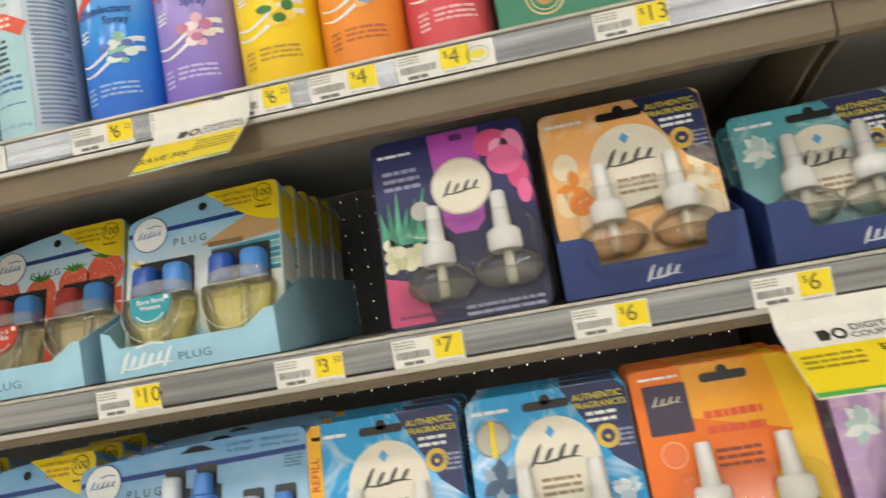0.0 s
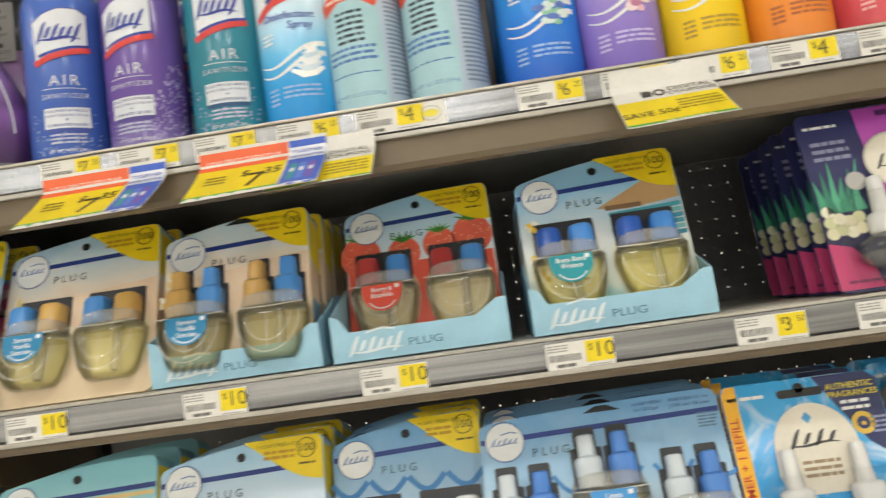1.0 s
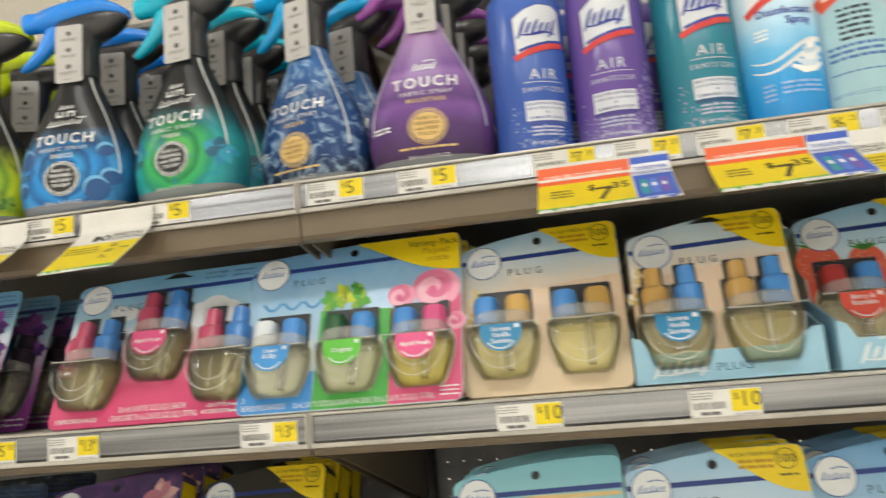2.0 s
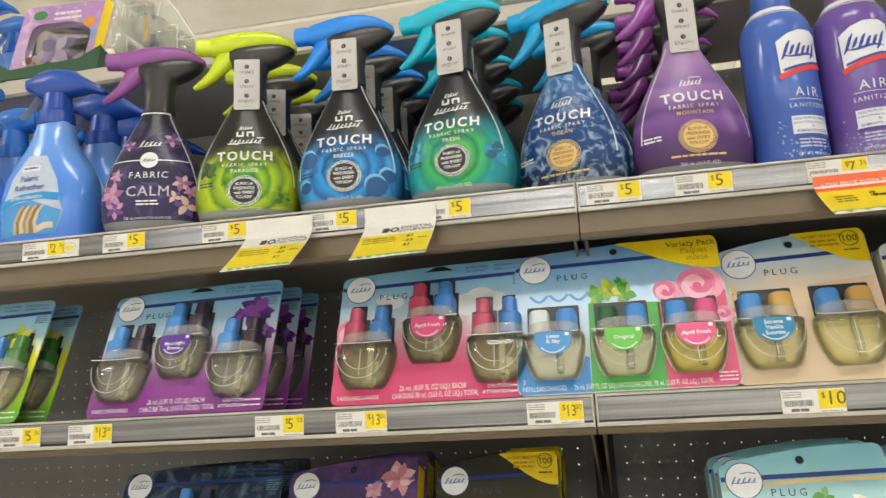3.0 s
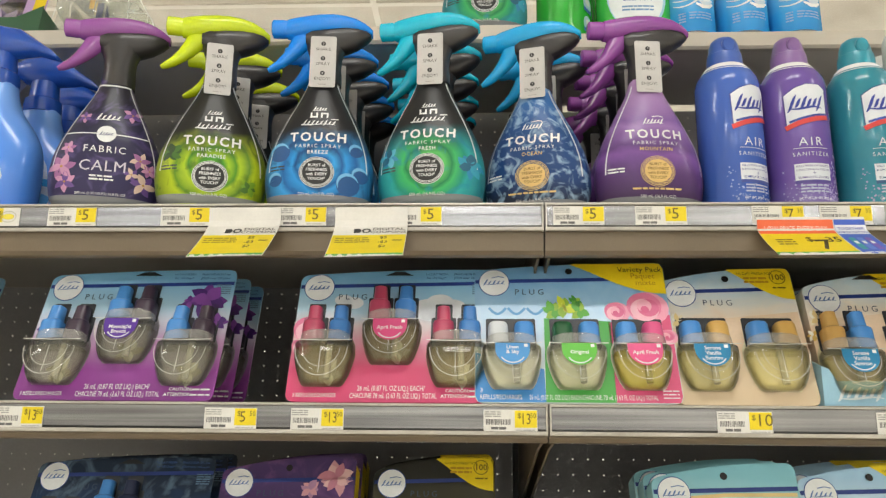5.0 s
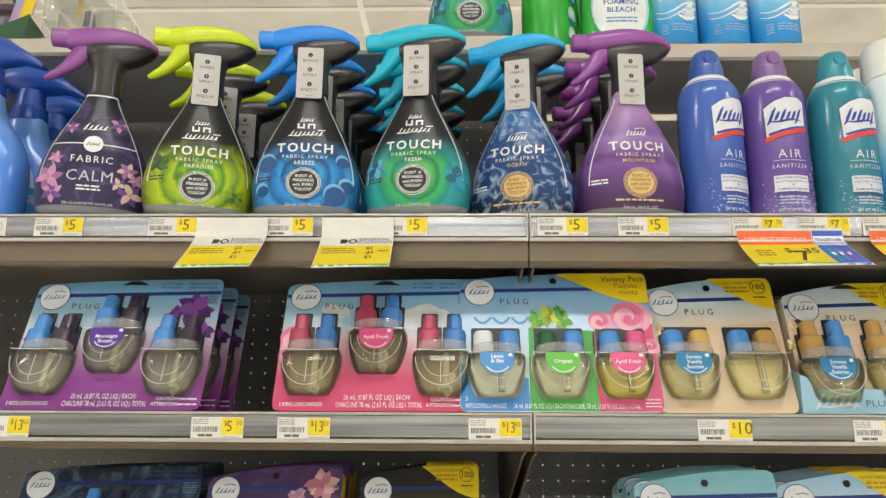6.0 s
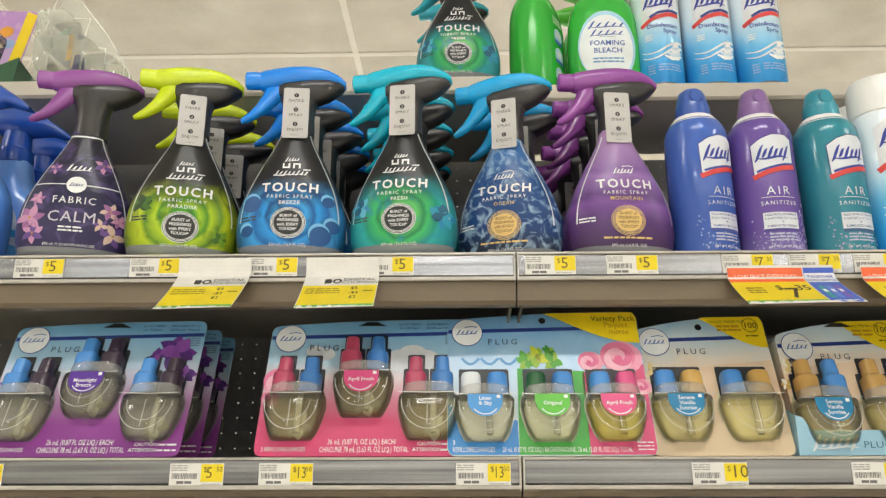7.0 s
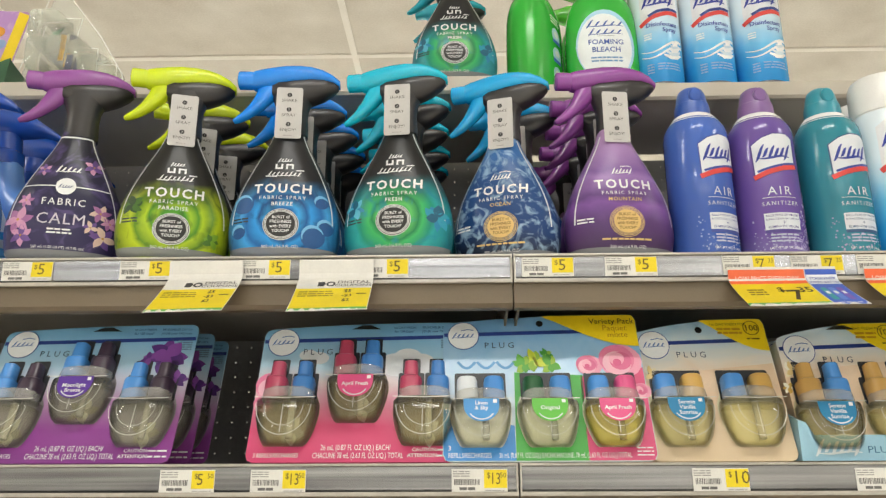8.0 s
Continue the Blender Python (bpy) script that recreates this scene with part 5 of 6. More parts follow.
        a.text("FRAGRANCES", 0.0335, h - 0.0158, 0.0053, ink("e6d23a"), 4, bold=True)
        a.bars(0.024, 0.044, h - 0.0205, 2, 0.0042, WHITE, 4)
        a.disc(0.035, h - 0.034, 0.0074, ink("d8b64a"), 4).disc(0.035, h - 0.034, 0.0042, nvy, 5).disc(0.035, h - 0.0345, 0.0014, ink("d8b64a"), 6)
        a.bars(0.040, 0.050, h - 0.032, 4, 0.003, ink("8f98b8"), 4)
        a.bars(-0.048, -0.024, h - 0.0105, 1, 0.0045, WHITE, 3)
        pts = [(-0.026, h - 0.062)] + [(0.002 + 0.027 * math.cos(radians(q)), h - 0.046 + 0.029 * math.sin(radians(q))) for q in range(178, 1, -11)] + [(0.030, h - 0.062), (0.026, h - 0.075), (-0.022, h - 0.075)]
        a.poly(pts, crm, 3)
        a.flourish(0.001, h - 0.040, 0.032, 0.0125, ink("4e4c4a"), 4, 4)
        a.disc(0.0, h - 0.0265, 0.0032, ink("5aa6d8"), 4, 0.004, 4)
        a.bars(-0.010, 0.014, h - 0.056, 3, 0.0042, ink("a08a6a"), 4)
        a.poly(rounded(0.030, 0.0055, 0.0022, 0.0, h - 0.0125, 3), ink("161616"), 5).disc(0.0, h - 0.0065, 0.0034, ink("161616"), 5, n=16)
        if style == "caramel":
            petals(a, -0.036, 0.070, 0.012, ("f0dcb4", "e8c084", "e0862c"), 10, 51)
            petals(a, 0.040, 0.062, 0.012, ("f0dcb4", "e3b064", "f4e6c8"), 10, 52)
            a.disc(-0.034, 0.058, 0.008, ink("e2802c"), 5)
            a.rect(-0.034, 0.004, 0.040, 0.020, ink("c4a468"), 2)
            for k in range(7):
                a.disc((-0.040, -0.030, 0.036, 0.043, -0.042, 0.030, 0.044)[k], (0.084, 0.044, 0.050, 0.074, 0.060, 0.036, 0.042)[k], 0.008, ink(("f2e2c4", "ecd2a8", "f6ead2")[k % 3]), 2, 0.010, 16)
            a.stroke([(-0.030, 0.052), (-0.010, 0.046), (0.012, 0.050), (0.034, 0.046)], lambda t: 0.002 + 0.006 * math.sin(math.pi * t), ink("d9a45c"), 3)
        elif style == "surf":
            petals(a, 0.030, 0.062, 0.020, ("e6eeec", "f4f6f4", "cfe0e0"), 12, 53)
            petals(a, -0.036, 0.074, 0.012, ("bcd6d4", "e6eeec"), 8, 54)
        elif style == "mist":
            a.disc(-0.036, h - 0.026, 0.0115, ink("8c8a80"), 5).disc(-0.036, h - 0.026, 0.0103, ink("b4b2a6"), 6)
            a.rect(-0.0378, h - 0.0375, -0.0342, h - 0.0145, ink("ecd01c"), 7)
            petals(a, -0.034, 0.072, 0.014, ("56708a", "8fa6b8", "3f5a78"), 9, 55)
            petals(a, 0.040, 0.058, 0.010, ("dfe9ee", "bcd3de"), 8, 56)
        elif style == "refill":
            a.poly([(-w / 2 + 0.0004, 0.004), (-w / 2 + 0.010, 0.002), (-w / 2 + 0.010, h - 0.0005), (-w / 2 + 0.004, h - 0.0005), (-w / 2 + 0.0004, h - 0.005)], ink("f0b41c"), 3)
            a.text("WARMER + 1 REFILL", -w / 2 + 0.0075, h * 0.55, 0.0078, ink("c0392b"), 4, bold=True, turn=90)
        spots = ((-0.020, 0.018), (0.024, 0.018))
    a.lay(front(0.0), p, "card_print")
    rings = [[(x, -d, z) for x, z in rounded(0.088 * k, 0.058 * k, 0.012 * k, 0.004, 0.005 + 0.029 * (1 - k), 4)] for k, d in ((1.03, 0.0008), (1.0, 0.0016), (0.975, 0.013), (0.95, 0.0175), (0.88, 0.0190))]
    part("blister", loft(rings), clear("fefefe", 0.4, 0.0, 0.09), p, "clear moulded blister")
    wh = clear("f6f6f4", 1.0, 0.74, 0.15)
    for u, v in spots:
        ball = part("refill_bottle", loft([oval(u, -0.006, v + z, r, r * 0.55, 26) for z, r in ((0.0, 0.010), (0.002, 0.015), (0.007, 0.0205), (0.012, 0.0218), (0.018, 0.0190), (0.022, 0.012), (0.024, 0.009))]), clear("faf8f5", 0.8, 0.03), p, "clear round glass refill")
        part("oil", loft([oval(u, -0.006, v + z, r, r * 0.5, 22) for z, r in ((0.001, 0.009), (0.003, 0.015), (0.007, 0.0190), (0.0105, 0.0202), (0.0108, 0.0195))]), clear("ead6b0" if style == "caramel" else "eef0ea", 0.5, 0.12), ball)
        part("collar", loft([oval(u, -0.006, v + z, r, r * 0.85, 22) for z, r in ((0.0225, 0.0092), (0.0245, 0.0108), (0.0345, 0.0106), (0.0365, 0.0088))]), wh, ball, "white collar")
        part("stem", loft([oval(u, -0.006, v + z, r, r, 18) for z, r in ((0.036, 0.0060), (0.047, 0.0052), (0.060, 0.0048), (0.0612, 0.004))]), wh, ball, "white stem cap")
        part("wick", loft([oval(u + 0.001, -0.006, v + z, 0.003, 0.003, 10) for z in (0.002, 0.028)]), ink("dedbd0"), ball)
    return p


# ---- price tickets and hanging offers ----
def ticket(x, z, price, cents="", w=0.043, h=0.0165, y=-0.0015, seal=False, group="price tickets"):
    t = thing("price_ticket", "white and yellow shelf price ticket in the channel", "price ticket", group)
    t.location = (x + w / 2, y, z)
    part("paper", box_bm(-w / 2, w / 2, -0.0004, 0.0, -h, 0.0), PAPER, t, smooth=False)
    a = Art()
    u = 0.0035 if not seal else -0.003
    e = w / 2 - 0.0004 if not seal else u + 0.018
    a.rect(u, -h + 0.0032, e, -0.0006, YEL, 1)
    pk = ink("6a5c1c")
    a.text("$", u + 0.0035, -0.0066, 0.0058, pk, 2)
    if cents:
        a.text(price, u + 0.0046 + 0.0021 * len(price), -0.0112, 0.0122, pk, 2, stretch=0.92 if len(price) < 2 else 0.72)
        a.text(cents, e - 0.0030, -0.0064, 0.0054, pk, 2, stretch=0.9)
    else:
        a.text(price, u + 0.0052 + 0.0033 * len(price), -0.0112, 0.0135, pk, 2, stretch=1.05)
    a.bars(-w / 2 + 0.001, -w / 2 + 0.014, -0.0022, 3, 0.0017, ink("9a9894"), 1, 0.45)
    rnd = random.Random(int(x * 1000))
    q = -w / 2 + 0.002
    while q < u - 0.0035:
        k = rnd.uniform(0.0003, 0.0009)
        a.rect(q, -0.0118, q + k, -0.0075, ink("6a6866"), 1)
        q += k + rnd.uniform(0.0003, 0.0007)
    a.bars(-w / 2 + 0.006, -w / 2 + 0.018, -0.0155, 1, 0.0034, ink("6a6866"), 1, 0.6)
    a.bars(u + 0.001, e - 0.002, -h + 0.001, 1, 0.0014, ink("aaa8a0"), 1)
    if seal:
        a.ring(w / 2 - 0.010, -h / 2, 0.0072, 0.0007, ink("b9b6a4"), 1, ry=0.0052)
        a.disc(w / 2 - 0.010, -h / 2, 0.0052, ink("e6d84a"), 1, 0.0026)
    a.lay(front(-0.0004), t, "ticket_print")
    return t


def offer(label, x, z, w, drop, art, bottom_shift=0.0, out=0.040, group="hanging offer cards"):
    """A paper offer tucked in the channel, whose lower half bends out over the edge."""
    t = thing("offer_card", label, "offer card", group)
    t.location = (x, -0.0042, z)
    h = math.hypot(drop, out) * 1.02

    def bend(u, v, hh):
        s = max(0.0, -v) / h
        k = 0.10 + 1.0 * s
        dy = -out * (max(0.0, s - 0.25) / 0.75) ** 1.15
        curl = -0.003 * (1 + math.sin((u / w - 0.5) * 3.0)) * s
        return (u + bottom_shift * s, dy + curl - hh * math.cos(k * 0.6), -drop * s ** 0.94 - hh * 0.5 * s)
    bm = bmesh.new()
    rows = [[bend(w * i / 8, -h * j / 10, 0) for i in range(9)] for j in range(11)]
    vs = [[bm.verts.new(p) for p in r] for r in rows]
    for r, q in zip(vs, vs[1:]):
        for i in range(8):
            bm.faces.new((r[i], r[i + 1], q[i + 1], q[i]))
    back = [[bm.verts.new((p[0], p[1] + 0.0004, p[2])) for p in r] for r in rows]
    for r, q in zip(back, back[1:]):
        for i in range(8):
            bm.faces.new((r[i + 1], r[i], q[i], q[i + 1]))
    for i in range(8):
        bm.faces.new((vs[10][i], vs[10][i + 1], back[10][i + 1], back[10][i]))
    part("paper", bm, PAPER, t, smooth=False)
    a = Art()
    art(a, w, h)
    a.lay(bend, t, "offer_print", 0.004, lift=0.0006)
    return t


def coupon(a, w, h):
    y0 = -h * 0.50
    a.rect(0.0005, -h * 0.93, w - 0.0005, y0, YEL, 1)
    a.rect(0.0005, -h * 0.975, w - 0.0005, -h * 0.93, ink("4fa84a"), 1)
    a.poly([(w * 0.28, y0 + 0.0035), (w * 0.36, y0 + 0.0035), (w * 0.385, y0 + 0.007), (w * 0.36, y0 + 0.0105), (w * 0.28, y0 + 0.0105)], BLK, 1)
    a.ring(w * 0.45, y0 + 0.007, 0.0038, 0.0017, BLK, 1)
    a.text("DIGITAL", w * 0.75, y0 + 0.0078, 0.0058, ink("4a4846"), 1, bold=True, stretch=1.25)
    a.text("COUPONS", w * 0.75, y0 + 0.0030, 0.0050, ink("4a4846"), 1, bold=True, stretch=1.25)
    for k, s in enumerate(("$5", "-$3", "$2")):
        a.text(s, w * 0.70, y0 - 0.0068 - 0.0075 * k, 0.0060, ink("3a3208"), 2, bold=True)
    a.bars(w * 0.06, w * 0.52, y0 - 0.006, 3, 0.0034, ink("a08c14"), 2)
    a.bars(w * 0.82, w * 0.97, y0 - 0.0105, 1, 0.003, ink("6a5c10"), 2)
    a.bars(w * 0.35, w * 0.8, -h * 0.965, 1, 0.002, WHITE, 2)


def coupon_save(a, w, h):
    coupon(a, w, h)
    a.rect(0.0005, -h * 0.93, w - 0.0005, -h * 0.50, YEL, 3)
    a.text("SAVE 50\u00a2", w * 0.27, -h * 0.80, 0.0085, ink("4a400c"), 4, bold=True)
    a.bars(w * 0.55, w * 0.96, -h * 0.60, 4, 0.0034, ink("a08c14"), 4)


def low_price(a, w, h):
    a.rect(0.0, -h * 0.36, w * 0.70, -h * 0.05, ink("ee6a3c"), 1)
    a.text("LOW PRICE EVERY DAY", w * 0.35, -h * 0.28, 0.0085, ink("f7ece2"), 2, width=w * 0.58)
    a.rect(0.0, -h * 0.90, w * 0.70, -h * 0.36, YEL, 1)
    a.rect(0.0, -h * 0.99, w * 0.70, -h * 0.90, ink("4fa84a"), 1)
    a.text("$", w * 0.40, -h * 0.58, 0.0105, ink("3a3208"), 2, bold=True)
    a.text("7", w * 0.49, -h * 0.82, 0.0240, ink("3a3208"), 2, bold=True)
    a.text("35", w * 0.61, -h * 0.60, 0.0120, ink("3a3208"), 2, bold=True)
    a.bars(w * 0.10, w * 0.26, -h * 0.54, 3, 0.0038, ink("7a6a10"), 2)
    a.bars(w * 0.2, w * 0.5, -h * 0.96, 1, 0.0022, WHITE, 2)
    a.rect(w * 0.71, -h * 0.99, w * 0.995, -h * 0.05, ink("3f62c8"), 1)
    a.rect(w * 0.71, -h * 0.38, w * 0.995, -h * 0.16, ink("e9edf6"), 2)
    a.text("TOGETHER", w * 0.85, -h * 0.26, 0.0042, ink("2f4fb0"), 3, bold=True)
    a.text("WE'RE BETTER", w * 0.85, -h * 0.35, 0.0038, ink("2f4fb0"), 3, bold=True)
    for k, c in enumerate(("2f9aa8", "5f83d8", "7a55b8")):
        u = w * (0.755 + 0.07 * k)
        a.poly(rounded(w * 0.055, h * 0.36, 0.0018, u + w * 0.02, -h * 0.84, 3), ink(c), 3)
        a.rect(u + w * 0.004, -h * 0.66, u + w * 0.036, -h * 0.58, WHITE, 4)
    a.bars(w * 0.76, w * 0.95, -h * 0.93, 1, 0.0022, WHITE, 3)


for x, pr, ct, seal in ((-0.515, "2", "50", True), (-0.430, "5", "", False), (-0.330, "5", "", False), (-0.229, "5", "", False), (-0.130, "5", "", False), (0.0075, "5", "", False), (0.0765, "5", "", False), (0.1735, "7", "35", False), (0.2295, "7", "35", False), (0.2835, "7", "35", False), (0.341, "6", "25", False), (0.396, "4", "", True), (0.504, "6", "25", False), (0.559, "6", "25", False), (0.610, "6", "25", False), (0.666, "4", "", False), (0.722, "4", "", True), (0.842, "13", "", False)):
    ticket(x, ZA - 0.003, pr, ct, 0.060 if seal else 0.043, seal=seal, group="price tickets on the spray shelf")
for x, pr, ct in ((-0.527, "5", "50"), (-0.456, "13", "50"), (-0.279, "5", "50"), (-0.208, "13", "50"), (-0.052, "13", "50"), (0.133, "10", ""), (0.257, "10", ""), (0.377, "10", ""), (0.497, "10", ""), (0.616, "3", "50"), (0.690, "7", ""), (0.798, "6", ""), (0.899, "6", "")):
    ticket(x, ZB - 0.0045, pr, ct, 0.043, 0.0172, group="price tickets on the refill shelf")

offer("white and yellow paper coupon hanging over the shelf edge", -0.287, ZA - 0.004, 0.062, 0.054, coupon, 0.002, 0.050)
offer("white and yellow paper coupon hanging over the shelf edge", -0.178, ZA - 0.004, 0.062, 0.054, coupon, 0.002, 0.050)
offer("orange, yellow and blue low price paper offer", 0.176, ZA - 0.0135, 0.088, 0.041, low_price, 0.0)
offer("orange, yellow and blue low price paper offer", 0.287, ZA - 0.0135, 0.088, 0.041, low_price, 0.0)
offer("yellow paper offer half behind another", 0.337, ZA - 0.0165, 0.070, 0.037, coupon_save, 0.0, 0.030)
offer("white and yellow paper coupon hanging over the shelf edge", 0.563, ZA - 0.005, 0.064, 0.047, coupon_save, 0.0)
offer("white and yellow paper coupon hanging from the refill shelf", 0.905, ZB - 0.021, 0.066, 0.047, coupon, 0.004)

# ---- goods on the spray shelf ----
rj = random.Random(5)


def row(first, x, y, z, deep, step, yaw=0.0, sway=0.003, tilt=0.0, drift=0.0):
    """First of a row at the shelf front and its repeats behind it."""
    first.matrix_basis = pose(x, y, z, tilt, 0, yaw)
    for k in range(1, deep):
        copy_thing(first, pose(x + drift * k + rj.uniform(-sway, sway), y + step * k, z, tilt, 0, yaw + rj.uniform(-5, 5)))


PARADISE = ramp_mat("printed_lime_swirl", [(0.0, "5f9724"), (0.28, "4a9a2a"), (0.34, "9cc422"), (0.44, "4a8a22"), (0.50, "a8c424"), (0.64, "5f8a1d"), (0.72, "b0c422"), (1.0, "516819")], kind="rings", lo=0.0, hi=0.058, warp=0.012, wscale=26, rough=0.38, coat=0.14, neck=("1e1e1b", 0.052, 0.080), blotch="36571a", bfac=0.65, bscale=44)
BREEZE = ramp_mat("printed_blue_swirl", [(0.0, "1a82cc"), (0.28, "1268b4"), (0.34, "38a0e0"), (0.44, "125696"), (0.50, "2c92d8"), (0.64, "1a62a8"), (0.72, "3a98d8"), (1.0, "143d67")], kind="rings", lo=0.0, hi=0.058, warp=0.012, wscale=28, rough=0.38, coat=0.14, neck=("1e1e21", 0.052, 0.082), blotch="11375e", bfac=0.65, bscale=42)
FRESH = ramp_mat("printed_green_swirl", [(0.0, "45a845"), (0.28, "1f8c4c"), (0.34, "5cbc62"), (0.44, "1a7c4b"), (0.50, "3cae62"), (0.64, "1a8c73"), (0.72, "2aa0a0"), (1.0, "135b6e")], kind="rings", lo=0.0, hi=0.058, warp=0.012, wscale=28, rough=0.38, coat=0.14, neck=("1e1f20", 0.056, 0.086), blotch="1a849e", bfac=0.65, bscale=40)
OCEAN = ramp_mat("printed_sea_foam", [(0.0, "22252b"), (0.16, "1f2a40"), (0.3, "193c70"), (0.7, "1c4880"), (1.0, "3a70b0")], lo=0.0, hi=0.125, warp=0.02, wscale=28, rough=0.38, coat=0.14, blotch="a4c2dc", bfac=0.7, bscale=62)
MOUNTAIN = ramp_mat("printed_violet_hills", [(0.0, "34263f"), (0.16, "442c54"), (0.34, "563670"), (0.46, "7a5098"), (0.52, "5f3e7a"), (0.68, "9470ae"), (0.74, "7c5a98"), (1.0, "ae8abc")], lo=0.0, hi=0.125, warp=0.022, wscale=22, rough=0.38, coat=0.14)
CALM = ramp_mat("printed_night_bloom", [(0.0, "332c52"), (0.3, "302b52"), (0.6, "262544"), (1.0, "1d1d2c")], lo=0.0, hi=0.12, warp=0.02, wscale=20, rough=0.38, coat=0.14, blotch="64538a", bfac=0.6, bscale=36)

row(touch_bottle("purple fabric spray bottle with a violet trigger head", MOUNTAIN, "92489e", "MOUNTAIN", "d9b871", True, tag=0.109), 0.0975, 0.034, ZA, 5, 0.058, yaw=5, sway=0.005)
row(touch_bottle("blue sea-print fabric spray bottle with a sky blue head", OCEAN, "18aef0", "OCEAN", "d9b871", True, tag=0.109), -0.001, 0.044, ZA, 2, 0.062, yaw=-15, drift=0.014)
row(touch_bottle("green and black fabric spray bottle with a turquoise head", FRESH, "08bede", "FRESH", "e6e6e6", kind="dark", drop=0.0, tag=0.114), -0.0975, 0.024, ZA, 5, 0.058, yaw=-6)
row(touch_bottle("blue and black fabric spray bottle with a blue head", BREEZE, "128cf6", "BREEZE", "e6e6e6", kind="dark", drop=0.003, tag=0.112), -0.1985, 0.024, ZA, 5, 0.058, yaw=5, sway=0.005)
row(touch_bottle("lime and black fabric spray bottle with a lime head", PARADISE, "cfe41c", "PARADISE", "e6e6e6", kind="dark", drop=0.006, tag=0.106), -0.2975, 0.024, ZA, 3, 0.070, yaw=16, sway=0.006)
row(touch_bottle("dark flowered fabric spray bottle with a purple head", CALM, "94509e", "", "f1f1f1", kind="calm"), -0.3955, 0.026, ZA, 1, 0.062, yaw=17)


def refresher_bottle(label, hue, head, trig):
    """A tall sky-blue shoulder bottle with a white label and a dark blue head."""
    b = thing("spray_bottle", label, "spray bottle", "blue fabric refresher bottles")
    tab = smooth_tab([(0.0, 0.045), (0.005, 0.049), (0.04, 0.0505), (0.065, 0.048), (0.085, 0.038), (0.102, 0.0255), (0.118, 0.0195), (0.130, 0.0175)], 30)
    tb = [(0.0, 0.026), (0.04, 0.029), (0.085, 0.023), (0.118, 0.0165), (0.13, 0.015)]
    part("bottle", loft([oval(0, 0, z, a, curve_at(tb, z), 48, 2.5) for z, a in tab]), hue, b)
    dk = plastic(head, 0.25)
    part("collar", loft([oval(0, 0, z, r, r, 24) for z, r in ((0.126, 0.0178), (0.130, 0.0185), (0.140, 0.0178), (0.142, 0.0150), (0.160, 0.0135))]), dk, b)
    part("head_shell", side_loft([(-0.028, 0.166, 0.184, 0.009), (-0.020, 0.160, 0.188, 0.0115), (-0.002, 0.156, 0.1905, 0.0125), (0.018, 0.158, 0.186, 0.012), (0.036, 0.160, 0.1735, 0.010), (0.050, 0.1555, 0.164, 0.008), (0.056, 0.154, 0.158, 0.006)]), dk, b)
    part("nozzle", side_loft([(-0.036, 0.170, 0.182, 0.006), (-0.0345, 0.169, 0.183, 0.0075), (-0.027, 0.169, 0.183, 0.0075)]), dk, b)
    pth = [(-0.020, 0.166, 0.005, 0.004), (-0.026, 0.156, 0.0048, 0.0036), (-0.033, 0.148, 0.0046, 0.003), (-0.041, 0.142, 0.004, 0.0022)]
    part("trigger", loft([[(x + t * math.sin(q) * 0.8, w * math.cos(q), z + t * math.sin(q)) for q in [2 * math.pi * k / 10 for k in range(10)]] for x, z, w, t in pth]), plastic(trig, 0.3), b)

    def mp(u, v, h):
        a, d = curve_at(tab, v), curve_at(tb, v)
        s = max(-0.98, min(0.98, u / a))
        c = (1 - abs(s) ** 2.5) ** (1 / 2.5)
        return (a * s, -d * c - h, v)
    a = Art()
    lab = [(-0.036, 0.008), (0.026, 0.008), (0.032, 0.03), (0.024, 0.062), (0.010, 0.088), (-0.010, 0.090), (-0.026, 0.068), (-0.038, 0.03)]
    a.poly(lab, ink("bccbe0"), 1)
    a.poly([(-0.036, 0.008), (0.026, 0.008), (0.031, 0.030), (0.0, 0.042), (-0.038, 0.036)], ink("4f9fe0"), 2)
    a.stroke([(-0.0375, 0.0395), (-0.012, 0.0450), (0.012, 0.0460), (0.029, 0.0435)], 0.0075, ink("1f95d6"), 3)
    for k in range(7):
        u = -0.016 + 0.0036 * k
        a.stroke([(u, 0.0095), (u - 0.001, 0.020), (u + 0.004, 0.031), (u + 0.009, 0.036)], lambda t: 0.0052 * (1 - 0.6 * t), ink(("c9b693", "8f7652", "dccdb0", "a98f66")[k % 4]), 4 + k % 3)
    a.stroke([(0.006, 0.012), (0.016, 0.016), (0.024, 0.016)], 0.006, ink("d9cbb2"), 5)
    a.text("Fabric", -0.005, 0.062, 0.0085, ink("3f4a94"), 4, bold=True)
    a.text("Refresher", -0.004, 0.0525, 0.0085, ink("3f4a94"), 4, bold=True)
    a.text("EXTRA STRENGTH", -0.005, 0.0432, 0.0042, WHITE, 5, bold=True)
    a.rect(-0.015, 0.0725, 0.005, 0.0785, ink("dfe6ee"), 2).bars(-0.013, 0.003, 0.0748, 1, 0.004, ink("4a5f9c"), 3)
    a.lay(mp, b, "label_print", 0.006)
    return b


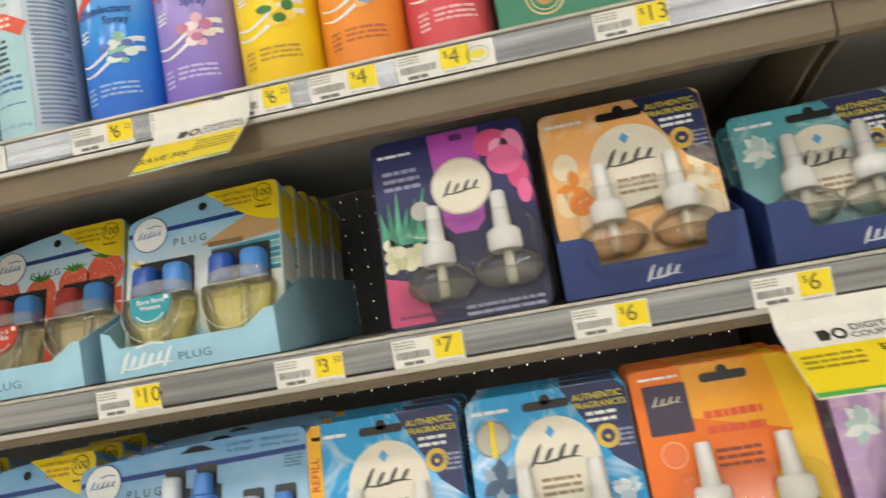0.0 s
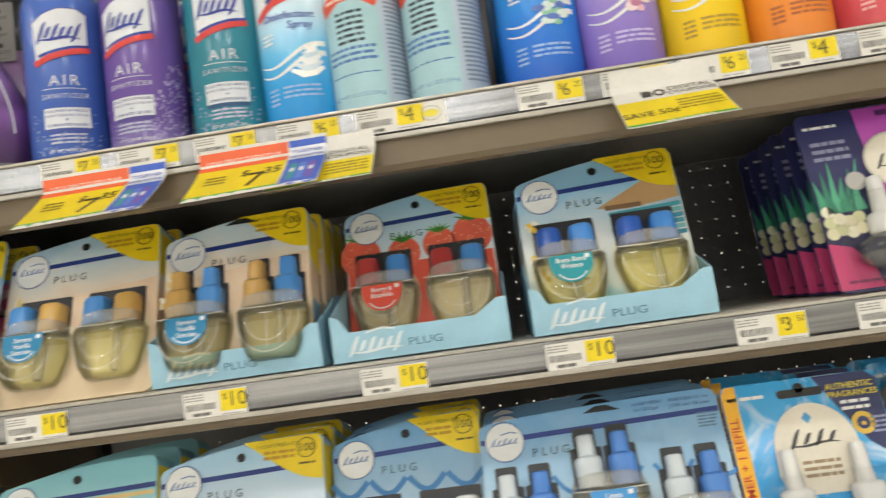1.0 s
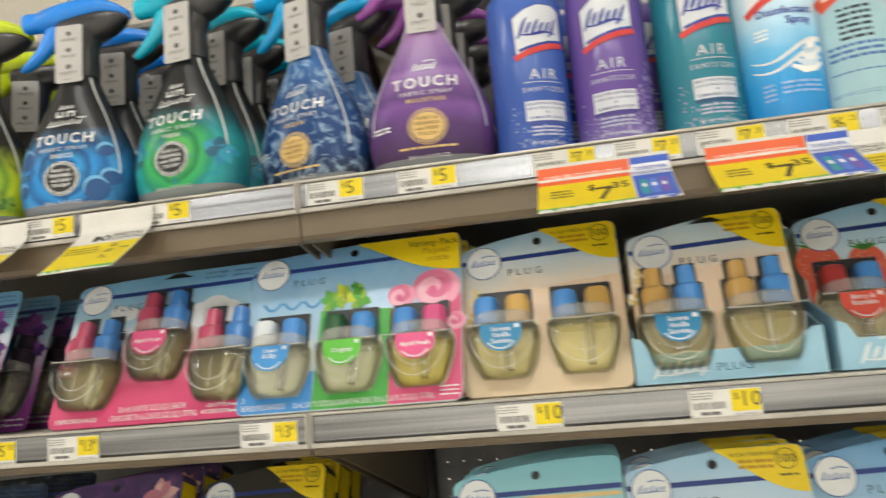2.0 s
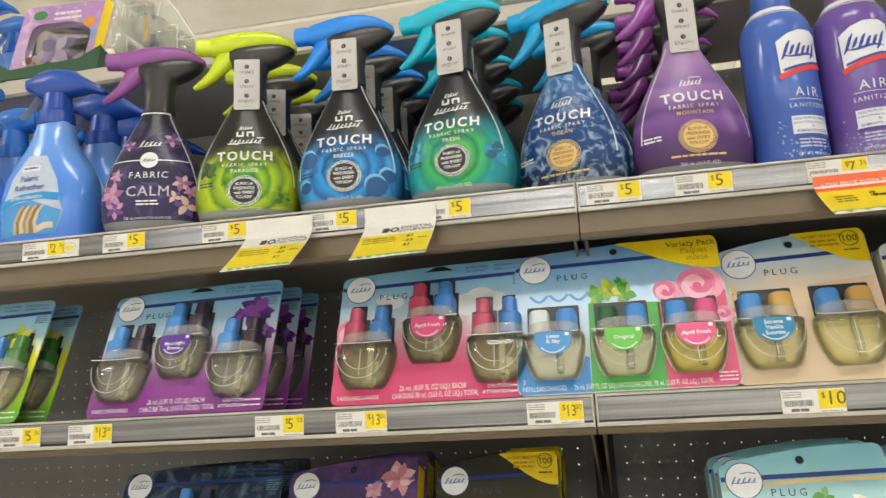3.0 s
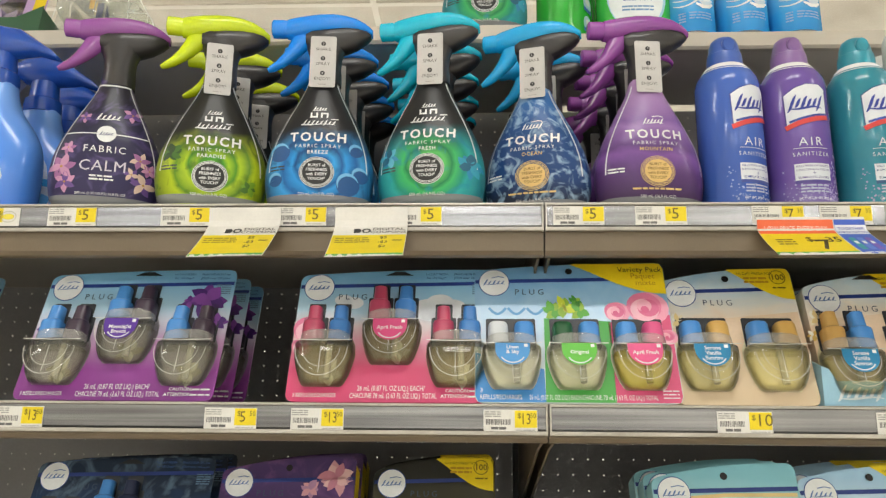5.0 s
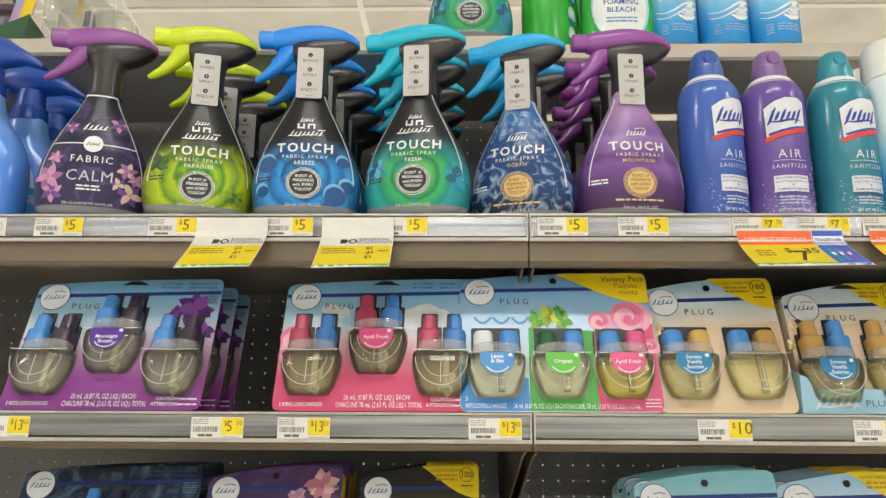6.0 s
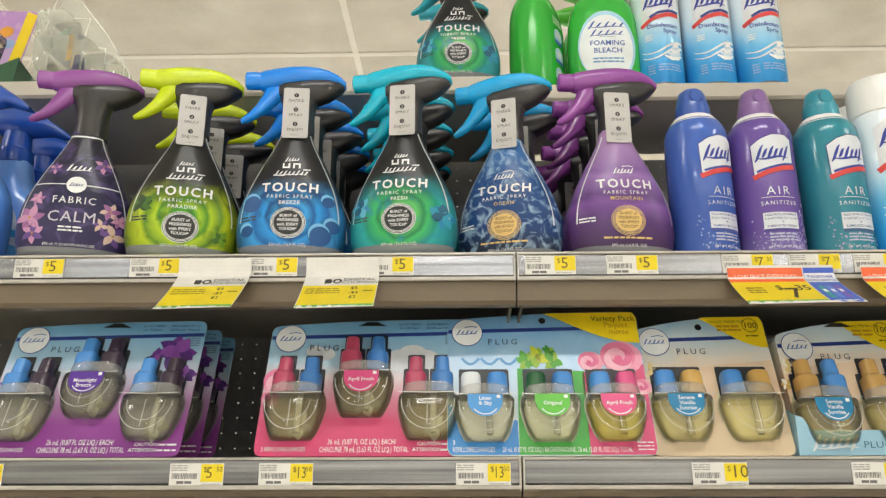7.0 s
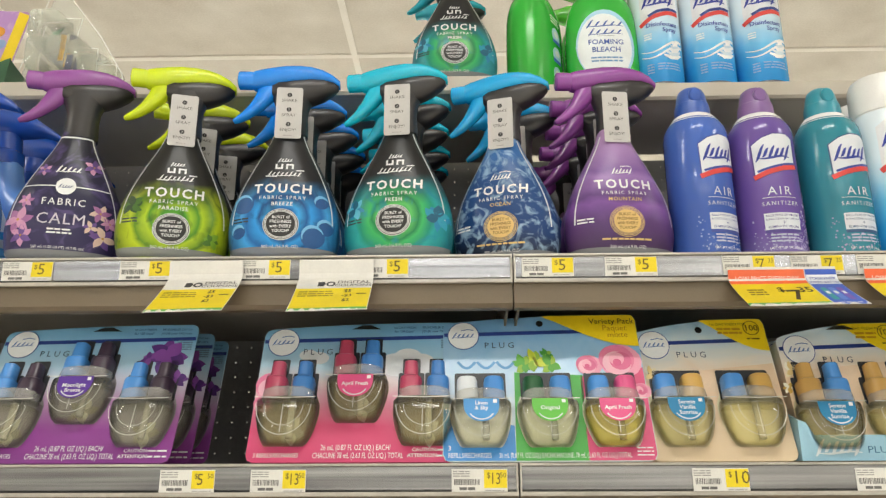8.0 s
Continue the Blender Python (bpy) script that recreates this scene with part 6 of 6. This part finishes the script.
REFRESH = ramp_mat("pale_blue_bottle", [(0.0, "437fe2"), (0.6, "5b93ec"), (1.0, "74a6f2")], lo=0.0, hi=0.13, rough=0.2, coat=0.5, warp=0.02)
row(refresher_bottle("sky blue fabric refresher bottle with a dark blue head", REFRESH, "1f4fb0", "c9ccd2"), -0.516, 0.034, ZA, 4, 0.066, sway=0.006)
row(refresher_bottle("sky blue fabric refresher bottle with a bright blue head", REFRESH, "2f7fe0", "2f7fe0"), -0.628, 0.040, ZA, 4, 0.066, yaw=180)
row(refresher_bottle("sky blue fabric refresher bottle with a bright blue head", REFRESH, "2f7fe0", "2f7fe0"), -0.745, 0.036, ZA, 3, 0.066)


def canmat(name, stops, blotch=None, bf=0.0):
    return ramp_mat(name, stops, lo=0.0, hi=0.15, rough=0.2, coat=0.5, warp=0.02, wscale=24, blotch=blotch, bfac=bf, bscale=30)


row(air_can("blue air sanitizer can with a blue cap", canmat("can_blue", [(0.0, "3f62b8"), (0.3, "3a5cb0"), (1.0, "4a6cc0")]), "3a5fb4", "354a9c", 0.012), 0.1755, 0.040, ZA, 3, 0.061, drift=0.024)
row(air_can("purple air sanitizer can with a mauve cap", canmat("can_purple", [(0.0, "8f82c0"), (0.25, "6a4f9f"), (1.0, "6c539f")]), "83609c", "4a3a8c", 0.0), 0.2355, 0.042, ZA, 3, 0.061, drift=0.026)
row(air_can("teal air sanitizer can with a teal cap", canmat("can_teal", [(0.0, "3f94a6"), (0.3, "2a7f94"), (1.0, "2f8799")]), "2f93a8", "1f4f7c", 0.006), 0.2985, 0.044, ZA, 3, 0.061, drift=0.024)
LTB = canmat("can_light_blue", [(0.0, "1c8fe0"), (0.25, "35a4ea"), (0.42, "6cc0f0"), (0.55, "b4def6"), (0.72, "dcedf8"), (1.0, "e8f2fa")])
row(spray_can("white and light blue disinfectant can with a cloth print", LTB, "55b0e6", art="cloth"), 0.3535, 0.041, ZA, 4, 0.061, drift=0.006)
PNL = canmat("can_pale_print", [(0.0, "b4c6da"), (1.0, "c3d0df")])
row(spray_can("pale disinfectant can turned to its text panel", PNL, "a9cfd8", art="panel", spin=-0.006), 0.403, 0.041, ZA, 4, 0.061)
row(spray_can("pale disinfectant can turned to its text panel", PNL, "a9cfd8", art="panel", spin=-0.012), 0.460, 0.041, ZA, 4, 0.061)
row(spray_can("strong blue disinfectant can with a mountain leaf print", canmat("can_strong_blue", [(0.0, "1f5fd0"), (0.3, "2a7ae0"), (0.5, "2f8fe6"), (1.0, "8fc3ee")]), "1f6fd6", art="leaf"), 0.528, 0.041, ZA, 4, 0.061)
row(spray_can("lavender disinfectant can with a pink orchid print", canmat("can_lavender", [(0.0, "7a62c4"), (0.4, "9a86d4"), (1.0, "b9aee0")]), "8a74cc", art="bloom", tint="c4b8ea"), 0.584, 0.041, ZA, 4, 0.061)
row(spray_can("yellow disinfectant can with a lemon print", canmat("can_yellow", [(0.0, "efc61a"), (0.4, "f4d41f"), (1.0, "f6e04a")]), "f4d41f", art="lemon", tint="b9941c"), 0.641, 0.041, ZA, 4, 0.061)
row(spray_can("orange disinfectant can with a fruit print", canmat("can_orange", [(0.0, "ee8a34"), (0.5, "f09a3c"), (1.0, "f4b45a")]), "ee8a34", art="fruit", tint="b9622c"), 0.699, 0.041, ZA, 4, 0.061)
row(spray_can("red disinfectant can with pale lettering", canmat("can_red", [(0.0, "d8505c"), (0.5, "dc5a64"), (1.0, "e4747a")]), "d8505c", art="bloom", tint="f0b4b8"), 0.757, 0.041, ZA, 4, 0.061)


def carton(label, w, d, h, colour):
    c = thing("carton", label, "carton", "green cartons")
    part("box", box_bm(-w / 2, w / 2, 0, d, 0, h, 0.0012), noisy("carton_green", colour, "3f8a6c", 10.0, 0.45), c, smooth=False)
    a = Art()
    a.ring(-w * 0.25, 0.022, 0.0125, 0.0012, ink("d9c890"), 1).ring(-w * 0.25, 0.022, 0.0095, 0.0008, ink("d9c890"), 1).disc(-w * 0.25, 0.022, 0.006, ink("b9945a"), 1)
    a.bars(-w * 0.02, w * 0.42, 0.020, 2, 0.006, ink("c9d8c4"), 1)
    a.bars(-w * 0.4, w * 0.4, 0.08, 3, 0.012, ink("dfe8dc"), 1)
    a.lay(front(0.0), c, "carton_print")
    return c


row(carton("dark green carton with a gold round seal", 0.125, 0.06, 0.15, "327a5e"), 0.850, 0.016, ZA, 3, 0.064, sway=0.001)
row(carton("dark green carton with a gold round seal", 0.125, 0.06, 0.15, "2f7058"), 0.99, 0.016, ZA, 2, 0.064, sway=0.001)

# ---- goods on the refill shelf ----
LEAN = -21.0


def shelve(p, x, y, z, lean=LEAN, yaw=0.0, deep=1, step=0.03, dx=0.0):
    p.matrix_basis = pose(x, y, z, lean, 0, yaw)
    for k in range(1, deep):
        copy_thing(p, pose(x + dx * k + rj.uniform(-0.0015, 0.0015), y + step * k, z, lean, 0, yaw + rj.uniform(-1.5, 1.5)))


Z0 = ZB + 0.0008
shelve(triple_pack("lime and green three-refill pack with blue caps", GREENCARD, "4a90d9", "3f7f3a", "lime"), -0.609, 0.012, Z0, deep=2, step=0.04)
shelve(triple_pack("violet three-refill pack with blue and plum caps", PURPLECARD, "4a90d9", "38283a", "violet"), -0.3625, 0.008, Z0, deep=3, step=0.045)
shelve(triple_pack("pink three-refill pack with rose and blue caps", PINKCARD, "b84664", "3f80c8", "rose"), -0.1305, 0.006, Z0, deep=4, step=0.036)
shelve(variety_pack("blue, green and pink variety pack of three refills"), 0.0255, 0.004, Z0, deep=4, step=0.036)
shelve(twin_pack("sandy beach two-refill pack with blue and tan caps", SANDCARD, "beach", words=("Serene", "Vanilla", "Sunrise"), w=0.118, h=0.130), 0.1670, 0.020, Z0, lean=-19, deep=4, step=0.036)
T1 = tray("pale blue display tray with white flourish", 0.121, 0.21, 0.030, 0.020, "9fcbe0")
T1.location = (0.2875, 0.018, Z0)
shelve(twin_pack("sandy two-refill pack with tall tan and blue caps in a tray", SANDCARD, "beach", "c9a05a", "4a90d9", words=("Serene", "Vanilla", "Sunrise"), tall=True, liquid="f2ecd2", w=0.109, h=0.121), 0.2865, 0.022, Z0 + 0.002, lean=-17, deep=4, step=0.038)
T2 = copy_thing(T1, pose(0.4165, 0.018, Z0))
shelve(twin_pack("strawberry print two-refill pack with red and blue caps in a tray", REDCARD, "berry", "b03a3a", "4a90d9", "e2503c", ("Berry &", "Bramble"), "f6efe0", w=0.115, h=0.127), 0.4165, 0.065, Z0 + 0.002, lean=-17, deep=3, step=0.038)
T3 = copy_thing(T1, pose(0.553, 0.018, Z0))
shelve(twin_pack("lagoon print two-refill pack with blue caps in a tray", BORACARD, "lagoon", "2456b0", "4a90e0", "159aa8", ("Bora Bora", "Waters"), "f9f5cc", w=0.117, h=0.127), 0.553, 0.036, Z0 + 0.002, lean=-17, deep=5, step=0.032)
shelve(oil_card("navy card with two white-stemmed refills and orchid print", GLADENAVY, "orchid", w=0.101, h=0.126), 0.739, 0.012, Z0, lean=-12, yaw=0, deep=6, step=0.028, dx=0.001)
NT = tray("navy blue display tray with a pale flourish", 0.110, 0.2, 0.036, 0.018, "1f3670", "both", False, "navy trays")
NT.location = (0.852, 0.012, Z0)
shelve(oil_card("caramel card with two amber refills in a navy tray", GLADEORANGE, "caramel", w=0.104, h=0.1235), 0.852, 0.020, Z0 + 0.002, lean=-14, deep=4, step=0.034)
copy_thing(NT, pose(0.975, 0.014, Z0))
shelve(oil_card("teal card with two clear refills in a navy tray", GLADETEAL, "surf", w=0.104, h=0.102), 0.975, 0.050, Z0 + 0.002, lean=-14, deep=3, step=0.034)
copy_thing(NT, pose(1.09, 0.014, Z0))
tealb = oil_card("teal card with two clear refills in a navy tray", GLADETEAL, "surf", w=0.104, h=0.102)
shelve(tealb, 1.09, 0.055, Z0 + 0.002, lean=-14, deep=3, step=0.034)

# ---- goods on the lower refill shelf ----
Z1 = ZC + 0.0008
shelve(triple_pack("dark sea-blue three-refill pack with blue caps", SEACARD, "4a90d9", "2a3350", "cloth", h=0.130), -0.392, 0.075, Z1, deep=3, step=0.036)
shelve(twin_pack("plum flowered two-refill pack with blue caps", PLUMCARD, "plum", corner=False, w=0.128), -0.236, 0.080, Z1, deep=3, step=0.036)
shelve(twin_pack("dark olive two-refill pack with a yellow banner", OLIVECARD, "sprigs", w=0.115), -0.098, 0.090, Z1, deep=3, step=0.036)
shelve(twin_pack("aqua daisy print two-refill pack", TEALCARD, "daisies", corner=False), 0.150, 0.010, Z1, lean=-18, deep=3, step=0.036)
shelve(twin_pack("lavender sprig print two-refill pack", LILACCARD, "sprigs", l="7a4f9c", r="4a90d9"), 0.272, 0.014, Z1, lean=-18, deep=3, step=0.036)
shelve(twin_pack("linen print two-refill pack with blue caps", SKYCARD, "linen", l="2456b0", r="e6e8ea", w=0.110), 0.390, 0.030, Z1, lean=-18, deep=3, step=0.036)
shelve(triple_pack("white linen three-refill pack with clear and blue caps", SKYCARD, "c9d3da", "4a82d0", "cloth", w=0.166), 0.527, 0.012, Z1, lean=-19, deep=3, step=0.036)
shelve(oil_card("blue warmer and refill card with a yellow side stripe", GLADEBLUE, "refill"), 0.663, 0.014, Z1, lean=-16, deep=3, step=0.03)
shelve(oil_card("blue misty card with two clear refills", GLADEBLUE, "mist"), 0.772, 0.010, Z1, lean=-16, deep=3, step=0.03)
shelve(oil_card("orange and yellow citrus card with two clear refills", HOTORANGE, "citrus", h=0.126), 0.877, 0.008, Z1, lean=-14, deep=3, step=0.03)
shelve(oil_card("pink card with two clear refills", SOFTPINK, "surf", h=0.118), 0.990, 0.016, Z1, lean=-14, deep=3, step=0.03)

# ---- goods on the top shelf ----
row(touch_bottle("green and black fabric spray bottle with a turquoise head", FRESH, "2fb6cc", "FRESH", "f1f1f1", kind="dark"), -0.047, YL + 0.030, ZT, 3, 0.058, sway=0.008)


def cleaner_bottle(label, art_front):
    b = thing("spray_bottle", label, "spray bottle", "green cleaner bottles")
    tab = smooth_tab([(0.0, 0.038), (0.004, 0.0415), (0.04, 0.0430), (0.09, 0.0415), (0.115, 0.036), (0.135, 0.024), (0.15, 0.016), (0.16, 0.0145)], 26)
    part("bottle", loft([oval(0, 0, z, a, a * 0.66, 40, 2.6) for z, a in tab]), plastic("35b83f", 0.22), b)
    part("head", side_loft([(-0.040, 0.178, 0.192, 0.008), (-0.02, 0.170, 0.198, 0.012), (0.0, 0.158, 0.200, 0.014), (0.02, 0.160, 0.196, 0.012), (0.034, 0.166, 0.182, 0.008)]), plastic("5cc83f", 0.25), b)

    def mp(u, v, h):
        a = curve_at(tab, v)
        s = max(-0.98, min(0.98, u / a))
        c = (1 - abs(s) ** 2.6) ** (1 / 2.6)
        return (a * s, -a * 0.66 * c - h, v)
    a = Art()
    a.disc(0, 0.052, 0.034, ink("a9d8ee"), 1, 0.048).disc(-0.001, 0.050, 0.0315, ink("eef4f6"), 2, 0.044)
    a.flourish(0, 0.080, 0.044, 0.010, ink("2f56a8"), 3, 5)
    a.flourish(0, 0.069, 0.040, 0.009, ink("2f56a8"), 3, 5)
    a.text("FOAMING", 0, 0.0525, 0.0092, ink("2f56a8"), 3, bold=True)
    a.text("BLEACH", 0, 0.0425, 0.0092, ink("2f56a8"), 3, bold=True)
    a.rect(-0.010, 0.0632, 0.010, 0.0637, GREY, 3)
    a.bars(-0.018, 0.018, 0.034, 2, 0.0042, ink("6f9cc8"), 3)
    if not art_front:
        a = Art()
        for k in range(3):
            v = 0.022 + 0.026 * k
            a.disc(0.0, v, 0.0105, ink("bfe0f0"), 1).rect(-0.0095, v - 0.0105, 0.0095, v - 0.0060, ink("2f62c0"), 2)
            a.disc(0.0, v + 0.002, 0.006, WHITE, 2, 0.004)
        a.bars(-0.011, 0.011, 0.098, 3, 0.004, ink("dff0d8"), 1)
    a.lay(mp, b, "label_print", 0.006)
    return b


side_b = cleaner_bottle("green cleaner bottle turned to its side label", False)
row(side_b, 0.050, YT + 0.036, ZR, 1, 0.06, yaw=58)
row(cleaner_bottle("green foaming cleaner bottle with a white round label", True), 0.129, YT + 0.032, ZR, 3, 0.058)
for x in (0.195, 0.256, 0.316):
    row(spray_can("white and light blue disinfectant can with a cloth print", LTB, "55b0e6", art="cloth"), x, YT + 0.033, ZR, 2, 0.062)


def warmer_kit(label):
    """A lilac kit card with a yellow edge in a dark green tray."""
    p = thing("warmer_kit", label, "air freshener kit")
    w, h = 0.125, 0.122
    out = rounded(w, h, 0.008)
    part("card", slab([(u + 0.10 * v, v) for u, v in out], 0.0, 0.0015), SOFTPINK, p, smooth=False)
    a = Art()

    def sk(u, v):
        return (u + 0.10 * v, v)
    a.poly([sk(*q) for q in ((w / 2 - 0.014, 0.002), (w / 2 - 0.001, 0.004), (w / 2 - 0.001, h - 0.006), (w / 2 - 0.014, h - 0.001))], ink("f0d21c"), 2)
    a.disc(-0.028, h - 0.014, 0.010, ink("3f8f4a"), 2, 0.007)
    a.disc(0.042, h - 0.032, 0.008, ink("e8a23a"), 2).disc(0.048, h - 0.050, 0.007, ink("9ab4dc"), 2)
    a.bars(-0.008, 0.030, h - 0.016, 2, 0.008, ink("efe4ee"), 2)
    petals(a, 0.0, 0.052, 0.030, ("a99bc4", "7f7394", "e6dcea", "c9b8d6"), 12, 71)
    petals(a, -0.030, 0.036, 0.014, ("d9825c", "efe0d0"), 6, 72)
    a.lay(front(0.0), p, "card_print")
    part("window_dome", loft([[(x + 0.10 * z, -d, z) for x, z in rounded(0.074 * k, 0.062 * k, 0.014 * k, 0.002, 0.022 + 0.031 * (1 - k), 4)] for k, d in ((1, 0.0006), (0.96, 0.012), (0.85, 0.018))]), clear("f4f2f6", 1.0, 0.06), p, "clear dome")
    tr = ink("2f5a3c", 0.6)
    part("tray_front", slab([(-0.066, 0), (0.078, 0), (0.078, 0.036), (0.050, 0.020), (-0.040, 0.014), (-0.066, 0.030)], -0.022, -0.0205), tr, p, "dark green tray front", smooth=False)
    part("tray_side", box_bm(0.0768, 0.078, -0.0205, 0.06, 0, 0.034), tr, p, smooth=False)
    part("tray_side", box_bm(-0.066, -0.0648, -0.0205, 0.06, 0, 0.030), tr, p, smooth=False)
    return p


warmer_kit("lilac warmer kit with a yellow edge in a green tray").matrix_basis = pose(-0.632, YL + 0.028, ZT + 0.001, -8, 0, 4)


def empty_blister(label):
    """A clear moulded shell lying against its neighbour."""
    p = thing("blister_shell", label, "clear plastic blister")
    def pocket(name, cx, z0, w, h, d, slant):
        rings = []
        for k, q in ((1.08, 0.0), (1.0, 0.002), (0.96, d * 0.7), (0.88, d * 0.96), (0.7, d)):
            rings.append([(x + slant * z, -q, z) for x, z in rounded(w * k, h * k, 0.008 * k, cx, z0 + h * (1 - k) / 2, 4)])
        part(name, loft(rings), clear("fcfdf9", 0.8, 0.16), p)
    pocket("upper_pocket", -0.014, 0.066, 0.040, 0.044, 0.030, -0.10)
    pocket("middle_pocket", 0.004, 0.020, 0.070, 0.046, 0.038, -0.10)
    pocket("lower_pocket", 0.052, 0.004, 0.040, 0.040, 0.030, -0.25)
    part("flange", slab([(-0.060, 0), (0.076, 0), (0.070, 0.03), (0.036, 0.085), (-0.022, 0.158), (-0.034, 0.156)], 0.001, 0.002), clear("fcfdf9", 0.35, 0.22), p)
    a = Art()
    a.rect(-0.010, 0.050, -0.004, 0.070, ink("e6b22c"), 1).rect(0.000, 0.036, 0.008, 0.058, ink("3a3f6a"), 1).rect(0.011, 0.034, 0.016, 0.054, ink("3a3f6a"), 1)
    # bright highlights of the shell's edges, painted as pale strokes
    edge = ink("eceee8", 0.2)
    for line in ([(-0.058, 0.002), (-0.034, 0.155), (-0.022, 0.157), (0.036, 0.084), (0.070, 0.03), (0.076, 0.002)], [(0.006, 0.066), (0.010, 0.110), (-0.020, 0.112)], [(0.040, 0.020), (0.036, 0.066), (0.0, 0.070)], [(0.066, 0.006), (0.062, 0.042), (0.036, 0.044)]):
        a.stroke(line, 0.0012, edge, 2)
    for k in range(6):
        a.stroke([(-0.034 + 0.002 * k, 0.07 + 0.004 * k), (-0.020 + 0.002 * k, 0.082 + 0.003 * k)], 0.0012, ink("7fae92"), 1)
    a.lay(front(-0.006), p, "insert_and_edge_glints")
    return p


empty_blister("empty clear plastic blister shell").matrix_basis = pose(-0.505, YL + 0.045, ZT + 0.001, -6, 0, 0)
row(refresher_bottle("sky blue fabric refresher bottle with a bright blue head", REFRESH, "2f7fe0", "2f7fe0"), -0.80, YL + 0.036, ZT, 3, 0.06)


def peg_hook(x, y, z, reach):
    """A black wire hook that stands out of the perforated panel, with a pale tip."""
    p = thing("peg_hook", "black wire peg hook with a pale tip on the back panel", "peg hook")
    p.location = (x, y, z)
    part("wire", loft([[(0.0022 * math.cos(q), d, 0.0022 * math.sin(q)) for q in [math.pi * k / 5 for k in range(10)]] for d in (0.0, -reach)]), BLACKP, p)
    part("tip", loft([[(r * math.cos(q), d, r * math.sin(q)) for q in [math.pi * k / 5 for k in range(10)]] for d, r in ((-reach + 0.001, 0.0024), (-reach - 0.003, 0.003), (-reach - 0.005, 0.002))]), ink("dcdad6"), p, "pale tip")
    part("plate", box_bm(-0.006, 0.006, -0.002, 0.0, -0.012, 0.006, 0.001), BLACKP, p)
    return p


peg_hook(1.005, YB - 0.0005, 1.535, 0.19)
